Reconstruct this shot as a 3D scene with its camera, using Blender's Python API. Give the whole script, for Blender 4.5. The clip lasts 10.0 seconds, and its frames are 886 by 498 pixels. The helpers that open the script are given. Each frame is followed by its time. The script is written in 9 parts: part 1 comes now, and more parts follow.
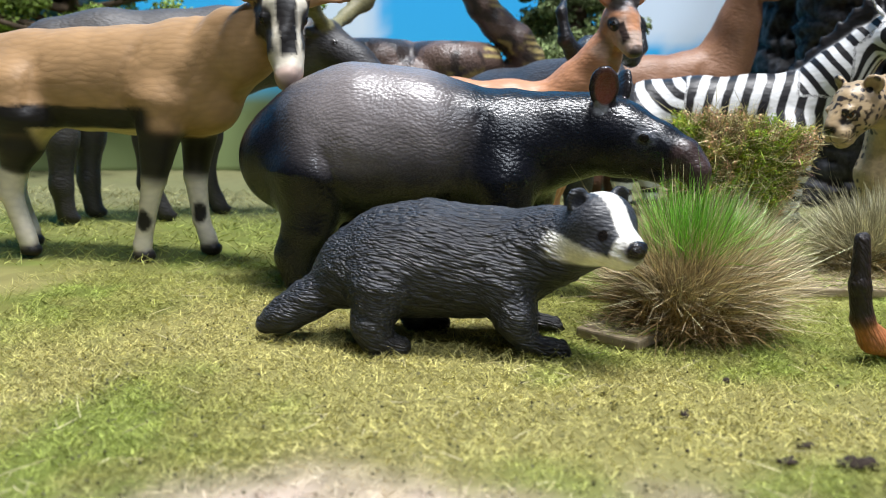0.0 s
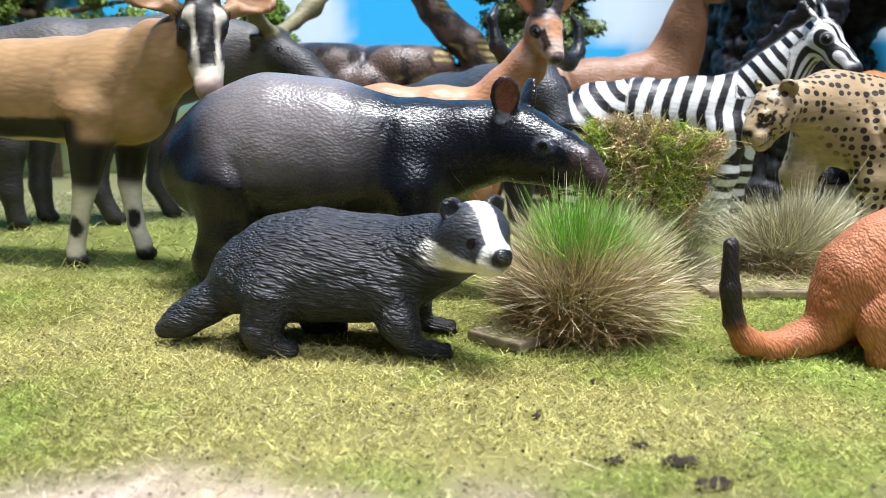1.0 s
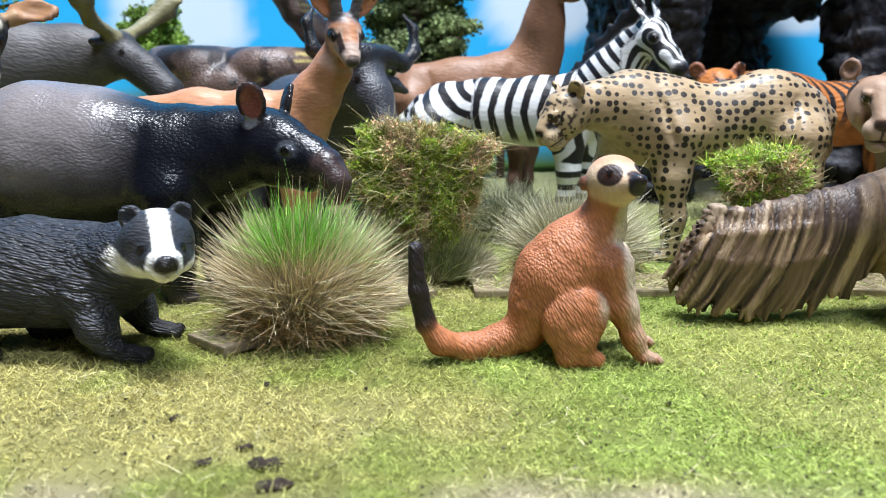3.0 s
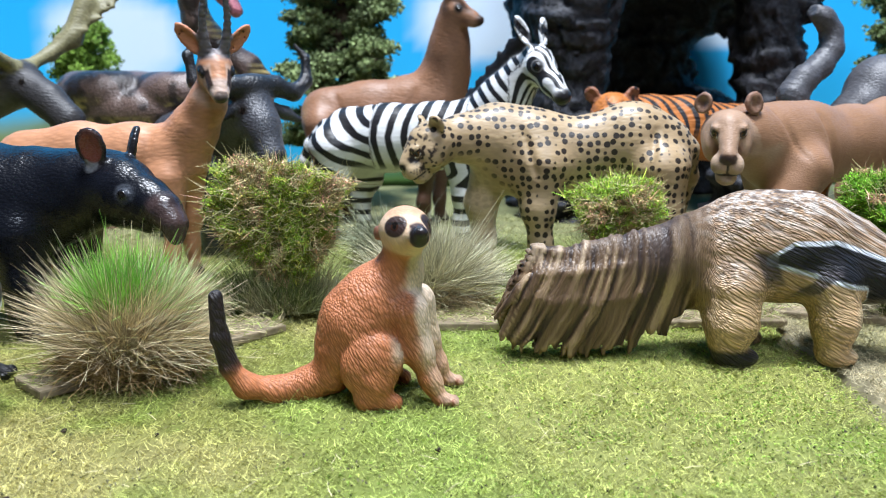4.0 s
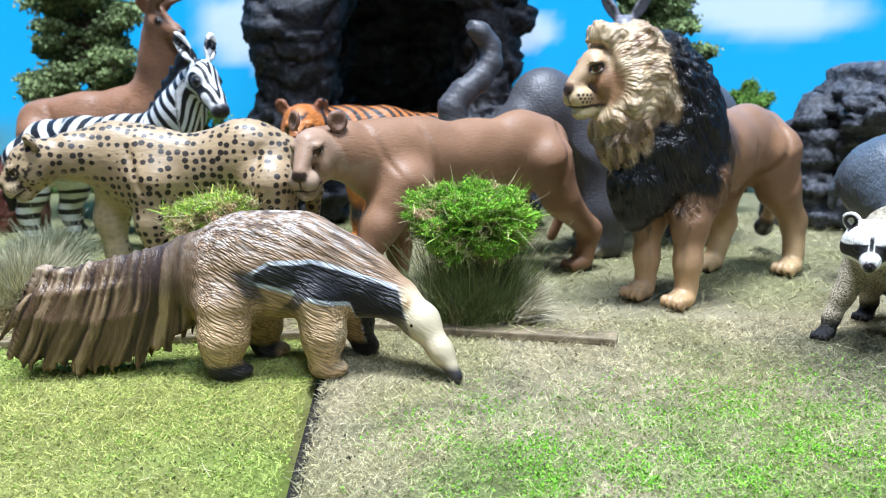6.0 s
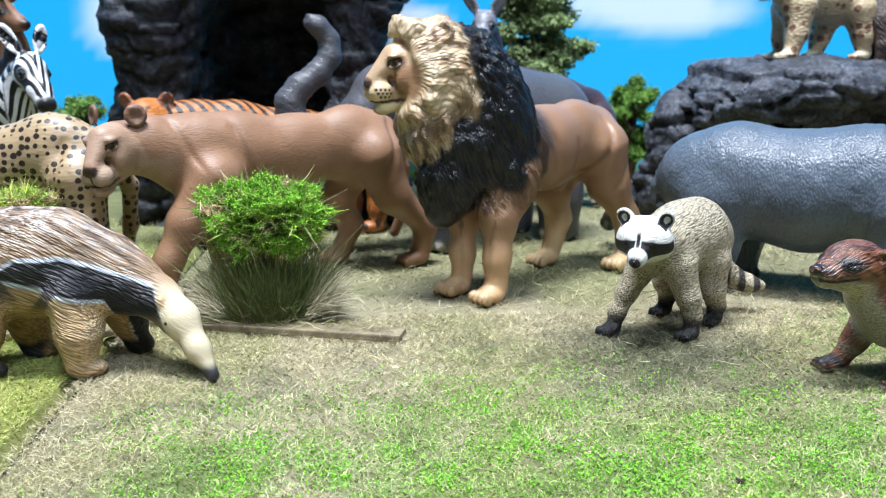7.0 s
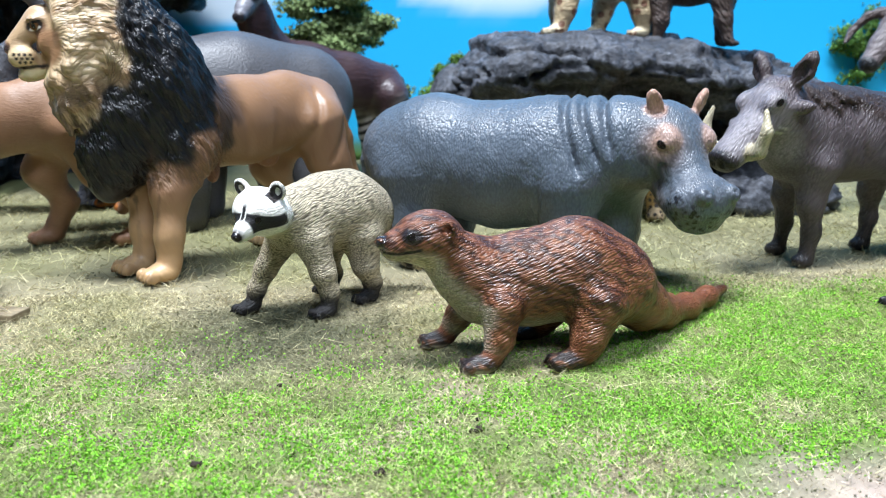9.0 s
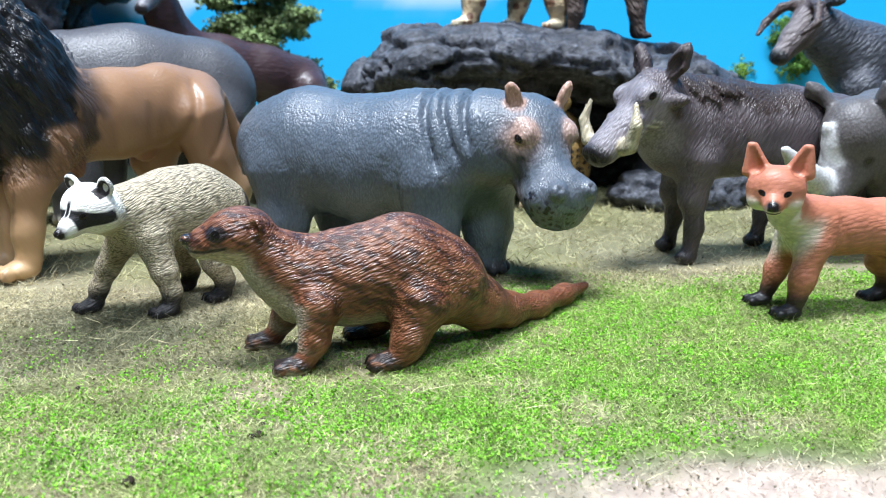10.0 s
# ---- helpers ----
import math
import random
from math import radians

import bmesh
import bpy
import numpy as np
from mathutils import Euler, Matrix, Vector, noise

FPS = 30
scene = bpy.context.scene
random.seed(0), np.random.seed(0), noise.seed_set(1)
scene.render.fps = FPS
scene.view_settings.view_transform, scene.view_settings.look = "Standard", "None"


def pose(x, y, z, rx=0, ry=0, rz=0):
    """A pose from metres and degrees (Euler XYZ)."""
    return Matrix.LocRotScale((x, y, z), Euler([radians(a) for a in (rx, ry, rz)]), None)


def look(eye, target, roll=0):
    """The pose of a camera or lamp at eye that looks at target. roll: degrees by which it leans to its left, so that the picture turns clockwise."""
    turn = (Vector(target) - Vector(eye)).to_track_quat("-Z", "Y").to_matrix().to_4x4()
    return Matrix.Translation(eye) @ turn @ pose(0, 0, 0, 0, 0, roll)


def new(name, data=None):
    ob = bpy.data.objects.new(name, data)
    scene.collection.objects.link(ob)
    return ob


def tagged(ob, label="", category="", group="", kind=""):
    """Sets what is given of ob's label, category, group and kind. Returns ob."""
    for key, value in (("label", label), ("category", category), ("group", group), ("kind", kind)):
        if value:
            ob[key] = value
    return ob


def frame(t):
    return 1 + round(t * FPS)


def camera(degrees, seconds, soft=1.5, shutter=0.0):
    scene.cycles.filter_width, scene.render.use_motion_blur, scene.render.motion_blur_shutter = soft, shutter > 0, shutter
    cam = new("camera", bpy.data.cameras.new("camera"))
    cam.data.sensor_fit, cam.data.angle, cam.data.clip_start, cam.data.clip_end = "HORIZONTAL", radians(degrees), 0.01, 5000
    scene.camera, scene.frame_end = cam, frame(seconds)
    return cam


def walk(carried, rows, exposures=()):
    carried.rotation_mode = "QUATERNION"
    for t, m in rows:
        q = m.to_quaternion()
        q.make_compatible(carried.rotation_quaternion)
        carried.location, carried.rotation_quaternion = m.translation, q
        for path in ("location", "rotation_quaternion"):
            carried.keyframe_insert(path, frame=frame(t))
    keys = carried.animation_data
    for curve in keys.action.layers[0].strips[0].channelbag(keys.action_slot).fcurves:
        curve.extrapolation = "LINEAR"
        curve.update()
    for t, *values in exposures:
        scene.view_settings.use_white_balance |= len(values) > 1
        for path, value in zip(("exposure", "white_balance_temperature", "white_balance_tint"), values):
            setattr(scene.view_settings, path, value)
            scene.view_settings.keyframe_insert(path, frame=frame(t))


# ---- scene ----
cam = camera(57.6, 10.0, soft=0.65)
cam.data.dof.use_dof, cam.data.dof.focus_distance, cam.data.dof.aperture_fstop = True, 0.158, 35.0
METRES, EYE, TILT, LEAN, TURN = 0.36, 0.04159, -10.92, -1.14, 0.0
ROWS = [
    (0.0, 0.0, 0.0, 0.0, -0.0, 0.0, 0.0),
    (0.5, 0.0249, -0.0082, 0.0067, 0.12, -0.11, 0.25),
    (1.0, 0.0555, -0.0136, 0.005, 0.38, -0.29, 0.36),
    (1.5, 0.0879, -0.0163, 0.0052, 0.43, -0.36, 0.55),
    (2.0, 0.1147, -0.0213, 0.0064, 0.47, -0.42, 0.66),
    (2.5, 0.1578, -0.0187, 0.0045, 0.37, -0.56, 0.79),
    (4.0, 0.2952, -0.0335, 0.0298, 0.2, -0.78, 1.36),
    (4.5, 0.3658, -0.0436, 0.0399, -0.04, -0.86, 1.54),
    (5.0, 0.4274, -0.0501, 0.0418, -0.49, -0.98, 2.01),
    (5.5, 0.4924, -0.0568, 0.0381, -1.34, -1.08, 2.12),
    (6.0, 0.5611, -0.0581, 0.0372, -2.64, -1.36, 2.18),
    (7.5, 0.7355, -0.0626, 0.0313, -5.38, -2.04, 2.28),
    (8.0, 0.7844, -0.0591, 0.0259, -6.07, -2.28, 2.28),
    (8.5, 0.8387, -0.0571, 0.0189, -7.15, -2.57, 2.24),
    (9.0, 0.8952, -0.0583, 0.0158, -7.3, -2.81, 2.28),
    (9.5, 0.9436, -0.0595, 0.0112, -7.33, -2.99, 2.29),
    (10.0, 0.9887, -0.0576, 0.0134, -7.51, -3.25, 2.33),
]
walk(cam, [(t, pose(0, 0, EYE, TILT, LEAN, TURN) @ pose(METRES * x, METRES * y, METRES * z, 90 + pitch, roll, yaw)) for t, x, y, z, yaw, pitch, roll in ROWS],
     [(0.0, -0.25, 6850, 12), (0.5, 0.05, 6800, 12), (1.0, 0.05, 6700, 12), (2.5, 0.02, 6450, 11.5), (4.5, 0.0, 6200, 11), (6.0, 0.02, 5950, 10.5), (7.5, 0.05, 6200, 9.8), (10.0, 0.1, 6220, 9)])

# ---- light: a dark grey room, a panel over the table and an added front fill ----
MM = 0.001
world = bpy.data.worlds.new("room_air")
scene.world = world
world.use_nodes = True
world.node_tree.nodes["Background"].inputs[0].default_value = (0.75, 0.86, 1.0, 1)
world.node_tree.nodes["Background"].inputs[1].default_value = 0.55


def area_lamp(name, eye, target, sx, sy, watts, colour):
    data = bpy.data.lights.new(name, "AREA")
    data.shape, data.size, data.size_y, data.energy, data.color = "RECTANGLE", sx, sy, watts, colour
    ob = new(name, data)
    ob.matrix_world = look(eye, target)
    return ob


LAMP_Z = 1.25
area_lamp("ceiling_or_fill_lamp", (0.16, 0.06, LAMP_Z), (0.22, 0.26, 0), 0.5, 0.16, 37.5, (0.95, 1.0, 1.07))
# Added fill panel in front, brightening upright sides and the sky card.
area_lamp("ceiling_or_fill_lamp", (0.45, -0.85, LAMP_Z), (0.22, 0.30, 0.03), 0.6, 0.25, 12.0, (0.88, 0.99, 1.14))


# ---- node helpers and materials ----
def material(name):
    m = bpy.data.materials.new(name)
    m.use_nodes = True
    t = m.node_tree
    return m, t, t.nodes["Principled BSDF"]


def node(t, kind, links=(), **values):
    n = t.nodes.new(kind)
    for key, value in values.items():
        if key.startswith("i_"):
            n.inputs[int(key[2:])].default_value = value
        else:
            setattr(n, key, value)
    for slot, source in links:
        t.links.new(source, n.inputs[slot])
    return n


def mixed(t, mode, fac, a, b):
    """A colour mix; fac, a and b are sockets or plain values."""
    n = t.nodes.new("ShaderNodeMix")
    n.data_type, n.blend_type, n.clamp_factor = "RGBA", mode, True
    for slot, v in ((0, fac), (6, a), (7, b)):
        if isinstance(v, bpy.types.NodeSocket):
            t.links.new(v, n.inputs[slot])
        else:
            n.inputs[slot].default_value = v
    return n.outputs[2]


def ramped(t, source, lo, hi, a=0.0, b=1.0):
    n = node(t, "ShaderNodeMapRange", [(0, source)], i_1=lo, i_2=hi, i_3=a, i_4=b)
    return n.outputs[0]


def coords(t, scale=(1, 1, 1), turn=(0, 0, 0)):
    tc = t.nodes.new("ShaderNodeTexCoord")
    return node(t, "ShaderNodeMapping", [(0, tc.outputs["Object"])], i_2=[radians(a) for a in turn], i_3=scale).outputs[0]


def hide(name, rough=0.45, cell=(3.0, 0.9, 0.9), depth=0.0006, wash=0.35, spec=0.45, pattern="", gloss=0.15, grain=0.35):
    """Painted plastic of a figure: the coat's colours, a sculpted relief of locks or wrinkles (cell in millimetres along and across) and a wash of paint in its grooves."""
    m, t, p = material(name)
    coat = node(t, "ShaderNodeAttribute", attribute_name="coat")
    wet = node(t, "ShaderNodeAttribute", attribute_name="wet")
    fur = node(t, "ShaderNodeAttribute", attribute_name="fur")
    at = node(t, "ShaderNodeMapping", [(0, fur.outputs[1])], i_3=[1 / c for c in cell]).outputs[0]
    lock = node(t, "ShaderNodeTexVoronoi", [(0, at)], i_2=1.0, i_8=1.0)
    fine = node(t, "ShaderNodeTexNoise", [(0, at)], i_2=2.6, i_3=3.0, i_4=0.6)
    mix = node(t, "ShaderNodeMath", [(0, fine.outputs[0])], operation="MULTIPLY", i_1=grain)
    shag = node(t, "ShaderNodeAttribute", attribute_name="shag")
    raw = node(t, "ShaderNodeMath", [(0, mix.outputs[0]), (1, lock.outputs[0])], operation="SUBTRACT")
    height = node(t, "ShaderNodeMath", [(0, raw.outputs[0]), (1, shag.outputs[2])], operation="MULTIPLY")
    broad = node(t, "ShaderNodeTexNoise", [(0, coords(t, (90, 90, 90)))], i_2=1.0, i_3=3.0)
    colour = coat.outputs[0]
    if pattern == "spots":
        vor = node(t, "ShaderNodeTexVoronoi", [(0, coords(t, (440, 465, 450)))], i_2=1.0, i_8=0.38)
        wob = node(t, "ShaderNodeTexNoise", [(0, coords(t, (900, 900, 900)))], i_2=1.0)
        w16 = node(t, "ShaderNodeMath", [(0, wob.outputs[0])], operation="MULTIPLY", i_1=0.16)
        d = node(t, "ShaderNodeMath", [(0, vor.outputs[0]), (1, w16.outputs[0])], operation="ADD")
        mask = ramped(t, d.outputs[0], 0.50, 0.44)
        mask = node(t, "ShaderNodeMath", [(0, mask), (1, coat.outputs[3])], operation="MULTIPLY").outputs[0]
        colour = mixed(t, "MIX", mask, colour, (0.028, 0.02, 0.015, 1))
    if pattern == "rosettes":
        vor = node(t, "ShaderNodeTexVoronoi", [(0, coords(t, (260, 260, 260)))], i_2=1.0, i_8=0.8)
        mask = ramped(t, vor.outputs[0], 0.42, 0.3)
        mask = node(t, "ShaderNodeMath", [(0, mask), (1, coat.outputs[3])], operation="MULTIPLY").outputs[0]
        colour = mixed(t, "MIX", mask, colour, (0.19, 0.09, 0.05, 1))
    if pattern == "stripes":
        ph = node(t, "ShaderNodeAttribute", attribute_name="stripe")
        wob = node(t, "ShaderNodeTexNoise", [(0, coords(t, (130, 130, 130)))], i_2=1.0)
        d = node(t, "ShaderNodeMath", [(0, wob.outputs[0])], operation="MULTIPLY_ADD", i_1=2.2)
        t.links.new(ph.outputs[2], d.inputs[2])
        s = node(t, "ShaderNodeMath", [(0, d.outputs[0])], operation="SINE")
        mask = ramped(t, s.outputs[0], -0.02, 0.22)
        mask = node(t, "ShaderNodeMath", [(0, mask), (1, coat.outputs[3])], operation="MULTIPLY").outputs[0]
        colour = mixed(t, "MIX", mask, colour, (0.013, 0.012, 0.014, 1))
    groove = ramped(t, height.outputs[0], -0.75, 0.0, 1.0 - wash, 1.0 + 0.45 * wash)
    shade = ramped(t, broad.outputs[0], 0.3, 0.7, 0.9, 1.07)
    fac = node(t, "ShaderNodeMath", [(0, groove), (1, shade)], operation="MULTIPLY")
    t.links.new(mixed(t, "MULTIPLY", 1.0, colour, fac.outputs[0]), p.inputs["Base Color"])
    r = node(t, "ShaderNodeMath", [(0, fine.outputs[0])], operation="MULTIPLY_ADD", i_1=0.25, i_2=rough - 0.12)
    w = node(t, "ShaderNodeMapRange", [(0, wet.outputs[2]), (3, r.outputs[0])], i_1=0.0, i_2=1.0, i_4=gloss)
    t.links.new(w.outputs[0], p.inputs["Roughness"])
    p.inputs["Specular IOR Level"].default_value = spec
    b = node(t, "ShaderNodeBump", [("Height", height.outputs[0])])
    b.inputs["Strength"].default_value, b.inputs["Distance"].default_value = 1.0, depth
    t.links.new(b.outputs[0], p.inputs["Normal"])
    return m


def tinted(name, rough=0.8, spread=0.35, spec=0.2):
    """Loose fibres, leaves and crumbs: their own colour, varied from piece to piece."""
    m, t, p = material(name)
    coat = node(t, "ShaderNodeAttribute", attribute_name="coat")
    geo = t.nodes.new("ShaderNodeNewGeometry")
    f = ramped(t, geo.outputs["Random Per Island"], 0, 1, 1 - spread, 1 + spread)
    t.links.new(mixed(t, "MULTIPLY", 1.0, coat.outputs[0], f), p.inputs["Base Color"])
    p.inputs["Roughness"].default_value, p.inputs["Specular IOR Level"].default_value = rough, spec
    return m


def plain(name, colour, rough=0.7, scale=200.0, vary=0.2, bump=0.3, depth=0.0005, spec=0.35):
    m, t, p = material(name)
    n = node(t, "ShaderNodeTexNoise", [(0, coords(t, (scale,) * 3))], i_2=1.0, i_3=6.0, i_4=0.6)
    f = ramped(t, n.outputs[0], 0.3, 0.7, 1 - vary, 1 + vary)
    t.links.new(mixed(t, "MULTIPLY", 1.0, (*colour, 1), f), p.inputs["Base Color"])
    p.inputs["Roughness"].default_value, p.inputs["Specular IOR Level"].default_value = rough, spec
    b = node(t, "ShaderNodeBump", [("Height", n.outputs[0])])
    b.inputs["Strength"].default_value, b.inputs["Distance"].default_value = bump, depth
    t.links.new(b.outputs[0], p.inputs["Normal"])
    return m


FIBRE = tinted("fibre", 0.75, 0.3)
LEAF = tinted("leaf", 0.7, 0.4)


def rock_material(name, dark, light, scale=60.0):
    m, t, p = material(name)
    a = node(t, "ShaderNodeTexNoise", [(0, coords(t, (scale, scale, scale * 2.2)))], i_2=1.0, i_3=8.0, i_4=0.62)
    b = node(t, "ShaderNodeTexNoise", [(0, coords(t, (scale * 9,) * 3))], i_2=1.0, i_3=5.0, i_4=0.6)
    geo = t.nodes.new("ShaderNodeNewGeometry")
    edge = ramped(t, geo.outputs["Pointiness"], 0.49, 0.56)
    f = node(t, "ShaderNodeMath", [(0, ramped(t, a.outputs[0], 0.42, 0.66)), (1, edge)], operation="MAXIMUM")
    f = node(t, "ShaderNodeMath", [(0, f.outputs[0]), (1, ramped(t, b.outputs[0], 0.3, 0.65))], operation="MULTIPLY")
    t.links.new(mixed(t, "MIX", f.outputs[0], (*dark, 1), (*light, 1)), p.inputs["Base Color"])
    p.inputs["Roughness"].default_value, p.inputs["Specular IOR Level"].default_value = 0.6, 0.4
    h = node(t, "ShaderNodeMath", [(0, b.outputs[0]), (1, a.outputs[0])], operation="ADD")
    bump = node(t, "ShaderNodeBump", [("Height", h.outputs[0])])
    bump.inputs["Strength"].default_value, bump.inputs["Distance"].default_value = 0.6, 0.0012
    t.links.new(bump.outputs[0], p.inputs["Normal"])
    return m


# ---- mesh helpers (figures are modelled in millimetres: x ahead, y to the left, z up) ----
rng = np.random.default_rng(7)


def vnoise(p, seed=0):
    """Smooth value noise from 0 to 1 at the points p (n, 3)."""
    i = np.floor(p).astype(np.int64)
    f = p - i
    f = f * f * (3 - 2 * f)
    out = np.zeros(len(p))
    for dx in (0, 1):
        for dy in (0, 1):
            for dz in (0, 1):
                h = ((i[:, 0] + dx) * 73856093) ^ ((i[:, 1] + dy) * 19349663) ^ ((i[:, 2] + dz) * 83492791) ^ (seed * 2654435)
                h = (h ^ (h >> 13)) * 1274126177 & 0x7FFFFFFF
                h = ((h ^ (h >> 16)) & 0xFFFF) / 65535.0
                w = (f[:, 0] if dx else 1 - f[:, 0]) * (f[:, 1] if dy else 1 - f[:, 1]) * (f[:, 2] if dz else 1 - f[:, 2])
                out += w * h
    return out


def fnoise(p, octaves=4, seed=0):
    total, amp, out = 0.0, 1.0, np.zeros(len(p))
    for k in range(octaves):
        out += amp * vnoise(p * 2 ** k + 17.3 * k, seed + k)
        total += amp
        amp *= 0.5
    return out / total


def step(a, b, x):
    t = np.clip((x - a) / (b - a), 0, 1)
    return t * t * (3 - 2 * t)


def net(name, verts, quads, mat, coat=None, smooth=True, extra=None):
    """A mesh object from arrays: vertices in millimetres, faces as quads or triangles, colours and extra values a vertex."""
    me = bpy.data.meshes.new(name)
    n, side = quads.shape
    me.vertices.add(len(verts))
    me.vertices.foreach_set("co", (np.asarray(verts) * MM).astype(np.float32).ravel())
    me.loops.add(n * side)
    me.loops.foreach_set("vertex_index", quads.astype(np.int32).ravel())
    me.polygons.add(n)
    me.polygons.foreach_set("loop_start", np.arange(0, n * side, side, dtype=np.int32))
    me.polygons.foreach_set("use_smooth", np.full(n, smooth))
    me.update(calc_edges=True)
    if coat is not None:
        if coat.shape[1] == 3:
            coat = np.c_[coat, np.ones(len(coat))]
        me.color_attributes.new("coat", "FLOAT_COLOR", "POINT").data.foreach_set("color", coat.astype(np.float32).ravel())
    for key, value in (extra or {}).items():
        if value.ndim == 2:
            me.attributes.new(key, "FLOAT_VECTOR", "POINT").data.foreach_set("vector", value.astype(np.float32).ravel())
        else:
            me.attributes.new(key, "FLOAT", "POINT").data.foreach_set("value", value.astype(np.float32))
    me.materials.append(mat)
    return new(name, me)


def surface(D, origin, h):
    """Surface nets of the field D (negative inside): vertices, quads, normals."""
    s = D < 0
    a, b = slice(None, -1), slice(1, None)
    cut = [(x, y, z) for x in (a, b) for y in (a, b) for z in (a, b)]
    count = sum(s[c].astype(np.uint8) for c in cut)
    act = (count > 0) & (count < 8)
    idx = np.argwhere(act)
    ids = np.full(act.shape, -1, np.int32)
    ids[act] = np.arange(len(idx))
    offs = np.array([(x, y, z) for x in (0, 1) for y in (0, 1) for z in (0, 1)])
    V = np.stack([D[idx[:, 0] + o[0], idx[:, 1] + o[1], idx[:, 2] + o[2]] for o in offs], 1)
    acc, num = np.zeros((len(idx), 3)), np.zeros(len(idx))
    for i in range(8):
        for j in range(i + 1, 8):
            if np.abs(offs[i] - offs[j]).sum() == 1:
                m = (V[:, i] < 0) != (V[:, j] < 0)
                t = V[m, i] / (V[m, i] - V[m, j])
                acc[m] += offs[i] + t[:, None] * (offs[j] - offs[i])
                num[m] += 1
    verts = origin + h * (idx + acc / num[:, None])
    grad = np.stack([(V[:, offs[:, k] == 1].mean(1) - V[:, offs[:, k] == 0].mean(1)) for k in range(3)], 1)
    grad /= np.linalg.norm(grad, axis=1)[:, None] + 1e-9
    quads = []
    for ax in range(3):
        u, v = (ax + 1) % 3, (ax + 2) % 3
        lo, hi = [slice(None)] * 3, [slice(None)] * 3
        lo[ax], hi[ax] = a, b
        for flip in (False, True):
            m = (s[tuple(lo)] & ~s[tuple(hi)]) if not flip else (~s[tuple(lo)] & s[tuple(hi)])
            e = np.argwhere(m)
            e = e[(e[:, u] > 0) & (e[:, v] > 0) & (e[:, u] < D.shape[u] - 1) & (e[:, v] < D.shape[v] - 1)]
            ring = []
            for du, dv in ((-1, -1), (0, -1), (0, 0), (-1, 0)):
                c = e.copy()
                c[:, u] += du
                c[:, v] += dv
                ring.append(ids[c[:, 0], c[:, 1], c[:, 2]])
            q = np.stack(ring, 1)
            quads.append(q[:, ::-1] if flip else q)
    quads = np.concatenate(quads)
    return verts, quads[(quads >= 0).all(1)], grad


def refine(V, N, Q, spots):
    """Split the quads near the spots (place, radius, times), so that small painted marks are crisp."""
    for turn_ in range(2):
        mid = V[Q].mean(1)
        hit = np.zeros(len(Q), bool)
        for at, r, times in spots:
            if times > turn_:
                hit |= np.linalg.norm(mid - np.array(at), axis=1) < r
        q = Q[hit]
        if not len(q):
            break
        e = np.sort(np.stack([q, np.roll(q, -1, 1)], -1).reshape(-1, 2), 1)
        u, inv = np.unique(e, axis=0, return_inverse=True)
        em, cm = len(V) + inv.reshape(-1, 4), len(V) + len(u) + np.arange(len(q))
        N = np.concatenate([N, (N[u[:, 0]] + N[u[:, 1]]) / 2, N[q].mean(1)])
        V = np.concatenate([V, (V[u[:, 0]] + V[u[:, 1]]) / 2, V[q].mean(1)])
        Q = np.concatenate([Q[~hit]] + [np.stack([q[:, i], em[:, i], cm, em[:, i - 1]], 1) for i in range(4)])
    return V, N, Q


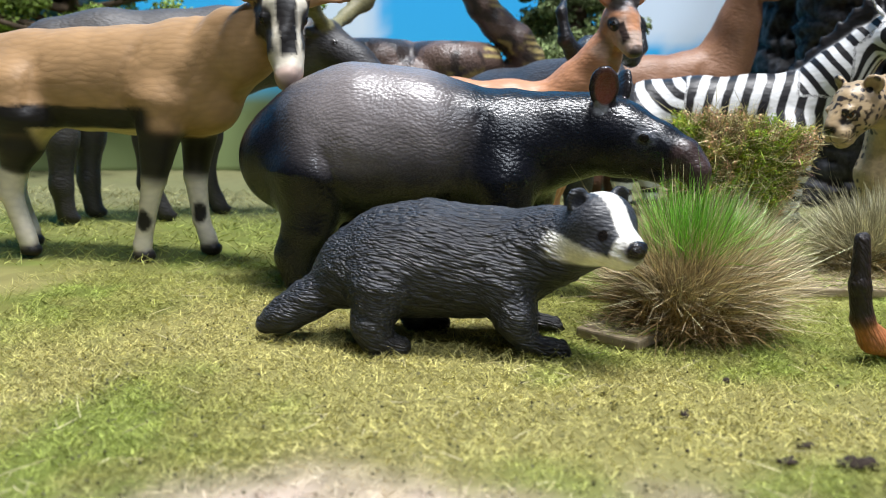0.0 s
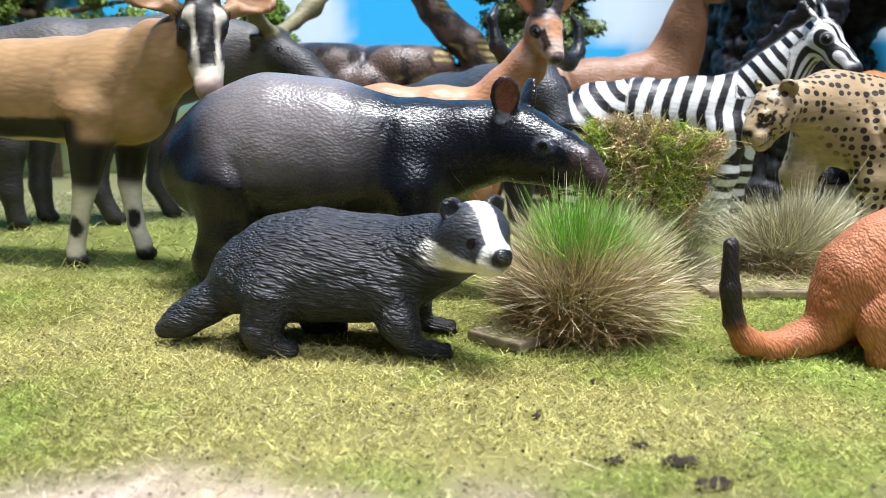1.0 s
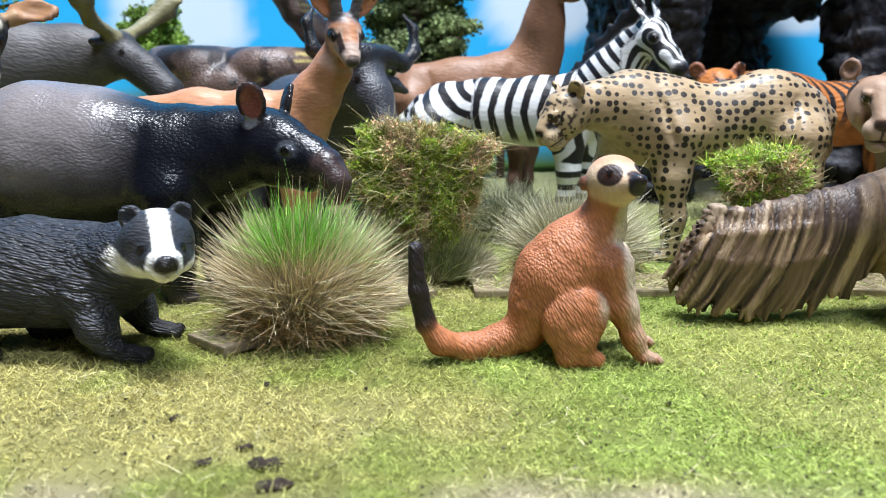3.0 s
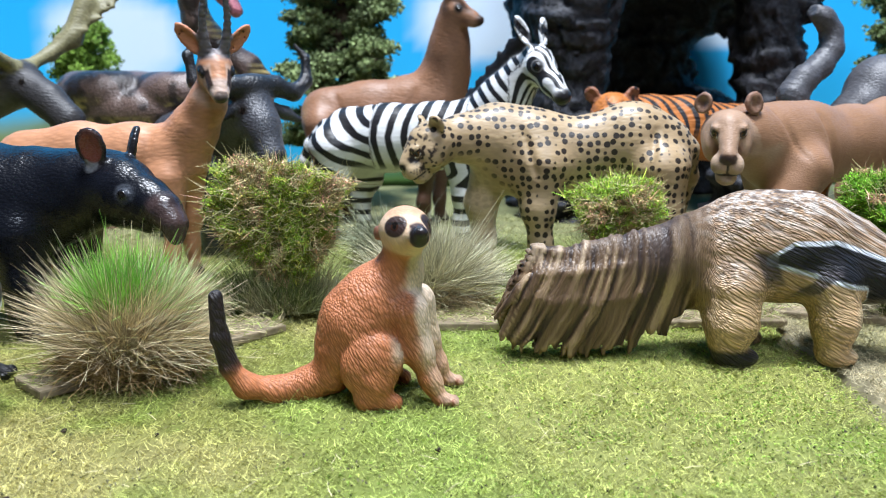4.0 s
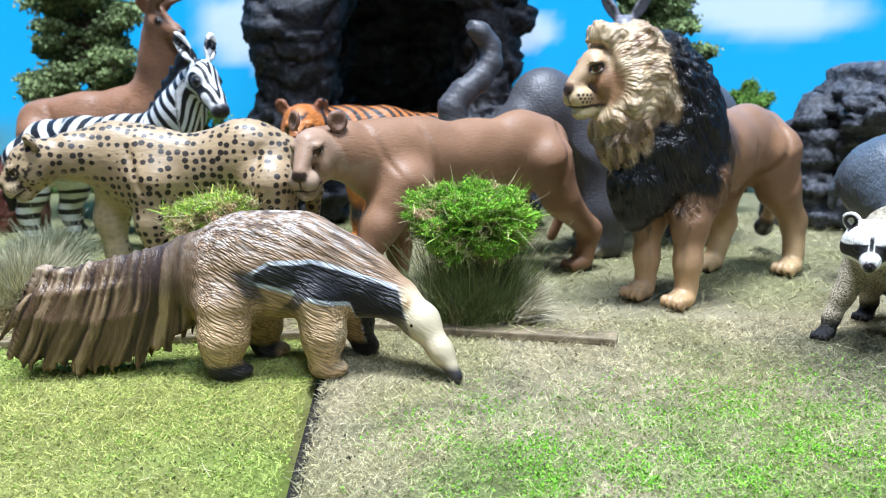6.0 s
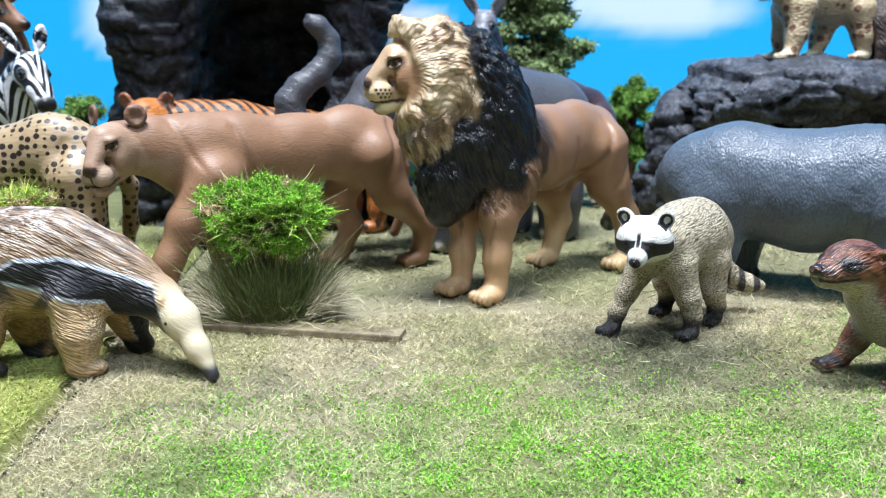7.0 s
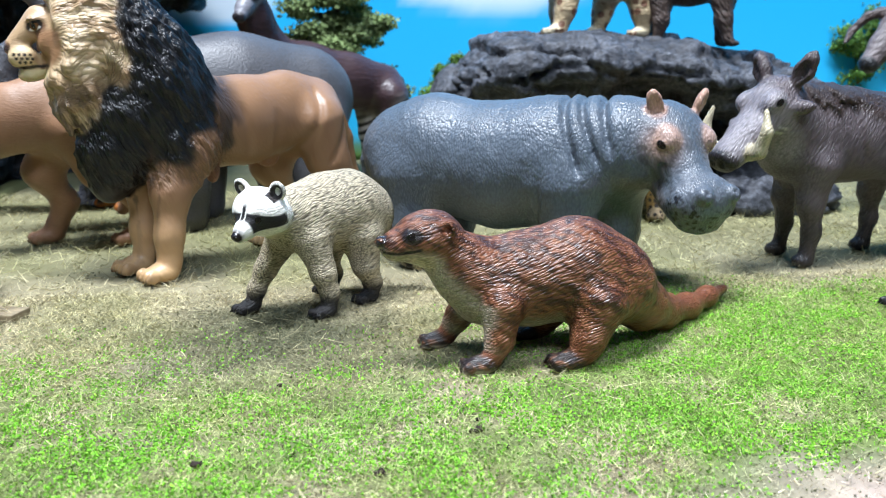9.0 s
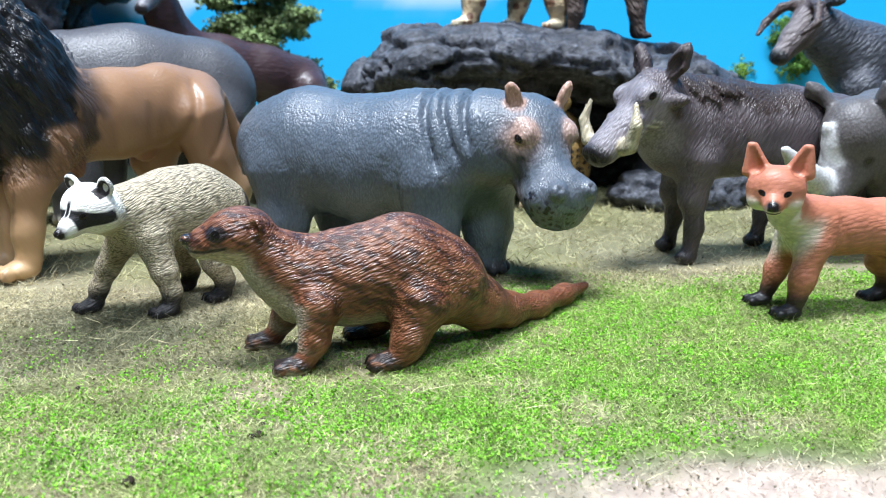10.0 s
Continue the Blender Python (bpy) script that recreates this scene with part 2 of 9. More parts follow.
class Clay:
    """A figure modelled from smoothly joined limbs and lumps."""

    def __init__(self, res=0.8):
        self.res, self.prims, self.paints, self.reliefs, self.stripe, self.flow, self.shag = res, [], [], [], None, 0.0, None
        self.fine, self.dabs, self.glaze = [], [], []

    def chain(self, col, *pts, w=1.0, k=2.5, wet=0.0, twin=False, sign=1):
        for a, b in zip(pts, pts[1:] if len(pts) > 1 else pts):
            self.prims.append((np.array(a[:3], float), a[3], np.array(b[:3], float), b[3], w, k, col, wet, sign))
            if twin:
                f = np.array((1, -1, 1))
                self.prims.append((np.array(a[:3]) * f, a[3], np.array(b[:3]) * f, b[3], w, k, col, wet, sign))
        return self

    def egg(self, col, at, size, turn=(0, 0, 0), k=1.0, wet=0.0, twin=False, sign=1):
        for side in ((1, -1) if twin else (1,)):
            rot = Euler([radians(a * (side if i != 1 else 1)) for i, a in enumerate(turn)]).to_matrix()
            self.prims.append((np.array(at, float) * (1, side, 1), np.array(size, float), np.array(rot), None, 1, k, col, wet, sign))
        return self

    def leaf(self, col, base, tip, wide, thick=0.8, side=(0, 1, 0), k=0.8, inner=None, twin=False, cup=0.35):
        """An ear: a thin pointed lens from base to tip, spread along side, with a hollow front."""
        base, tip, side = np.array(base, float), np.array(tip, float), np.array(side, float)
        for f in ((1, 1, 1), (1, -1, 1)) if twin else ((1, 1, 1),):
            b, t, sd = base * f, tip * f, side * f
            ax = (t - b) / np.linalg.norm(t - b)
            sd = sd - ax * (sd @ ax)
            sd /= np.linalg.norm(sd)
            nn = np.cross(ax, sd)
            nn = nn if f[1] == 1 else -nn
            R = np.stack([ax, sd, nn], 1)
            L = np.linalg.norm(t - b)
            mid = (b + t) / 2
            self.prims.append((mid, np.array((L * 0.56, wide, thick)), R, None, 1, k, col, 0.0, 1))
            if inner is not None:
                self.prims.append((mid + nn * thick * 0.75, np.array((L * 0.36, wide * 0.62, thick * 0.62)), R, None, 1, 0.3, inner, 0.0, -1))
        return self

    def dist(self, prim, X, Y, Z):
        a, ra, b, rb, w, k, col, wet, sign = prim
        if rb is None:
            x, y, z = X - a[0], Y - a[1], Z - a[2]
            p = [(b[0, i] * x + b[1, i] * y + b[2, i] * z) / ra[i] for i in range(3)]
            q = np.sqrt(p[0] ** 2 + p[1] ** 2 + p[2] ** 2)
            g = np.sqrt((p[0] / ra[0]) ** 2 + (p[1] / ra[1]) ** 2 + (p[2] / ra[2]) ** 2) + 1e-6
            return q * (q - 1) / g
        x, y, z = X - a[0], (Y - a[1]) / w, Z - a[2]
        d = (b - a) / (1, w, 1)
        t = np.clip((x * d[0] + y * d[1] + z * d[2]) / (d @ d + 1e-9), 0, 1)
        return (np.sqrt((x - t * d[0]) ** 2 + (y - t * d[1]) ** 2 + (z - t * d[2]) ** 2) - (ra + (rb - ra) * t)) * min(1, w ** 0.5)

    def bounds(self, prim):
        a, ra, b, rb, w, k, *_ = prim
        if rb is None:
            r = np.abs(b) @ ra
            return a - r, a + r
        f = np.array((1, max(w, 0.2), 1))
        return np.minimum(a - ra * f, b - rb * f), np.maximum(a + ra * f, b + rb * f)

    def make(self, name, mat, at, yaw, label, category, z=0.0, floor=True):
        h = self.res
        box = [self.bounds(p) for p in self.prims]
        lo = np.min([b[0] for b in box], 0) - 3 * h
        hi = np.max([b[1] for b in box], 0) + 3 * h
        n = np.ceil((hi - lo) / h).astype(int) + 1
        ax = [lo[i] + h * np.arange(n[i]) for i in range(3)]
        D = np.full(n, 30.0, np.float32)
        for p, (b0, b1) in zip(self.prims, box):
            m = p[5] + 2.5 * h
            i0 = np.maximum(np.floor((b0 - m - lo) / h).astype(int), 0)
            i1 = np.minimum(np.ceil((b1 + m - lo) / h).astype(int) + 1, n)
            sl = tuple(slice(i0[i], i1[i]) for i in range(3))
            X, Y, Z = ax[0][sl[0], None, None], ax[1][None, sl[1], None], ax[2][None, None, sl[2]]
            d = self.dist(p, X, Y, Z).astype(np.float32)
            k, cur = p[5], D[sl]
            if p[8] > 0:
                hh = np.maximum(k - np.abs(cur - d), 0) / k
                D[sl] = np.minimum(cur, d) - hh * hh * k * 0.25
            else:
                hh = np.maximum(k - np.abs(cur + d), 0) / k
                D[sl] = np.maximum(cur, -d) + hh * hh * k * 0.25
        V, Q, N = surface(D, lo, h)
        for fn in self.reliefs:
            V = V + N * fn(V, N)[:, None]
        if self.fine:
            V, N, Q = refine(V, N, Q, self.fine)
        if floor:
            V[:, 2] = np.maximum(V[:, 2], 0.0)
        soft = 0.22
        dd = np.stack([np.abs(self.dist(p, V[:, 0], V[:, 1], V[:, 2])) if p[8] < 0 else self.dist(p, V[:, 0], V[:, 1], V[:, 2]) for p in self.prims], 1)
        dd = dd - np.array([0.3 if p[8] < 0 else max(0.0, 1.2 - p[5]) * 0.75 for p in self.prims])
        wgt = np.exp(-np.clip((dd - dd.min(1, keepdims=True)) / soft, 0, 30))
        wgt /= wgt.sum(1, keepdims=True)
        coat = np.c_[wgt @ np.array([p[6] for p in self.prims], float), np.zeros(len(V))]
        wet = wgt @ np.array([p[7] for p in self.prims], float)
        for fn in self.paints + self.dabs:
            coat = fn(V, N, coat)
        for fn in self.glaze:
            wet = np.maximum(wet, fn(V))
        if callable(self.flow):
            fur = self.flow(V)
        else:
            ca, sa = math.cos(radians(self.flow)), math.sin(radians(self.flow))
            fur = np.stack([V[:, 0] * ca + V[:, 2] * sa, V[:, 1], V[:, 2] * ca - V[:, 0] * sa], 1)
        wave = np.stack([fnoise(V / 7 + 5 * k, 2, 60 + k) - 0.5 for k in range(3)], 1)
        extra = {"wet": wet, "fur": fur + 3.0 * wave * np.array((1, 0.6, 0.6))}
        extra["shag"] = self.shag(V) if self.shag else np.ones(len(V))
        if self.stripe:
            extra["stripe"] = self.stripe(V)
        ob = net(name, V, Q, mat, coat, True, extra)
        ob.matrix_world = pose(at[0] * MM, at[1] * MM, z * MM, 0, 0, yaw)
        return tagged(ob, label, category)


def blend(coat, mask, col):
    """Paint col over the coat where mask is 1."""
    out = coat.copy()
    m = np.clip(mask, 0, 1)[:, None]
    out[:, :3] = out[:, :3] * (1 - m) + np.array(col) * m
    return out


def strands(name, roots, ways, length, width, coat, droop=0.0, mat=None, bend=None):
    """Fine blades as one mesh: roots and unit ways (n, 3), lengths, widths, colours; each blade bends under droop."""
    n = len(roots)
    length, width = np.broadcast_to(length, n)[:, None], np.broadcast_to(width, n)[:, None]
    side = np.cross(ways, rng.normal(size=(n, 3)))
    side /= np.linalg.norm(side, axis=1)[:, None] + 1e-9
    down = np.array((0, 0, -1.0))
    sag = down * droop if bend is None else bend
    mid = roots + ways * length * 0.5 + sag * (length * 0.12)
    tip = roots + ways * length + sag * (length * 0.45)
    V = np.stack([roots - side * width / 2, roots + side * width / 2, mid - side * width * 0.42, mid + side * width * 0.42, tip - side * width * 0.12, tip + side * width * 0.12], 1).reshape(-1, 3)
    base = (np.arange(n) * 6)[:, None]
    Q = np.concatenate([base + np.array((0, 1, 3, 2)), base + np.array((2, 3, 5, 4))])
    return net(name, V, Q, mat or FIBRE, np.repeat(coat, 6, 0), True)


def straws(name, roots, ways, length, width, coat, mat=None):
    """The finest straight fibres, one face each, as one mesh."""
    n = len(roots)
    side = np.cross(ways, rng.normal(size=(n, 3)))
    side *= (np.broadcast_to(width, n) / (np.linalg.norm(side, axis=1) + 1e-9) / 2)[:, None]
    tip = roots + ways * np.broadcast_to(length, n)[:, None]
    V = np.stack([roots - side, roots + side, tip + side * 0.5, tip - side * 0.5], 1).reshape(-1, 3)
    Q = (np.arange(n) * 4)[:, None] + np.array((0, 1, 2, 3))
    return net(name, V, Q, mat or FIBRE, np.repeat(coat, 4, 0), True)


def granules(name, centres, size, coat, mat=None):
    """The finest lumps, four faces each, as one mesh."""
    n = len(centres)
    base = np.array([(1, 1, 1), (1, -1, -1), (-1, 1, -1), (-1, -1, 1)], float) * 0.75
    tri = np.array([(0, 1, 2), (0, 3, 1), (0, 2, 3), (1, 3, 2)])
    R = np.linalg.qr(rng.normal(size=(n, 3, 3)))[0]
    V = np.einsum("nij,nkj->nki", R, base[None] * rng.uniform(0.6, 1.4, (n, 4, 1))) * np.broadcast_to(size, n)[:, None, None]
    V = (V + centres[:, None]).reshape(-1, 3)
    T = ((np.arange(n) * 4)[:, None, None] + tri[None]).reshape(-1, 3)
    return net(name, V, T, mat or LEAF, np.repeat(coat, 4, 0), False)


def thing(name, at, label, category, z=0.0, yaw=0.0, group=""):
    ob = new(name)
    ob.empty_display_size = 0.01
    ob.matrix_world = pose(at[0] * MM, at[1] * MM, z * MM, 0, 0, yaw)
    return tagged(ob, label, category, group)


def under(parent, ob, label="", kind=""):
    ob.parent = parent
    return tagged(ob, label, "", "", kind)


def slab(name, size, mat, bevel=0.5):
    """A box of that size in millimetres with worn edges, standing on its own origin."""
    bm = bmesh.new()
    bmesh.ops.create_cube(bm, size=1, matrix=Matrix.Translation((0, 0, size[2] * MM / 2)) @ Matrix.Diagonal((*[s * MM for s in size], 1)))
    if bevel:
        bmesh.ops.bevel(bm, geom=bm.edges[:], offset=bevel * MM, segments=2, profile=0.6, affect="EDGES")
    me = bpy.data.meshes.new(name)
    bm.to_mesh(me)
    bm.free()
    me.materials.append(mat)
    return new(name, me)


# ---- the room and the table ----
# Unseen shell of the room, kept dark grey to cut bounced light.
WALL = plain("wall_paint", (0.14, 0.147, 0.157), 0.9, 3.0, 0.05, 0.1)
BOARD = plain("board", (0.60, 0.47, 0.38), 0.85, 300.0, 0.12, 0.25, 0.0004)
DARK = plain("joint_dark", (0.015, 0.013, 0.011), 0.9, 300.0, 0.3)


def wall(name, size, at):
    ob = slab(name, size, WALL, 0)
    ob.matrix_world = pose(*[a * MM for a in at])
    return tagged(ob, "plain dark grey wall of the unseen room", "wall", kind="structure")


wall("wall_north", (4200, 100, 2500), (150, 1650, -760))
wall("wall_south", (4200, 100, 2500), (150, -1650, -760))
wall("wall_west", (100, 3200, 2500), (-1900, 0, -760))
wall("wall_east", (100, 3200, 2500), (2200, 0, -760))
wall("ceiling", (4200, 3400, 60), (150, 0, 1740))
tagged(bpy.data.objects["ceiling"], "plain dark grey ceiling of the unseen room", "ceiling")
wall("floor", (4200, 3400, 60), (150, 0, -820))
tagged(bpy.data.objects["floor"], "plain dark grey floor of the unseen room", "floor")
table = thing("table", (170, 190), "dark table standing under the diorama boards", "table", -760)
top = under(table, slab("table_top", (1500, 640, 30), DARK, 2))
top.location = (0, 0, 0.726)
for x, y in ((-700, -270), (700, -270), (-700, 270), (700, 270)):
    leg = under(table, slab("leg", (50, 50, 726), DARK, 2))
    leg.location = (x * MM, y * MM, 0)

# ---- the ground: two flocked boards that meet in a dark joint ----
JOINT = 183.0


def ground_colour(x, y):
    p = np.stack([x, y, np.zeros_like(x)], 1)
    n1, n2, n3 = fnoise(p / 34, 4, 3), fnoise(p / 9, 3, 11), fnoise(p / 2.2, 2, 23)
    straw, olive, bright = np.array((0.45, 0.41, 0.15)), np.array((0.27, 0.29, 0.07)), np.array((0.23, 0.41, 0.05))
    beige, pink, grey = np.array((0.49, 0.43, 0.275)), np.array((0.58, 0.455, 0.385)), np.array((0.105, 0.112, 0.066))

    def lay(c, m, col):
        m = np.clip(m, 0, 1)[:, None]
        return c * (1 - m) + col * m

    left = np.tile(straw, (len(x), 1))
    left = lay(left, step(0.36, 0.58, n1) * 0.8, olive)
    left = lay(left, step(0.52, 0.66, n2) * step(0.35, 0.55, n1) * 0.28, bright)
    left = lay(left, step(50, 120, x + 30 * (n2 - 0.5)) * (0.45 + 0.5 * step(0.35, 0.6, n1)), (0.36, 0.45, 0.11))
    left = lay(left, step(185, 230, y) * 0.7, (0.30, 0.35, 0.09))
    left = lay(left, step(245, 300, y) * 0.6, (0.36, 0.33, 0.20))
    bare = step(86, 69, y + 34 * (n1 - 0.5) + 16 * (n2 - 0.5))
    left = lay(left, bare * step(150, 70, x), pink)
    right = np.tile(beige, (len(x), 1))
    right = lay(right, step(0.42, 0.62, n1) * 0.32, olive)
    patch = step(0.30, 0.66, n2 + 0.5 * (n1 - 0.5)) * (0.7 + 0.6 * n3)
    right = lay(right, step(136, 108, y + 50 * (n1 - 0.5) + 22 * (n2 - 0.5)) * step(190, 225, x + 30 * (n2 - 0.5)) * patch * 0.5, bright)
    right = lay(right, step(348, 384, x + 40 * (n2 - 0.5)) * step(174, 156, y + 16 * (n1 - 0.5)) * (0.2 + 0.3 * patch), bright)
    right = lay(right, step(30, 8, np.hypot((x - 309) / 1.25, y - 145) + 26 * (n2 - 0.5)) * 0.85, grey)
    right = lay(right, step(0.56, 0.7, n2) * step(190, 150, y) * 0.3, grey)
    right = lay(right, step(88, 72, y + 34 * (n1 - 0.5) + 16 * (n2 - 0.5)) * step(352, 420, x) * 0.9, pink)
    right = lay(right, step(84, 66, y + 30 * (n1 - 0.5)) * 0.9, pink)
    right = lay(right, step(180, 215, y) * 0.45, (0.30, 0.31, 0.14))
    c = np.where((x < JOINT)[:, None], left, right)
    return c * (0.72 + 0.56 * n3)[:, None]


def ground_height(x, y):
    p = np.stack([x, y, np.zeros_like(x)], 1)
    return 0.9 * (fnoise(p / 22, 3, 5) - 0.5) + 0.65 * (fnoise(p / 3, 2, 6) - 0.5)


GROUND = tinted("flocked_board", 0.9, 0.0, 0.1)


def board(name, x0, x1, label):
    nx, ny = int((x1 - x0) / 2.4), int((440 - 60) / 2.4)
    gx, gy = np.meshgrid(np.linspace(x0, x1, nx), np.linspace(60, 440, ny), indexing="ij")
    x, y = gx.ravel(), gy.ravel()
    z = ground_height(x, y)
    edge = (gx == gx[0, 0]) | (gx == gx[-1, 0]) | (gy == gy[0, 0]) | (gy == gy[0, -1])
    z = np.where(edge.ravel(), -4.0, z - 0.2)
    ids = np.arange(nx * ny).reshape(nx, ny)
    Q = np.stack([ids[:-1, :-1], ids[1:, :-1], ids[1:, 1:], ids[:-1, 1:]], -1).reshape(-1, 4)
    c = ground_colour(x, y)
    # Board colour lowered to paint shade between fibres, less where it is bare pink.
    c = c * (0.50 + 0.32 * step(0.05, 0.12, c[:, 0] - c[:, 1]))[:, None]
    return tagged(net(name, np.stack([x, y, z], 1), Q, GROUND, c), label, "ground", kind="structure")


board("ground", -420, JOINT - 1.1, "yellow-green flocked ground board with straw fibres")
board("ground", JOINT + 1.1, 800, "beige and bright green flocked ground board with straw fibres")


def sprinkle(name, count, x0, x1, y0, y1, long, wide, label, bare=0.35):
    x, y = rng.uniform(x0, x1, count), rng.uniform(y0, y1, count)
    p = np.stack([x, y, np.zeros(count)], 1)
    thin = fnoise(p / 12, 3, 31)
    keep = (thin + rng.uniform(-0.25, 0.25, count) > bare) & (np.abs(x - JOINT) > 1.2)
    pinkish = step(90, 78, y + 30 * (fnoise(p / 34, 4, 3) - 0.5)) * ((x < 150) | (x > 370))
    keep &= rng.uniform(size=count) > pinkish * 0.7
    x, y = x[keep], y[keep]
    n = len(x)
    a, e = rng.uniform(0, 2 * np.pi, n), np.radians(rng.uniform(2, 55, n))
    ways = np.stack([np.cos(a) * np.cos(e), np.sin(a) * np.cos(e), np.sin(e)], 1)
    roots = np.stack([x, y, ground_height(x, y) + rng.uniform(-0.2, 0.3, n)], 1)
    col = ground_colour(x, y) * (rng.uniform(0.75, 1.4, (n, 1)) if long > 2 else rng.uniform(0.45, 1.75, (n, 1))) + rng.uniform(0, 0.07, (n, 1)) * np.array((1, 0.9, 0.45))
    size = rng.uniform(long * 0.4, long * 1.3, n), rng.uniform(wide * 0.6, wide * 1.3, n)
    if long > 2:
        ob = strands(name, roots, ways, *size, np.clip(col, 0, 0.9), bend=rng.normal(0, 0.8, (n, 3)) * np.array((1, 1, 0.3)))
    else:
        ob = straws(name, roots, ways, *size, np.clip(col, 0, 0.9))
    return tagged(ob, label, "grass", kind="stuff")


sprinkle("ground_fibre", 430000, -80, 490, 64, 180, 1.2, 0.12, "short matted green and straw fibres of the boards", 0.25)
sprinkle("ground_fibre", 90000, -90, 490, 62, 190, 2.8, 0.075, "dry straw and green fibres lying on the boards")
sprinkle("ground_fibre", 60000, -330, 640, 185, 330, 3.0, 0.2, "dry straw and green fibres lying on the boards")


def flock(name, count, x0, x1, y0, y1, label, fresh=(0.20, 0.48, 0.038)):
    x, y = rng.uniform(x0, x1, count), rng.uniform(y0, y1, count)
    p = np.stack([x, y, np.zeros(count)], 1)
    n1, n2 = fnoise(p / 30, 3, 3), fnoise(p / 8, 3, 11)
    if x0 > JOINT:
        zone = np.maximum(step(152, 96, y + 40 * (n1 - 0.5)) * step(192, 235, x + 20 * (n2 - 0.5)), step(335, 400, x) * step(186, 150, y + 20 * (n1 - 0.5)))
        zone *= 1 - 0.85 * step(92, 74, y + 30 * (n1 - 0.5)) * step(340, 400, x) - 0.3 * step(86, 70, y)
    else:
        zone = step(70, 150, x + 60 * (n1 - 0.5)) * 0.8 * step(80, 96, y)
    keep = rng.uniform(size=count) < zone * (0.16 + 0.64 * step(0.36, 0.66, n2))
    x, y = x[keep], y[keep]
    z = ground_height(x, y) + rng.uniform(0.0, 0.6, len(x))
    col = np.array(fresh) * rng.uniform(0.6, 1.4, (len(x), 1)) * np.where(rng.uniform(size=(len(x), 1)) < 0.25, np.array((1.35, 1.05, 1.3)), 1.0)
    return tagged(granules(name, np.stack([x, y, z], 1), rng.uniform(0.10, 0.26, len(x)), col), label, "moss", kind="stuff")


flock("green_flock", 330000, JOINT + 3, 500, 68, 190, "bright green foam flock scattered on the board")
flock("green_flock", 40000, 60, JOINT - 1, 80, 190, "yellow-green foam flock scattered on the board", (0.27, 0.40, 0.07))

def specks(name, count, long, colour, label, size):
    """Loose bits on the boards: dark crumbs, or pale straws where long is given."""
    x, y = rng.uniform(-60, 490, count), rng.uniform(66, 200, count)
    p = np.stack([x, y, np.zeros(count)], 1)
    near = np.exp(-(((x - 309) / 30) ** 2 + ((y - 144) / 22) ** 2))
    keep = rng.uniform(size=count) < np.clip(step(0.45, 0.68, fnoise(p / 16, 3, 71)) * 0.6 + 0.12 + 0.7 * near, 0, 1)
    x, y = x[keep], y[keep]
    n = len(x)
    col = np.array(colour) * rng.uniform(0.6, 1.4, (n, 1))
    at = np.stack([x, y, ground_height(x, y) + rng.uniform(0.1, 0.7, n)], 1)
    if long:
        a, e = rng.uniform(0, 6.28, n), np.radians(rng.uniform(0, 22, n))
        ways = np.stack([np.cos(a) * np.cos(e), np.sin(a) * np.cos(e), np.sin(e)], 1)
        ob = strands(name, at, ways, rng.uniform(long * 0.5, long * 1.4, n), rng.uniform(size * 0.6, size, n), col, bend=rng.normal(0, 0.5, (n, 3)) * np.array((1, 1, 0.2)))
    else:
        ob = granules(name, at, rng.uniform(size * 0.4, size, n), col)
    return tagged(ob, label, "ground litter", kind="stuff")


specks("dark_crumb", 20000, 0, (0.13, 0.125, 0.07), "fine dark crumbs of soil and moss on the boards", 0.26)
specks("loose_straw", 7000, 3.2, (0.56, 0.50, 0.30), "pale loose straws on the boards", 0.13)

# ---- the printed sky card behind ----
def sky_card():
    nx, nz = 260, 80
    gx, gz = np.meshgrid(np.linspace(-520, 900, nx), np.linspace(-3, 420, nz), indexing="ij")
    x, z = gx.ravel(), gz.ravel()
    bow = 455 - 0.00035 * (x - 190) ** 2
    p = np.stack([x, z * 1.6, np.zeros_like(x)], 1)
    n = fnoise(p / 46, 5, 41)
    blue = np.array((0.03, 0.46, 0.84)) * (1 - step(20, 140, z))[:, None] + np.array((0.012, 0.39, 0.84)) * step(20, 140, z)[:, None]
    cloud = np.zeros_like(x)
    for cx, cz, rx, rz in ((128, 92, 45, 26), (-66, 82, 42, 26), (140, 102, 40, 22), (412, 98, 60, 22), (245, 88, 50, 16), (520, 130, 80, 25), (20, 125, 60, 20), (-220, 100, 60, 30)):
        cloud = np.maximum(cloud, 1 - np.hypot((x - cx) / rx, (z - cz) / rz))
    cloud = step(0.05, 0.55, cloud + 1.3 * (n - 0.5)) * (cloud > 0)
    c = blue * (1 - cloud[:, None] * 0.8) + np.array((0.80, 0.86, 0.92)) * cloud[:, None] * 0.8
    low = step(16, 4, z + 10 * (n - 0.5))[:, None]
    c = c * (1 - low) + np.array((0.10, 0.20, 0.05)) * low
    meadow = (step(46, 30, z + 14 * (n - 0.5)) * step(20, -60, x))[:, None]
    c = c * (1 - meadow) + np.array((0.20, 0.26, 0.11)) * meadow
    ids = np.arange(nx * nz).reshape(nx, nz)
    Q = np.stack([ids[:-1, :-1], ids[1:, :-1], ids[1:, 1:], ids[:-1, 1:]], -1).reshape(-1, 4)
    m = tinted("sky_print", 0.55, 0.0, 0.3)
    ob = net("backdrop", np.stack([x, bow, z], 1), Q, m, c)
    solid = ob.modifiers.new("card", "SOLIDIFY")
    solid.thickness, solid.offset = 0.0015, 1
    return tagged(ob, "printed card of blue sky with white clouds", "backdrop", kind="structure")


sky_card()

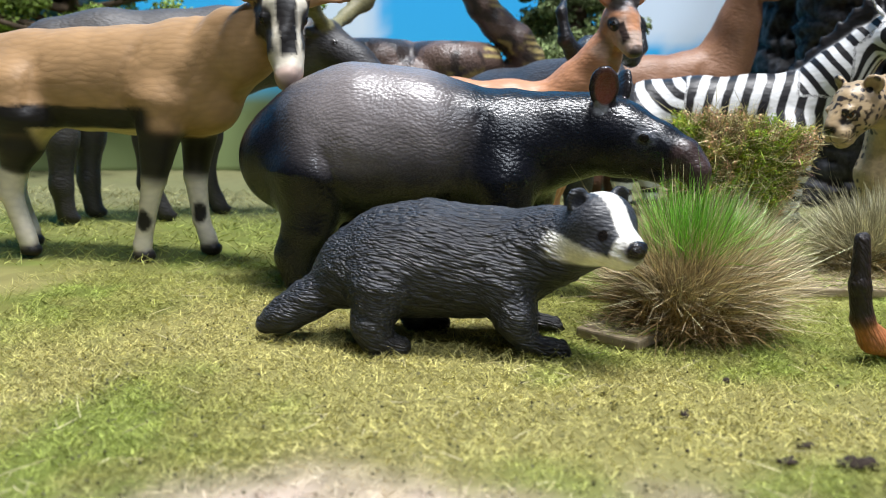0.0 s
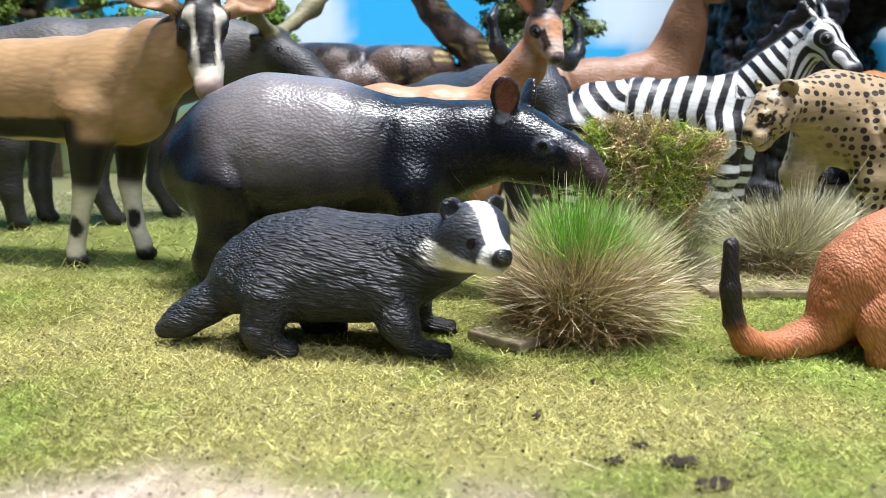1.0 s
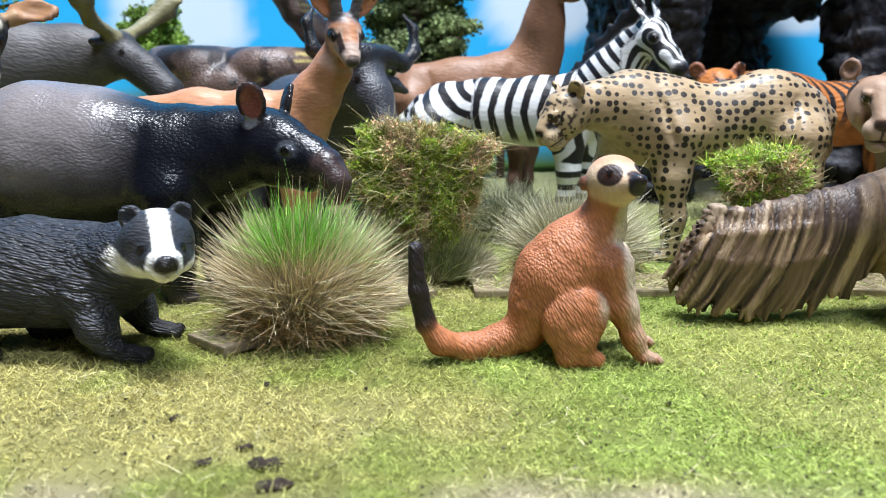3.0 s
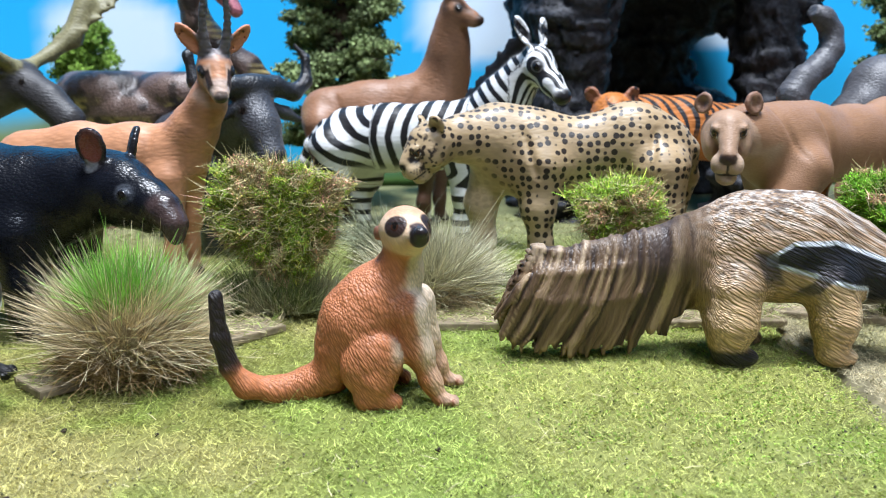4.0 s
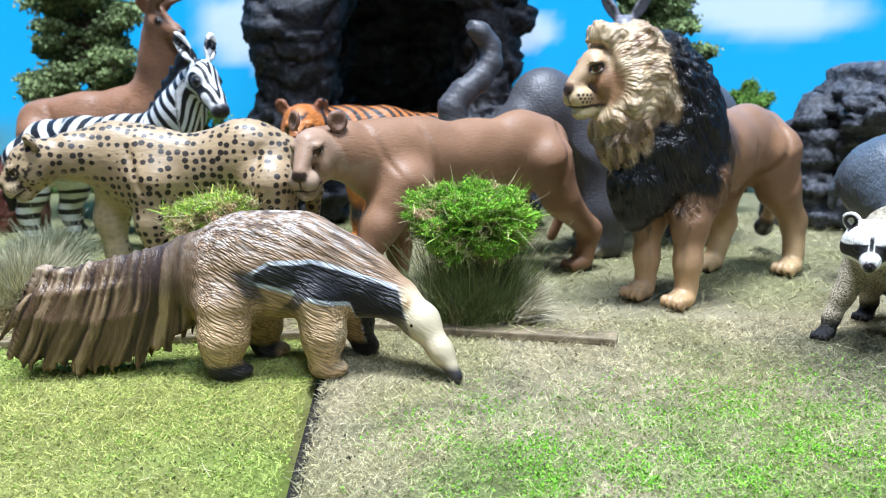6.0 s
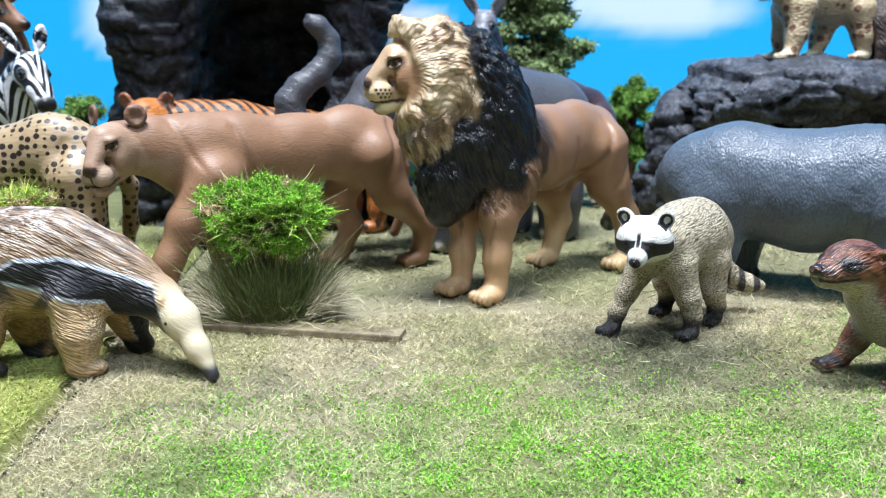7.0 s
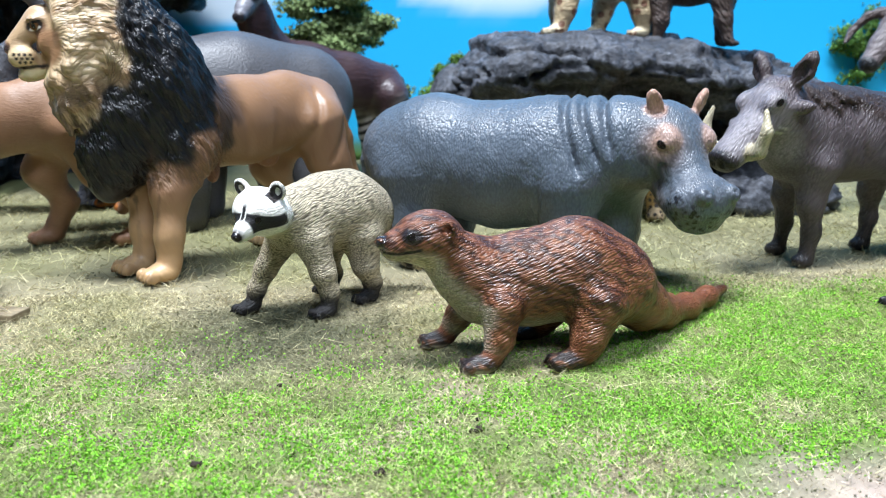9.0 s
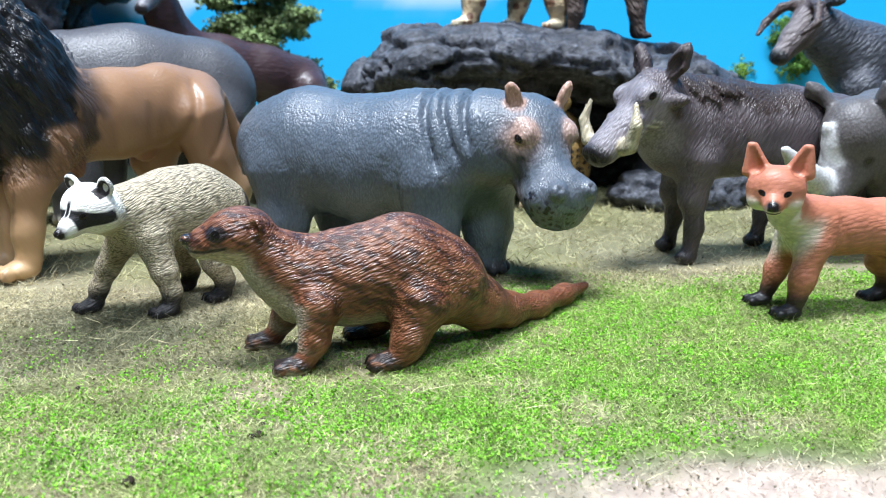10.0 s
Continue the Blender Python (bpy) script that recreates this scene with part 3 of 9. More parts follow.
# ---- rocks ----
BLACK_ROCK = rock_material("black_rock", (0.008, 0.008, 0.010), (0.075, 0.08, 0.10))
GREY_ROCK = rock_material("grey_rock", (0.018, 0.019, 0.024), (0.15, 0.16, 0.19), 70)
RED_ROCK = rock_material("red_rock", (0.10, 0.03, 0.02), (0.32, 0.12, 0.08))


def worley(p, seed):
    """Distances to the nearest and the second nearest of one jittered point a cell, and the nearest one's own value."""
    i = np.floor(p).astype(np.int64)
    f1, f2, own = np.full(len(p), 9.0), np.full(len(p), 9.0), np.zeros(len(p))
    for dx in (-1, 0, 1):
        for dy in (-1, 0, 1):
            for dz in (-1, 0, 1):
                c = i + np.array((dx, dy, dz))
                h = (c[:, 0] * 73856093) ^ (c[:, 1] * 19349663) ^ (c[:, 2] * 83492791) ^ (seed * 2654435)
                h = (h ^ (h >> 13)) * 1274126177 & 0x7FFFFFFF
                r = np.stack([((h >> s) & 0xFF) / 255.0 for s in (3, 9, 15)], 1)
                d = np.linalg.norm(c + 0.15 + 0.7 * r - p, axis=1)
                near = d < f1
                f2 = np.where(near, f1, np.minimum(f2, d))
                own = np.where(near, r[:, 0], own)
                f1 = np.where(near, d, f1)
    return f1, f2, own


def craggy(scale=14.0, amp=5.0, seed=1, flat=1.8):
    """Broken blocks with cracks between them, and rough faces."""
    def fn(V, N):
        q = V + 5 * np.stack([fnoise(V / 11 + k, 2, seed + k) - 0.5 for k in (1, 2, 3)], 1)
        q[:, 2] *= flat
        f1, f2, own = worley(q / scale, seed)
        g1, g2, own2 = worley(q / (scale * 0.42), seed + 3)
        crack = step(0.14, 0.0, f2 - f1)
        crack2 = step(0.16, 0.0, g2 - g1)
        return amp * (own - 0.55) + amp * 0.25 * (own2 - 0.5) - amp * 0.3 * crack - amp * 0.12 * crack2 + amp * 0.22 * (fnoise(V / 3.5, 3, seed + 7) - 0.5)
    return fn


def strata(high=8.0, deep=2.2, seed=1):
    """Level beds of stone that stand out one over the other."""
    def fn(V, N):
        s = V[:, 2] / high + 2.2 * (fnoise(V / 24, 2, seed) - 0.5)
        q = s - np.floor(s)
        own = np.modf(np.abs(np.sin(np.floor(s) * 12.9 + seed) * 43.7))[0]
        return deep * (own - 0.5 + 0.6 * (step(0.0, 0.22, q) - 1)) * (1 - np.abs(N[:, 2])) + 0.25 * deep * (fnoise(V / 4, 3, seed + 2) - 0.5)
    return fn


ROCKCOL = (0.05, 0.05, 0.06)


def rock(name, at, mat, res, pieces, reliefs, label):
    """A rock of several pieces, each a named part of chains with its own size of joint."""
    root = thing(name, at, label, "rock")
    for piece, k, chains in pieces:
        c = Clay(res)
        for w, pts in chains:
            c.chain(ROCKCOL, *pts, w=w, k=k)
        c.reliefs += reliefs
        ob = c.make(piece, mat, (0, 0), 0, "", "")
        under(root, ob)
    return root


rock("rock_arch", (212, 330), BLACK_ROCK, 1.9, (
    ("pillar", 8, ((1, ((-54, 4, 0, 20), (-53, 2, 40, 17), (-53, 0, 78, 20), (-44, 4, 115, 22))),)),
    ("pillar", 8, ((1, ((25, 0, 0, 22), (27, 0, 35, 15), (28, 0, 75, 13.5), (30, 2, 115, 20))), (1, ((18, -14, 4, 12), (38, -14, 6, 12))))),
    # The two rear rows are an unseen roof added to keep light out of the cave.
    ("lintel_and_added_roof", 8, ((1, ((-44, 6, 126, 24), (0, 10, 136, 26), (42, 6, 126, 24))), (1, ((-44, 40, 124, 26), (42, 40, 124, 26))), (1, ((-44, 76, 124, 24), (42, 76, 124, 24))))),
    ("cave_wall", 8, ((1, ((-56, 36, 0, 18), (-56, 36, 118, 18))), (1, ((-54, 66, 0, 20), (-52, 66, 118, 20))), (1, ((-26, 92, 0, 22), (-26, 92, 118, 22))), (1, ((7, 94, 0, 21), (7, 94, 118, 21))), (1, ((32, 86, 0, 20), (32, 86, 38, 18))), (1, ((32, 86, 97, 20), (34, 86, 118, 20)))))),
     [craggy(30, 6, 2, 2.2), strata(10, 5.5, 4)], "black craggy rock arch with a dark cave opening")

rock("rock_shelf", (435, 285), GREY_ROCK, 1.4, (
    ("slab", 8, ((1.9, ((-62, -2, 46, 6), (-48, -2, 52, 10.5), (-20, -2, 54, 11.0), (20, -2, 51, 11.0), (50, -2, 44, 11.0), (70, 2, 38, 10))), (1.6, ((-52, 20, 50, 13), (-20, 24, 55, 12), (20, 24, 52, 12), (52, 20, 45, 13))))),
    ("foot", 8, ((1, ((-60, 26, 0, 20), (-58, 22, 40, 15))),)),
    ("foot", 8, ((1, ((58, 0, 0, 20), (60, 2, 20, 17), (56, 4, 42, 14))), (1, ((36, -16, 2, 12), (70, -12, 2, 14))))),
    ("back_wall", 8, ((1, ((-50, 46, 0, 18), (0, 52, 0, 18), (50, 42, 0, 18))), (1, ((-50, 46, 24, 16), (0, 52, 28, 16), (50, 42, 24, 16)))))),
     [craggy(22, 5.6, 5, 2.6), strata(7.0, 2.6, 7)], "dark grey rock shelf with a hollow beneath")

red = Clay(1.6)
red.chain(ROCKCOL, (-34, 0, 4, 24), (0, 0, 10, 26), (22, -4, 12, 22), w=0.9, k=10)
red.chain(ROCKCOL, (-30, 0, 20, 14), (20, -2, 24, 13), k=8)
red.reliefs.append(craggy(18, 4, 8, 2.4))
red.make("red_rock", RED_ROCK, (0, 328), 0, "red-brown layered rock under the snake", "rock")

# ---- plants ----
def tuft(name, at, rx, ry, tall, count, dry, green, label, green_share=0.3, yaw=0.0, base=1.8):
    """A tuft of fine blades that fan out from a broad foot to a rounded outline; green blades may stand in its middle."""
    root = thing(name, at, label, "grass tuft", base, yaw, "grass tufts on the lath")
    n = int(count * 1.1)
    a, s = rng.uniform(0, 2 * np.pi, n), np.sqrt(rng.uniform(0, 1, n))
    wisp = np.floor(a * 9 / 6.283) + 9 * np.floor(s * 5)
    lean = np.sin(wisp * 12.9) * 0.42
    foot = np.stack([np.cos(a) * s * rx * 0.36, np.sin(a) * s * ry * 0.36, rng.uniform(0.02, 0.32, n) * tall], 1)
    crest = 62 if green_share else 90
    e = np.radians(np.clip(crest - (crest - 2) * s ** 1.2 + rng.normal(0, 13, n), -12, 100))
    b = a + lean + rng.normal(0, 0.35, n)
    reach = np.clip(rng.normal(0.84, 0.13, n), 0.4, 1.0) * (1 + 0.3 * lean) * (0.82 + 0.36 * fnoise(np.stack([np.cos(b), np.sin(b), e], 1) * 2.1 + at[0], 2, 9))
    goal = np.stack([np.cos(b) * np.cos(e) * rx, np.sin(b) * np.cos(e) * ry, 0.42 * tall + np.sin(e) * tall * 0.58], 1)
    goal = np.array((0, 0, 0.3 * tall)) + (goal - np.array((0, 0, 0.3 * tall))) * reach[:, None]
    goal[:, 2] = np.maximum(goal[:, 2], 0.3)
    ways = goal - foot
    long = np.linalg.norm(ways, axis=1)
    ways /= long[:, None]
    tone = (0.75 + 0.5 * vnoise(foot * 0.45, 5))[:, None] * rng.uniform(0.45, 1.35, (n, 1)) * (0.85 + 0.5 * lean)[:, None]
    col = np.array(dry) * tone + rng.normal(0, 0.02, (n, 1)) * np.array((1, 0.8, 0.4))
    under(root, strands("dry_grass", foot, ways, long, rng.uniform(0.10, 0.24, n), np.clip(col, 0.02, 0.9), bend=rng.normal(0, 0.42, (n, 3)) + np.sin(wisp[:, None] * np.array((7.1, 3.3, 5.7))) * 0.15 - np.array((0, 0, 0.22))), "dry straw-coloured blades", "stuff")
    k = int(count * 0.45)
    q = rng.normal(0, 1, (k, 3))
    q *= (rng.uniform(0.45, 0.8, k) / np.linalg.norm(q, axis=1))[:, None]
    root_at = np.stack([q[:, 0] * rx, q[:, 1] * ry, np.abs(q[:, 2]) * tall * 0.55], 1)
    way = rng.normal(0, 1, (k, 3)) + q * 0.8
    way /= np.linalg.norm(way, axis=1)[:, None]
    col = np.array(dry) * np.array((0.92, 0.76, 0.56)) * rng.uniform(0.25, 0.95, (k, 1))
    under(root, strands("curled_grass", root_at, way, rng.uniform(2.0, 6.5, k), rng.uniform(0.10, 0.22, k), np.clip(col, 0.02, 0.9), bend=rng.normal(0, 1.0, (k, 3))), "loose curled brown blades", "stuff")
    m = int(count * green_share)
    if m:
        a, s = rng.uniform(0, 2 * np.pi, m), np.sqrt(rng.uniform(0, 1, m))
        pale = rng.uniform(size=m) < 0.42
        foot = np.stack([np.cos(a) * s * rx * 0.22 + np.where(pale, 4.2, -1.0), np.sin(a) * s * ry * 0.4, tall * np.where(pale, 0.44, 0.50)], 1)
        e = np.radians(np.clip(90 - 34 * s - np.where(pale, 22, 0) + rng.normal(0, 13, m), 10, 115))
        b = np.where(pale, a * 0.35 - 1.1, a) + rng.normal(0, 0.4, m)
        ways = np.stack([np.cos(b) * np.cos(e), np.sin(b) * np.cos(e), np.sin(e)], 1)
        col = np.where(pale[:, None], np.array((0.44, 0.56, 0.26)), np.array(green)) * rng.uniform(0.7, 1.6, (m, 1)) + rng.uniform(0, 0.12, (m, 1)) * np.array((1, 0.8, 0.4)) * (s[:, None] > 0.7)
        under(root, strands("green_grass", foot, ways, tall * rng.uniform(0.28, 0.54, m), rng.uniform(0.12, 0.24, m), np.clip(col, 0.01, 0.9), bend=rng.normal(0, 0.5, (m, 3))), "fresh green blades", "stuff")
    return root


def moss_bush(name, at, rx, ry, z0, z1, clumps, label, dry=(0.42, 0.36, 0.22), leaf=(0.18, 0.42, 0.03), straw=0.25, skirt=900, yaw=0.0, threads=500, wisps=700, base=1.8):
    """A cap of springy moss clumps, wider at its top, on dark green stems, with wisps of pale dry grass at its sides."""
    root = thing(name, at, label, "bush", base, yaw, "moss bushes on the lath")
    seed = int(at[0]) % 50
    n = skirt
    a, s = rng.uniform(0, 2 * np.pi, n), np.sqrt(rng.uniform(0, 1, n))
    foot = np.stack([np.cos(a) * s * rx * 0.66, np.sin(a) * s * ry * 0.66, np.zeros(n)], 1)
    e = np.radians(np.clip(88 - 46 * s ** 2 + rng.normal(0, 12, n), 8, 100))
    b = a + rng.normal(0, 0.4, n)
    goal = foot * 0.9 + np.stack([np.cos(b) * np.cos(e) * rx * 0.62, np.sin(b) * np.cos(e) * ry * 0.62, np.sin(e) * (z0 + 3)], 1) * rng.uniform(0.45, 1.1, (n, 1)) + rng.normal(0, 1.2, (n, 3)) * np.array((1, 1, 0.3))
    ways = goal - foot + 1e-3
    long = np.linalg.norm(ways, axis=1)
    ways /= long[:, None]
    patch = step(0.42, 0.58, fnoise(foot / 5 + seed, 2, seed))[:, None]
    col = (np.array((0.17, 0.21, 0.07)) * patch + np.array(dry) * (1 - patch)) * rng.uniform(0.4, 1.3, (n, 1))
    under(root, strands("stem", foot, ways, long, rng.uniform(0.10, 0.22, n), np.clip(col, 0.01, 0.9), bend=rng.normal(0, 0.7, (n, 3)) - np.array((0, 0, 0.2))), "dark green and straw stems", "stuff")
    w = wisps
    side = np.where(rng.uniform(size=w) < 0.5, -1.0, 1.0)
    foot = np.stack([side * rx * rng.uniform(0.55, 0.8, w), rng.normal(0, 0.3, w) * ry, rng.uniform(0, z0 * 0.35, w)], 1)
    e = np.radians(rng.uniform(12, 78, w))
    ways = np.stack([side * np.cos(e), rng.normal(-0.1, 0.35, w), np.sin(e)], 1)
    ways /= np.linalg.norm(ways, axis=1)[:, None]
    under(root, strands("dry_wisp", foot, ways, rng.uniform(0.35, 0.75, w) * z0, rng.uniform(0.10, 0.18, w), np.clip(np.array((0.62, 0.55, 0.39)) * rng.uniform(0.55, 1.25, (w, 1)), 0, 0.9), bend=rng.normal(0, 0.3, (w, 3)) - np.array((0, 0, 0.35))), "pale dry wisps at the sides", "stuff")
    n = clumps * 330
    q = rng.normal(0, 1, (n, 3))
    q /= np.linalg.norm(q, axis=1)[:, None]
    bulk = 1 / (np.abs(q) ** 2.4).sum(1) ** (1 / 2.4)
    rough = fnoise(q * 1.9 + seed, 2, seed)
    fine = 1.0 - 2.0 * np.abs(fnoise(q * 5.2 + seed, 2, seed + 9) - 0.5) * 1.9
    skin = bulk * (0.36 + 0.82 * rough + 0.30 * fine) * (1.0 - 0.26 * rng.uniform(0, 1, n) ** 1.6)
    size = np.array((rx, ry, (z1 - z0) / 2))
    mid = np.array((0, 0, (z0 + z1) / 2))
    c = q * skin[:, None] * size
    c[:, :2] *= (0.78 + 0.22 * np.clip(c[:, 2:3] / size[2], -1, 1))
    dryish = step(straw + 0.06, straw - 0.06, fnoise(q * 2.6 + 3 + seed, 3, 8) + rng.uniform(-0.06, 0.06, n))[:, None]
    tone = np.array((0.42, 0.37, 0.17)) * dryish + np.array(leaf) * (1 - dryish)
    jit = np.where(rng.uniform(size=(n, 1)) < 0.3, np.array((1.7, 1.1, 1.7)), 1.0)
    # Low fine means a hollow: sprigs there get darker, as painted shade.
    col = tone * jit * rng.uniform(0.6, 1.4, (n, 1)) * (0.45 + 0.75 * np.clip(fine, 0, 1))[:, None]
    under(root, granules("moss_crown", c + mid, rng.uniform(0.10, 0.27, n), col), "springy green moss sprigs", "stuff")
    k = clumps * 42
    pick = rng.integers(0, n, k)
    d = q[pick] + rng.normal(0, 0.55, (k, 3)) + np.array((0, 0, 0.25))
    d /= np.linalg.norm(d, axis=1)[:, None]
    under(root, strands("moss_stem", c[pick] + mid - d, d, rng.uniform(1.2, 4.2, k), rng.uniform(0.10, 0.24, k), col[pick] * rng.uniform(0.8, 1.5, (k, 1)), bend=rng.normal(0, 0.5, (k, 3))), "fine green moss stems", "stuff")
    # Added filler core; leaf green darkened to stand for shade between sprigs.
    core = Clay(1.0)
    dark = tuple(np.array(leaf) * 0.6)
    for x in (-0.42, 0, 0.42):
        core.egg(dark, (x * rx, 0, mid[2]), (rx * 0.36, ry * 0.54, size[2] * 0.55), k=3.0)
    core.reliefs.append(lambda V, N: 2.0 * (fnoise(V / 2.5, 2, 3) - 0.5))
    under(root, core.make("moss_core_fill", LEAF, (0, 0), 0, "", "", floor=False))
    k = threads
    if k:
        pick = rng.integers(0, n, k)
        d = rng.normal(0, 1, (k, 3)) * np.array((1.3, 1.0, 0.55)) + np.array((0, -0.2, 0.25))
        d /= np.linalg.norm(d, axis=1)[:, None]
        at_ = c[pick] + mid - d * 0.8
        under(root, strands("straw_thread", at_, d, rng.uniform(2.0, 7.0, k), rng.uniform(0.10, 0.20, k), np.clip(np.array((0.55, 0.48, 0.26)) * rng.uniform(0.6, 1.3, (k, 1)), 0, 0.9), bend=rng.normal(0, 0.6, (k, 3))), "fine straw threads in the moss", "stuff")
    return root


DRY, PALE = (0.74, 0.61, 0.39), (0.66, 0.62, 0.42)
tuft("grass_tuft", (45, 140), 18.0, 14, 22.5, 11000, DRY, (0.20, 0.44, 0.06), "dry grass tuft with fresh green blades on top", 0.34)
moss_bush("moss_bush", (66, 184), 18.5, 12, 8, 37.5, 230, "dry bush topped with straw-green moss", straw=0.49, leaf=(0.27, 0.40, 0.05), skirt=5200, dry=(0.50, 0.46, 0.27), threads=6500, wisps=3600)
tuft("grass_tuft", (104, 187), 20, 12, 20, 7000, PALE, (0.22, 0.30, 0.10), "pale dry grass tuft", 0.0)
moss_bush("moss_bush", (151, 196), 13, 10, 13, 29.5, 110, "low bush of green and straw moss", straw=0.44, leaf=(0.27, 0.46, 0.05), skirt=2200, threads=2200, wisps=700)
moss_bush("moss_bush", (219, 180), 17, 13, 15, 33.5, 190, "bush of bright green moss on dry stems", straw=0.40, leaf=(0.19, 0.43, 0.035), skirt=6500, dry=(0.46, 0.42, 0.25), threads=1500, wisps=3000)
tuft("grass_tuft", (90, 238), 18, 10, 17, 2600, (0.40, 0.42, 0.28), (0.2, 0.3, 0.1), "dull green dry grass tuft", 0.0)

LATH = plain("lath_wood", (0.24, 0.19, 0.12), 0.8, 260.0, 0.45, 0.5, 0.0006)


def lath(x0, y0, x1, y1, wide, label, cover=2600):
    """A thin strip of wood, strewn with straw and moss fibres."""
    dx, dy = x1 - x0, y1 - y0
    long, yaw = math.hypot(dx, dy), math.degrees(math.atan2(dy, dx))
    root = thing("lath", ((x0 + x1) / 2, (y0 + y1) / 2), label, "lath", 0.2, yaw, "laths under the plants")
    under(root, slab("strip", (long, wide, 1.8), LATH, 0.4))
    n = int(cover * long * wide / 1000)
    u, v = rng.uniform(-0.5, 0.5, n) * long, rng.uniform(-0.5, 0.53, n) * wide
    a, e = rng.uniform(0, 6.28, n), np.radians(rng.uniform(-8, 40, n))
    ways = np.stack([np.cos(a) * np.cos(e), np.sin(a) * np.cos(e), np.sin(e)], 1)
    tone = np.where(rng.uniform(size=(n, 1)) < 0.3, np.array((0.30, 0.38, 0.09)), np.array((0.50, 0.43, 0.25)))
    at = np.stack([u, v, 1.8 + rng.uniform(0, 0.8, n)], 1)
    under(root, straws("straw_cover", at, ways, rng.uniform(1.2, 3.6, n), rng.uniform(0.08, 0.16, n), tone * rng.uniform(0.5, 1.5, (n, 1))), "loose straw and moss fibres", "stuff")
    return root


lath(28.5, 131.7, 65.4, 172.7, 12, "straw-strewn wooden strip under a grass tuft")
lath(78, 176, 186, 178, 16, "straw-strewn wooden strip under dry grass")
lath(187, 181, 252, 162, 6.5, "thin weathered wooden strip under a moss bush", 1200)

BARK = plain("bark", (0.10, 0.07, 0.045), 0.9, 300.0, 0.4, 0.6, 0.0008)


def tree(name, at, crown, trunk, tall, count, leaf, label, layers=False, size=1.6, low=0.3):
    """A trunk with limbs and a crown of small ragged clumps with gaps."""
    root = thing(name, at, label, "tree", 0.0)
    c = Clay(1.0)
    c.chain((0.1, 0.07, 0.05), (0, 0, 0, trunk), (1, 0, tall * 0.5, trunk * 0.7), (0, 1, tall * 0.9, trunk * 0.3), k=2)
    mid, big = [], []
    for i in range(46 if layers else 28):
        z = tall * rng.uniform(low, 0.92)
        a = rng.uniform(0, 6.28)
        r = crown * (1.2 - 0.8 * (z / tall) if layers else 1.1 - 0.5 * abs(2 * (z / tall - low) / (1 - low) - 0.8)) * rng.uniform(0.6, 1.05)
        tip = np.array((np.cos(a) * r, np.sin(a) * r, z + (rng.uniform(-4, 2) if layers else rng.uniform(2, 9))))
        c.chain((0.1, 0.07, 0.05), (0, 0, z - 3, trunk * 0.5), (*tip, trunk * 0.22), k=1.5)
        for q in (0.45, 0.65, 0.82, 1.0):
            mid.append(tip * np.array((q, q, 1)) + np.array((0, 0, (1 - q) * 2)) + rng.normal(0, crown * 0.07, 3))
            big.append(min(crown, 26) * rng.uniform(0.12, 0.28))
    body = c.make("trunk", BARK, (0, 0), 0, "brown bark trunk and limbs", "")
    del body["label"]
    under(root, body)
    mid.append(np.array((0, 0, tall * 0.97)))
    big.append(crown * 0.25)
    mid, big = np.array(mid), np.array(big)
    n = int(count * 4.2)
    pick = rng.integers(0, len(mid), n)
    d = rng.normal(0, 1, (n, 3))
    d /= np.linalg.norm(d, axis=1)[:, None]
    lobe = 0.7 + 1.1 * (fnoise(mid[pick] + d * 5, 2, 37) - 0.2)
    pts = mid[pick] + d * (big[pick] * lobe * rng.uniform(0.35, 1.1, n))[:, None] * np.array((1.15, 1.15, 0.62 if layers else 0.9))
    keep = pts[:, 2] > tall * low * 0.55
    pts, tone = pts[keep], rng.uniform(0.65, 1.3, len(mid))[pick][keep]
    col = np.array(leaf) * (tone * rng.uniform(0.6, 1.4, len(pts)))[:, None]
    under(root, granules("crown", pts, rng.uniform(size * 0.28, size * 0.62, len(pts)), col), "ragged clumps of foam leaves", "stuff")
    return root


tree("tree", (60, 370), 34, 3.5, 138, 15000, (0.19, 0.245, 0.10), "dark green model conifer with drooping layered foliage", True, low=0.2)
tree("tree", (324, 376), 31, 3.5, 130, 13000, (0.19, 0.255, 0.10), "dark green model conifer with drooping layered foliage", True)
tree("tree", (384, 402), 16, 2.5, 52, 4200, (0.13, 0.24, 0.04), "small round green model tree", size=1.3, low=0.25)
tree("tree", (-72, 402), 17, 2.5, 82, 2600, (0.16, 0.26, 0.04), "round light green model tree", size=1.4, low=0.6)
tree("tree", (606, 400), 22, 2.5, 86, 2600, (0.10, 0.20, 0.04), "round green model tree", size=1.4, low=0.45)
tree("tree", (578, 408), 22, 2.5, 46, 1800, (0.18, 0.30, 0.05), "low light green model bush", size=1.3, low=0.4)
tree("tree", (-175, 395), 48, 4, 104, 6000, (0.26, 0.36, 0.08), "broad light green model tree", size=1.8, low=0.45)
tree("tree", (100, 410), 16, 2.5, 45, 1600, (0.14, 0.24, 0.05), "low light green model bush", size=1.3, low=0.3)

# ---- soil crumbs on the boards ----
SOIL = plain("soil", (0.035, 0.024, 0.018), 0.9, 500.0, 0.5, 0.6, 0.0005)


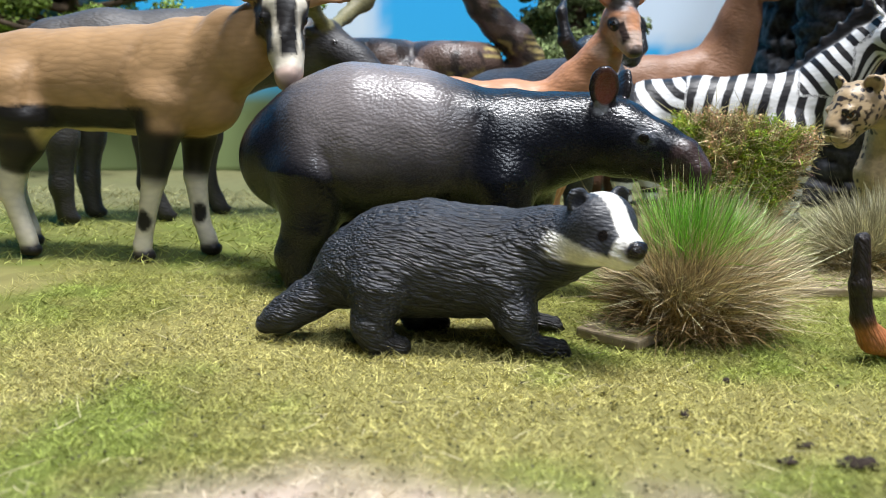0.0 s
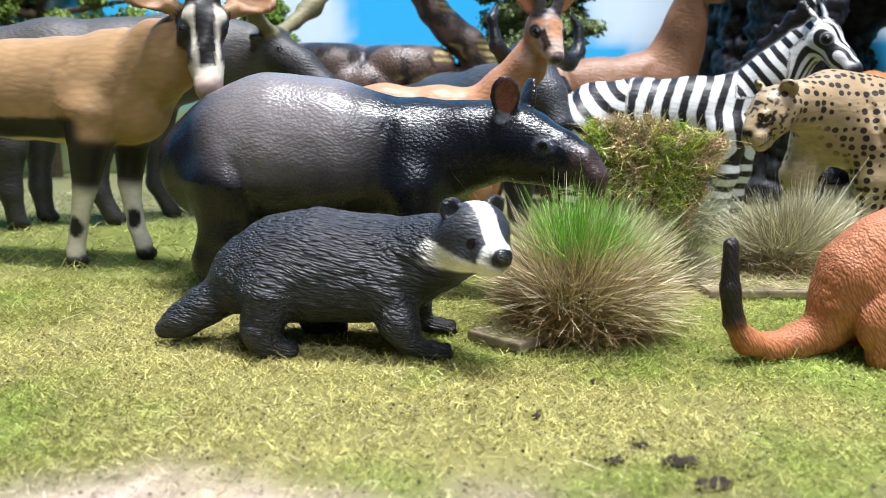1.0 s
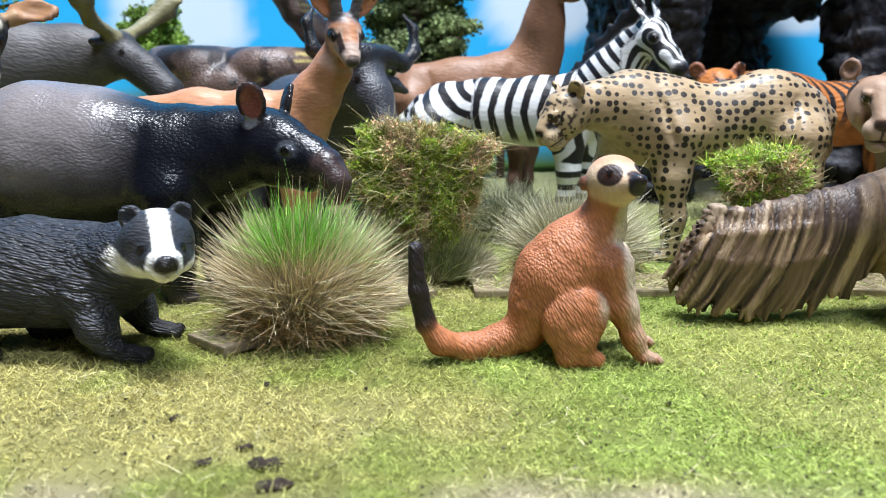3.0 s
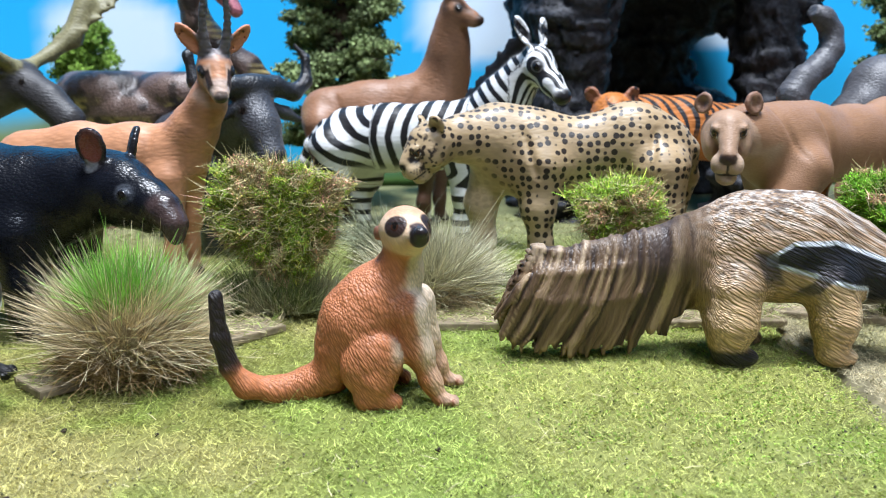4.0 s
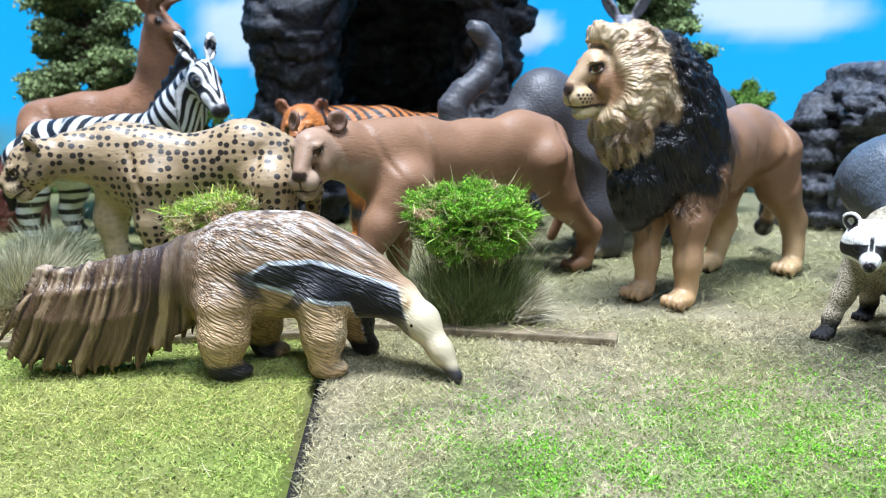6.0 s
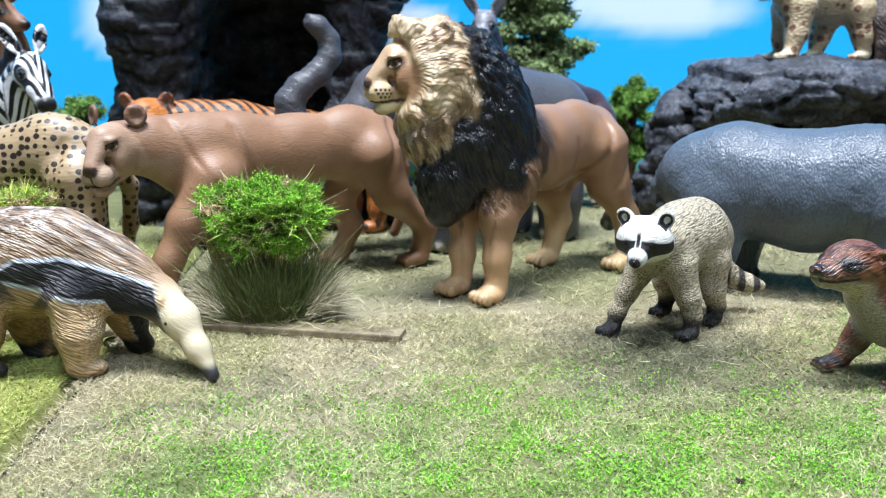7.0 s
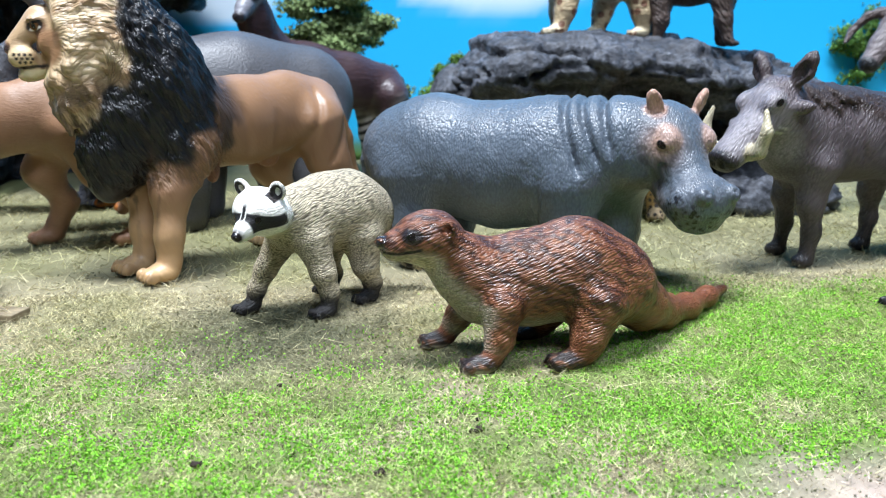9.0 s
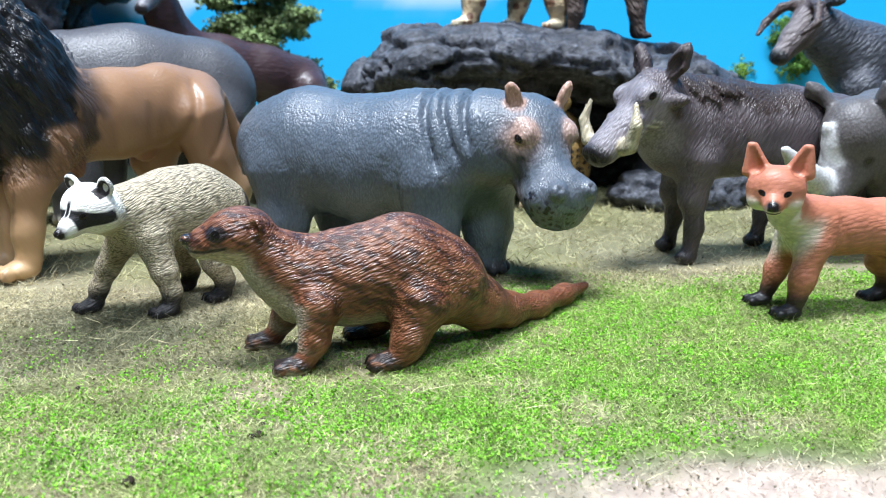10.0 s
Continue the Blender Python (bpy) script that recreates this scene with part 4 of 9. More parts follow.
def soil(x, y, size, stretch=1.0, yaw=0.0):
    c = Clay(0.35)
    size *= 0.8
    c.egg((0.05, 0.04, 0.03), (0, 0, size * 0.2), (size * stretch, size, size * 0.45), k=0.5)
    c.egg((0.05, 0.04, 0.03), (size * 0.6 * stretch, size * 0.3, size * 0.3), (size * 0.6, size * 0.5, size * 0.4), k=0.5)
    c.reliefs.append(lambda V, N: 1.5 * size * (fnoise(V / (size * 0.6) + x, 3, int(x)) - 0.5))
    c.make("soil_crumb", SOIL, (x, y), yaw, "dark dry crumb of soil on the board", "soil crumb", 0.15, False)["group"] = "soil crumbs"


for x, y, s, st, yaw in ((49, 87, 1.5, 2.2, 0), (51, 81.5, 1.4, 2.2, 10), (33, 101, 1.0, 1.2, 60), (41, 87.5, 1.0, 1.6, 20), (43, 114.5, 0.7, 1.1, 0), (59, 113, 0.45, 1.3, 0), (105, 107, 0.7, 1.1, 0),
                         (36, 89, 0.5, 1.2, 0), (30, 90, 0.5, 1, 0), (18, 88, 0.4, 1, 0), (45, 92, 0.9, 1.5, 0), (57, 77, 1.0, 1.6, 0), (343, 95.5, 0.9, 2.0, 40), (317, 93, 0.6, 1.2, 0),
                         (301, 89.5, 1.0, 1.2, 0), (327, 84, 0.9, 1.3, 0), (311, 117, 0.6, 1.2, 0), (344, 99, 0.5, 1.6, 120), (192, 107, 0.5, 1.2, 0), (333, 118, 0.5, 1.4, 0)):
    soil(x, y, s, st, yaw)


# ---- figures ----
class Aim:
    """A head's own axes: forward, left and up from an origin, turned by yaw and raised by pitch (degrees)."""

    def __init__(self, at, yaw=0.0, pitch=0.0, roll=0.0):
        self.o, self.turn = np.array(at, float), (roll, -pitch, yaw)
        self.m = np.array(Euler([radians(a) for a in self.turn]).to_matrix())

    def pt(self, f, s, u, *r):
        return (*(self.o + self.m @ np.array((f, s, u), float)), *r)

    def way(self, f, s, u):
        return tuple(self.m @ np.array((f, s, u), float))

    def co(self, P):
        q = (P - self.o) @ self.m
        return q[:, 0], q[:, 1], q[:, 2]


BLACK, WHITE, NOSE = (0.012, 0.012, 0.014), (0.74, 0.72, 0.66), (0.015, 0.012, 0.012)


def gaze(c, F, f, s, u, r, out=60.0, rim=None, white=None, iris=None, slant=0.0, wide=1.0, col=(0.010, 0.008, 0.007), rim_size=1.7):
    """Painted eyes of both sides: a rim, a light lower lid, an iris and a wet dark pupil; out is the way they look, from ahead to the side."""
    sn, cs = math.sin(radians(out)), math.cos(radians(out))
    for y in (1, -1):
        c.fine.append((F.pt(f, s * y, u), 2.6 * r * max(1.0, wide) + 0.8, 2))

        def place(V, y=y):
            a, b, d = F.co(V)
            a, b, d = a - f, b * y - s, d - u
            along, up = a * sn - b * cs, d
            return along, up - slant * along, np.abs(a * cs + b * sn) < 2.0 * r + 1.2

        def fn(V, N, coat, place=place):
            a, b, on = place(V)

            def spot(w, h, off=0.0):
                return step(1.12, 0.9, np.hypot(a / (w * r), (b - off * r) / (h * r))) * on
            if rim is not None:
                coat = blend(coat, spot(rim_size * wide, rim_size), rim)
            if white is not None:
                coat = blend(coat, spot(1.75 * wide, 1.0, 0.1), (0.03, 0.02, 0.017))
                coat = blend(coat, spot(1.35 * wide, 0.42, -0.5), white)
            if iris is not None:
                coat = blend(coat, spot(1.0, 0.9), iris)
                return blend(coat, np.maximum(spot(0.55, 0.6), spot(1.6 * wide, 0.3, 0.75)), col)
            return blend(coat, spot(wide, 1.0), col)
        c.dabs.append(fn)
        c.glaze.append(lambda V, place=place: step(1.1, 0.9, np.hypot(place(V)[0], place(V)[1]) / r) * place(V)[2])


def eyes(c, F, f, s, u, r=0.9, rim=None, col=(0.01, 0.008, 0.007), out=60.0, **more):
    if rim is not None:
        for y in (s, -s):
            c.egg(rim, F.pt(f, y * 0.97, u), (r * 1.6, r * 1.2, r * 1.3), F.turn, k=0.5)
    for y in (s, -s):
        c.egg(col, F.pt(f, y * 0.97, u), (r * 0.9, r * 0.8, r * 0.9), F.turn, k=0.3)
    gaze(c, F, f, s, u, r, out, rim, col=col, **more)


def hollow(c, at, turn, ry, rz, col, side=1):
    """Colour of the inside of an ear that lies across its own first axis."""
    R = np.array(Euler([radians(a) for a in turn]).to_matrix())

    def fn(V, N, coat):
        p = (V - np.array(at)) @ R
        return blend(coat, step(1.0, 0.85, np.hypot(p[:, 1] / ry, p[:, 2] / rz)) * (p[:, 0] > 0) * (p[:, 0] < 2.5), col)
    c.fine.append((at, max(ry, rz) + 0.6, 1))
    c.dabs.append(fn)


def ears(c, F, base, tip, wide, col, inner=None, side=(1, 0.4, 0), thick=0.8):
    for y in (1, -1):
        b, t = F.pt(base[0], base[1] * y, base[2]), F.pt(tip[0], tip[1] * y, tip[2])
        sd = np.array(F.way(-side[1], side[0] * y, side[2]))
        c.leaf(col, b, t, wide, thick, sd, inner=None)
        if inner is not None:
            n = np.array(F.way(0.9, 0.35 * y, 0.15))
            mid = (np.array(b) * 0.48 + np.array(t) * 0.52) + n * thick * 0.75
            ax = (np.array(t) - np.array(b))
            L = np.linalg.norm(ax)
            ax /= L
            s2 = sd - ax * (sd @ ax)
            s2 /= np.linalg.norm(s2)
            R = np.stack([ax, s2, np.cross(ax, s2)], 1)
            c.prims.append((mid, np.array((L * 0.40, wide * 0.66, thick * 0.8)), R, None, 1, 0.3, inner, 0.0, -1))


def muscles(c, amp, folds=()):
    """Soft muscle swellings and creases (x at z, slant, width, depth, z range) on a smooth coat."""
    def fn(V, N):
        x, y, z = V.T
        d = amp * (fnoise(V / 8, 2, 14) - 0.5)
        for fx, fz, slant, wide, deep, lo, hi in folds:
            d = d - deep * np.exp(-((x - fx - slant * (z - fz)) / wide) ** 2) * step(lo, lo + 4, z) * step(hi, hi - 4, z)
        return d
    c.reliefs.append(fn)


def paws(c, col, x, y, z, r, f=1, toes=True, way=0.0):
    """A foot with toes."""
    a = radians(way)
    dx, dy = math.cos(a), math.sin(a)
    c.egg(col, (x, y, z), (r * 1.5, r * 1.15, r * 0.85), (0, 0, way), k=1.0)
    if toes:
        for s in (-0.75, -0.25, 0.25, 0.75):
            c.egg(col, (x + dx * r * 1.3 - dy * s * r * 1.15, y + dy * r * 1.3 + dx * s * r * 1.15, z - r * 0.1), (r * 0.62, r * 0.3, r * 0.6), (0, 0, way), k=0.12)
            c.egg(tuple(q * 0.12 for q in col), (x + dx * r * 1.85 - dy * s * r * 1.15, y + dy * r * 1.85 + dx * s * r * 1.15, z - r * 0.35), (r * 0.26, r * 0.1, r * 0.26), (0, 0, way), k=0.1, wet=0.4)


# badger
def badger():
    c = Clay(0.45)
    c.flow = -14
    g = (0.032, 0.035, 0.044)
    c.shag = lambda V: 1 - 0.75 * step(9, 7, np.linalg.norm(V - np.array((20.2, -11.4, 21.3)), axis=1))
    c.chain(g, (-19, 0, 12.6, 6.6), (-13.3, 0, 13.9, 8.6), (-6.7, 0, 14.6, 9.2), (1, 0, 14, 8.7), (7, -0.5, 14.2, 7.6), w=0.95, k=3)
    c.chain(g, (6, -1, 15.6, 7.2), (12.5, -4, 17.6, 6.0), (17.5, -8, 19.6, 5.0), w=0.95, k=3)
    c.chain(g, (-23, 0, 9.6, 3.6), (-27, 0, 7, 3.1), (-31, 0, 4.4, 2.7), (-34.4, 0, 2.6, 1.7), k=2.5)
    c.chain(g, (-14.5, -5.5, 10.4, 5.2), (-15.8, -6.8, 4.6, 3.0), (-15, -7, 2.0, 2.2), k=2)
    c.chain(BLACK, (-15, -7, 2, 2.1), (-11, -7.2, 1.4, 1.7), k=1.5)
    c.chain(g, (-12, 5.5, 10, 5.0), (-9.5, 6.8, 4.6, 2.8), (-9, 7, 2, 2.2), k=2)
    c.chain(BLACK, (-9, 7, 2, 2.1), (-4.5, 7, 1.4, 1.7), k=1.5)
    c.chain(g, (5, -5, 12, 5.0), (7.2, -6.8, 6.6, 3.2), (9, -7, 3.2, 2.4), k=2)
    paws(c, BLACK, 12.5, -7.2, 1.7, 2.0)
    c.chain(g, (6, 5, 12, 4.8), (9, 6.8, 6.6, 3.0), (10.5, 7, 3.2, 2.3), k=2)
    paws(c, BLACK, 13.5, 7.2, 1.7, 1.9)
    F = Aim((19.6, -9.4, 21.7), -64, -12)
    c.egg(g, F.pt(0, 0, 0.5), (5.0, 5.8, 5.2), F.turn, k=2)
    c.chain(WHITE, F.pt(2.5, 0, -0.6, 3.9), F.pt(5.2, 0, -1.1, 3.0), F.pt(7.4, 0, -1.0, 2.4), k=2)
    c.egg(WHITE, F.pt(1.0, 3.4, -2.2), (4.2, 2.0, 2.2), F.turn, k=1.4, twin=False)
    c.egg(WHITE, F.pt(1.0, -3.4, -2.2), (4.2, 2.0, 2.2), F.turn, k=1.4)
    c.egg(NOSE, F.pt(9.4, 0, 0.2), (1.1, 1.6, 1.25), F.turn, k=0.3, wet=0.8)
    eyes(c, F, 4.7, 2.7, 0.9, 0.75)
    for s in (1, -1):
        c.egg(BLACK, F.pt(-1.8, 4.0 * s, 4.2), (0.9, 1.9, 2.1), (F.turn[0] + 15 * s, F.turn[1], F.turn[2]), k=0.5)
        c.egg((0.02, 0.02, 0.025), F.pt(-0.9, 4.1 * s, 4.3), (0.6, 1.2, 1.35), F.turn, k=0.3, sign=-1)

    def paint(V, N, coat):
        f, s, u = F.co(V)
        near = step(-3.6, -2.6, f) * step(9, 7, np.abs(s))
        band = near * step(1.5, 1.9, np.abs(s)) * step(-1.5, -0.9, u + 0.10 * f) * step(7.4, 6.6, f)
        white = near * np.maximum(step(1.75, 1.4, np.abs(s)) * step(-1, 0, u), step(-0.9, -1.5, u + 0.10 * f) * step(-5.6, -4.6, u))
        coat = blend(coat, white * step(8.9, 8.5, f), WHITE)
        coat = blend(coat, band, (0.03, 0.032, 0.038))
        coat = blend(coat, near * step(1.1, 0.8, np.hypot(f - 5.2, u - 0.9)) * (np.abs(s) > 1.8), BLACK)
        return blend(coat, step(8.6, 8.9, f) * near * step(1.9, 1.6, np.abs(s)) * step(-1.2, -0.9, u), NOSE)
    c.paints.append(paint)
    c.reliefs.append(lambda V, N: 0.42 * (vnoise(np.stack([V[:, 0] / 2.4 + V[:, 2] * 0.16, V[:, 1] / 0.7, (V[:, 2] + 0.35 * V[:, 0]) / 0.7], 1), 3) - 0.5) * step(3, 6, V[:, 2]) * (1 - step(8, 6.5, np.linalg.norm(V - F.o, axis=1))))
    c.make("badger_figure", hide("badger_hide", 0.44, (2.1, 0.40, 0.40), 0.00042, 0.85, 0.45), (5, 132), 0, "charcoal badger figure with white striped face and sculpted fur", "animal figure")


badger()


# tapir
def tapir():
    c = Clay(0.65)
    k_, g = (0.006, 0.007, 0.011), (0.23, 0.205, 0.205)
    c.chain(k_, (-33, 0, 27, 10.5), (-27, 0, 29, 14), (-17, 0, 31, 16), (-5, 0, 31, 14.6), (8, 0, 30, 12.2), (17.6, 0, 31, 10.4), w=0.88, k=4)
    c.chain(k_, (17.6, 0, 31.5, 10.2), (26.4, -1, 33.4, 8.3), (32, -2, 34, 7.8), w=0.85, k=4)
    F = Aim((36, -4, 34.0), -27, -14)
    c.egg(k_, F.pt(0, 0, 0), (8.5, 6.2, 7.2), F.turn, k=3)
    c.chain(k_, F.pt(3, 0, -0.5, 6.0), F.pt(9, 0, -0.2, 4.6), F.pt(14, 0, -0.3, 3.4), k=3, w=0.85)
    c.chain((0.07, 0.045, 0.042), F.pt(14, 0, -0.3, 3.3), F.pt(17.5, 0, -2.4, 2.5), F.pt(18.6, 0, -4.8, 1.7), k=2)
    c.chain(k_, F.pt(2, 0, -4, 4), F.pt(10, 0, -4.4, 2.4), k=2)
    eyes(c, F, 7.0, 5.3, 1.7, 0.85, (0.045, 0.05, 0.062), out=75, rim_size=2.1, wide=1.15)
    for s in (1, -1):
        for q in (0, 1, 2):
            c.chain((0.008, 0.008, 0.01), F.pt(9 + q, 5.2 * s, -0.5 - 1.2 * q, 0.35), F.pt(12.5 + q, 4.2 * s, -3.2 - q, 0.3), k=0.3, sign=-1)
        c.chain((0.008, 0.008, 0.01), F.pt(15.5, 1.8 * s, -4.4, 0.4), F.pt(8, 3.6 * s, -4.0, 0.4), k=0.3, sign=-1)
    for s in (1, -1):
        c.egg((0.02, 0.018, 0.02), F.pt(-3.6, 5.4 * s, 8.6), (1.2, 3.1, 4.4), (F.turn[0] - 8 * s, F.turn[1], F.turn[2] + 52 * s), k=0.8)
        hollow(c, F.pt(-3.5, 5.5 * s, 8.7), (F.turn[0] - 8 * s, F.turn[1], F.turn[2] + 52 * s), 2.3, 3.5, (0.20, 0.06, 0.04))
        c.egg((0.19, 0.07, 0.045), F.pt(-2.8, 6.4 * s, 9.0), (1.0, 2.2, 3.3), (F.turn[0] - 8 * s, F.turn[1], F.turn[2] + 52 * s), k=0.3, sign=-1)
    for s, d in ((-1, 0), (1, 5)):
        c.chain(k_, (-26 + d, 6.5 * s, 24, 10), (-27 + d, 7.6 * s, 14, 5.2), (-30 + d, 8 * s, 8, 3.5), (-29.4 + d, 8 * s, 2.6, 3.3), k=3)
        c.chain(k_, (13 + d, 6 * s, 24, 7.5), (14 + d, 7 * s, 13, 4.6), (13.4 + d, 7 * s, 6.5, 3.6), (14 + d, 7 * s, 2.4, 3.6), k=3)
        c.egg((0.05, 0.04, 0.035), (-27.6 + d, 8 * s, 1.2), (3.6, 3.3, 1.6), k=0.6)
        c.egg((0.05, 0.04, 0.035), (15 + d, 7 * s, 1.2), (3.6, 3.3, 1.6), k=0.6)

    def paint(V, N, coat):
        n = 5 * (fnoise(V / 7, 2, 4) - 0.5)
        m = step(-35, -22, V[:, 0] + n) * step(9, -2, V[:, 0] + n + 0.15 * (V[:, 2] - 30)) * step(22, 36, V[:, 2] + n - 0.4 * np.maximum(-V[:, 0] - 16, 0) + 2)
        coat = blend(coat, m * 0.95, g)
        f, s, u = F.co(V)
        return blend(coat, step(1.7, 1.2, np.hypot(f + 3.2, u - 4.8)) * (np.abs(s) > 3) * 0.6, (0.35, 0.36, 0.38))
    c.paints.append(paint)
    c.reliefs.append(lambda V, N: 0.14 * (fnoise(V / 1.6, 2, 8) - 0.5))
    muscles(c, 0.9, ((6, 30, 0.35, 2.2, 0.6, 16, 40), (-20, 22, -0.3, 1.4, 0.8, 10, 32)))
    c.make("tapir_figure", hide("tapir_hide", 0.27, (0.9, 0.6, 0.6), 0.00009, 0.14, 0.40), (0, 172), -4, "glossy black tapir figure with a grey saddle", "animal figure")


tapir()


# oryx
def oryx():
    c = Clay(0.8)
    tan, k_, w_ = (0.42, 0.255, 0.125), (0.015, 0.013, 0.013), (0.70, 0.64, 0.52)
    c.chain(tan, (-24, 0, 44, 9.6), (-14, 0, 43.5, 10.6), (-2, 0, 43.2, 11.4), (11, 0, 43.2, 12), (22, 0, 43.5, 12.4), w=0.78, k=4)
    c.chain(tan, (24, 0, 42, 12.0), (29, 0, 39, 8.4), w=0.72, k=4)
    c.chain(tan, (26, 0, 46.5, 11.4), (38, -2.5, 51, 8.4), (46.5, -5, 55.6, 6.2), w=0.75, k=4)
    F = Aim((50.5, -7.2, 58.5), -62, -66)
    c.egg(w_, F.pt(-1, 0, 0), (6, 5.0, 5.2), F.turn, k=2)
    c.chain(w_, F.pt(0, 0, 0.4, 4.8), F.pt(7.5, 0, 0.2, 3.8), F.pt(13.5, 0, 0.2, 3.2), k=2, w=0.95)
    c.egg((0.62, 0.45, 0.38), F.pt(15.6, 0, 0.2), (2.6, 3.3, 3.2), F.turn, k=1.2)
    eyes(c, F, 2.6, 4.5, 2.0, 0.9, k_)
    for s in (1, -1):
        c.chain(k_, F.pt(-4, 2.6 * s, 3.0, 1.6), F.pt(-16, 4.0 * s, 8, 1.3), F.pt(-40, 7 * s, 18, 0.7), k=0.6, wet=0.3)
        c.chain(tan, F.pt(-3.0, 4.2 * s, 0, 1.6), F.pt(-4.6, 7 * s, -0.4, 1.8), k=1.0)
        c.egg((0.33, 0.17, 0.08), F.pt(-6.0, 11 * s, -0.2), (3.2, 6.2, 1.3), (F.turn[0], F.turn[1], F.turn[2] - 16 * s), k=0.8)
        c.egg((0.50, 0.28, 0.20), F.pt(-5.8, 11.4 * s, 1.0), (2.2, 4.8, 0.8), (F.turn[0], F.turn[1], F.turn[2] - 16 * s), k=0.3, sign=-1)
    c.chain(tan, (20.5, -6, 38, 6.6), (20, -6.4, 34, 5.4), k=3)
    c.chain(k_, (19.8, -6.5, 31, 4.9), (17.8, -6.4, 20.6, 3.0), k=1.5)
    c.chain(w_, (17.6, -6.4, 19.6, 2.8), (15, -6.4, 9, 2.0), (14, -6.4, 4, 2.3), k=1)
    c.egg(k_, (14.4, -6.4, 1.6), (2.9, 2.4, 1.8), k=0.6, wet=0.3)
    c.chain(tan, (24, 5, 38, 6.4), (23.8, 6, 33, 4.8), k=3)
    c.chain(k_, (23.8, 6, 30, 4.4), (22.6, 6, 20.6, 3.0), k=1.5)
    c.chain(w_, (22.5, 6, 19.6, 2.8), (23.6, 6, 9, 2.0), (25.3, 6, 4, 2.3), k=1)
    c.egg(k_, (26, 6, 1.6), (2.9, 2.4, 1.8), k=0.6, wet=0.3)
    for s, d in ((-1, 0), (1, -8)):
        c.chain(tan, (-16 + d, 5 * s, 40, 9), (-15 + d, 6 * s, 36, 8), k=3)
        c.chain(k_, (-14.8 + d, 6 * s, 33.5, 7.4), (-16 + d, 6.3 * s, 28, 5.2), (-17.5 + d, 6.4 * s, 23, 3.4), k=2)
        c.chain(w_, (-18.6 + d, 6.4 * s, 20, 3.0), (-19.6 + d, 6.4 * s, 15.6, 2.5), (-16.6 + d, 6.4 * s, 6, 2.1), (-16 + d, 6.4 * s, 4, 2.4), k=1)
        c.egg(k_, (-15.4 + d, 6.4 * s, 1.6), (2.9, 2.4, 1.8), k=0.6, wet=0.3)
    c.chain(k_, (-31, 0, 46, 2), (-35, 0, 36, 1.6), (-35.5, 0, 22, 2.6), (-35, 0, 14, 1.4), k=1.5)

    def paint(V, N, coat):
        x, y, z = V.T
        n = 2.5 * (fnoise(V / 5, 2, 2) - 0.5)
        belly = step(37.4, 36.6, z + n * 0.4) * step(29.6, 31.0, z + n * 0.4) * step(-26, -22, x) * step(22, 18, x)
        coat = blend(coat, belly, k_)
        coat = blend(coat, step(32.0, 31.4, z + n * 0.3) * step(-11, -9, x) * step(15.5, 14, x) * (z > 26), (0.60, 0.47, 0.24))
        f, s, u = F.co(V)
        on = step(-8, -6, f) * step(11, 9, np.linalg.norm(V - F.o, axis=1) - 6) * (np.abs(s) < 6)
        blaze = on * step(2.5, 2.0, np.abs(s) + 0.03 * f) * step(12.2, 11.4, f) * step(-0.5, 0.5, u)
        side = on * step(3.0, 3.6, np.abs(s) + 0.05 * f) * step(-3.2, -2.2, u - 0.1 * f) * step(3.4, 2.4, u) * step(11, 10, f) * step(-3.4, -2.4, f)
        coat = blend(coat, np.maximum(blaze, side * 0.95), k_)
        spot = step(2.0, 1.4, np.hypot((x - 15.6), (z - 10.5) / 1.6)) * (y < -7.2) + step(2.0, 1.4, np.hypot(x - 24, (z - 11) / 1.6)) * (y < 5)
        return blend(coat, spot, k_)
    c.paints.append(paint)

    def muscle(V, N):
        x, y, z = V.T
        fold = np.exp(-((x - 12 - 0.35 * (z - 40)) / 1.3) ** 2) * step(34, 38, z) * step(54, 48, z)
        flank = np.exp(-((x + 9.5 - 0.12 * (z - 40)) / 1.2) ** 2) * step(34, 37, z) * step(50, 44, z)
        neck = np.sin((x - 0.55 * z) * 0.9) * step(25, 29, x) * step(38, 42, z)
        return -0.9 * fold - 0.8 * flank + 0.35 * neck + 0.5 * (fnoise(V / 9, 2, 4) - 0.5)
    c.reliefs.append(muscle)
    c.make("oryx_figure", hide("oryx_hide", 0.5, (4.0, 1.4, 1.4), 0.00008, 0.12, 0.35), (-85, 200), -8, "tan oryx figure with black and white face and legs", "animal figure")


oryx()


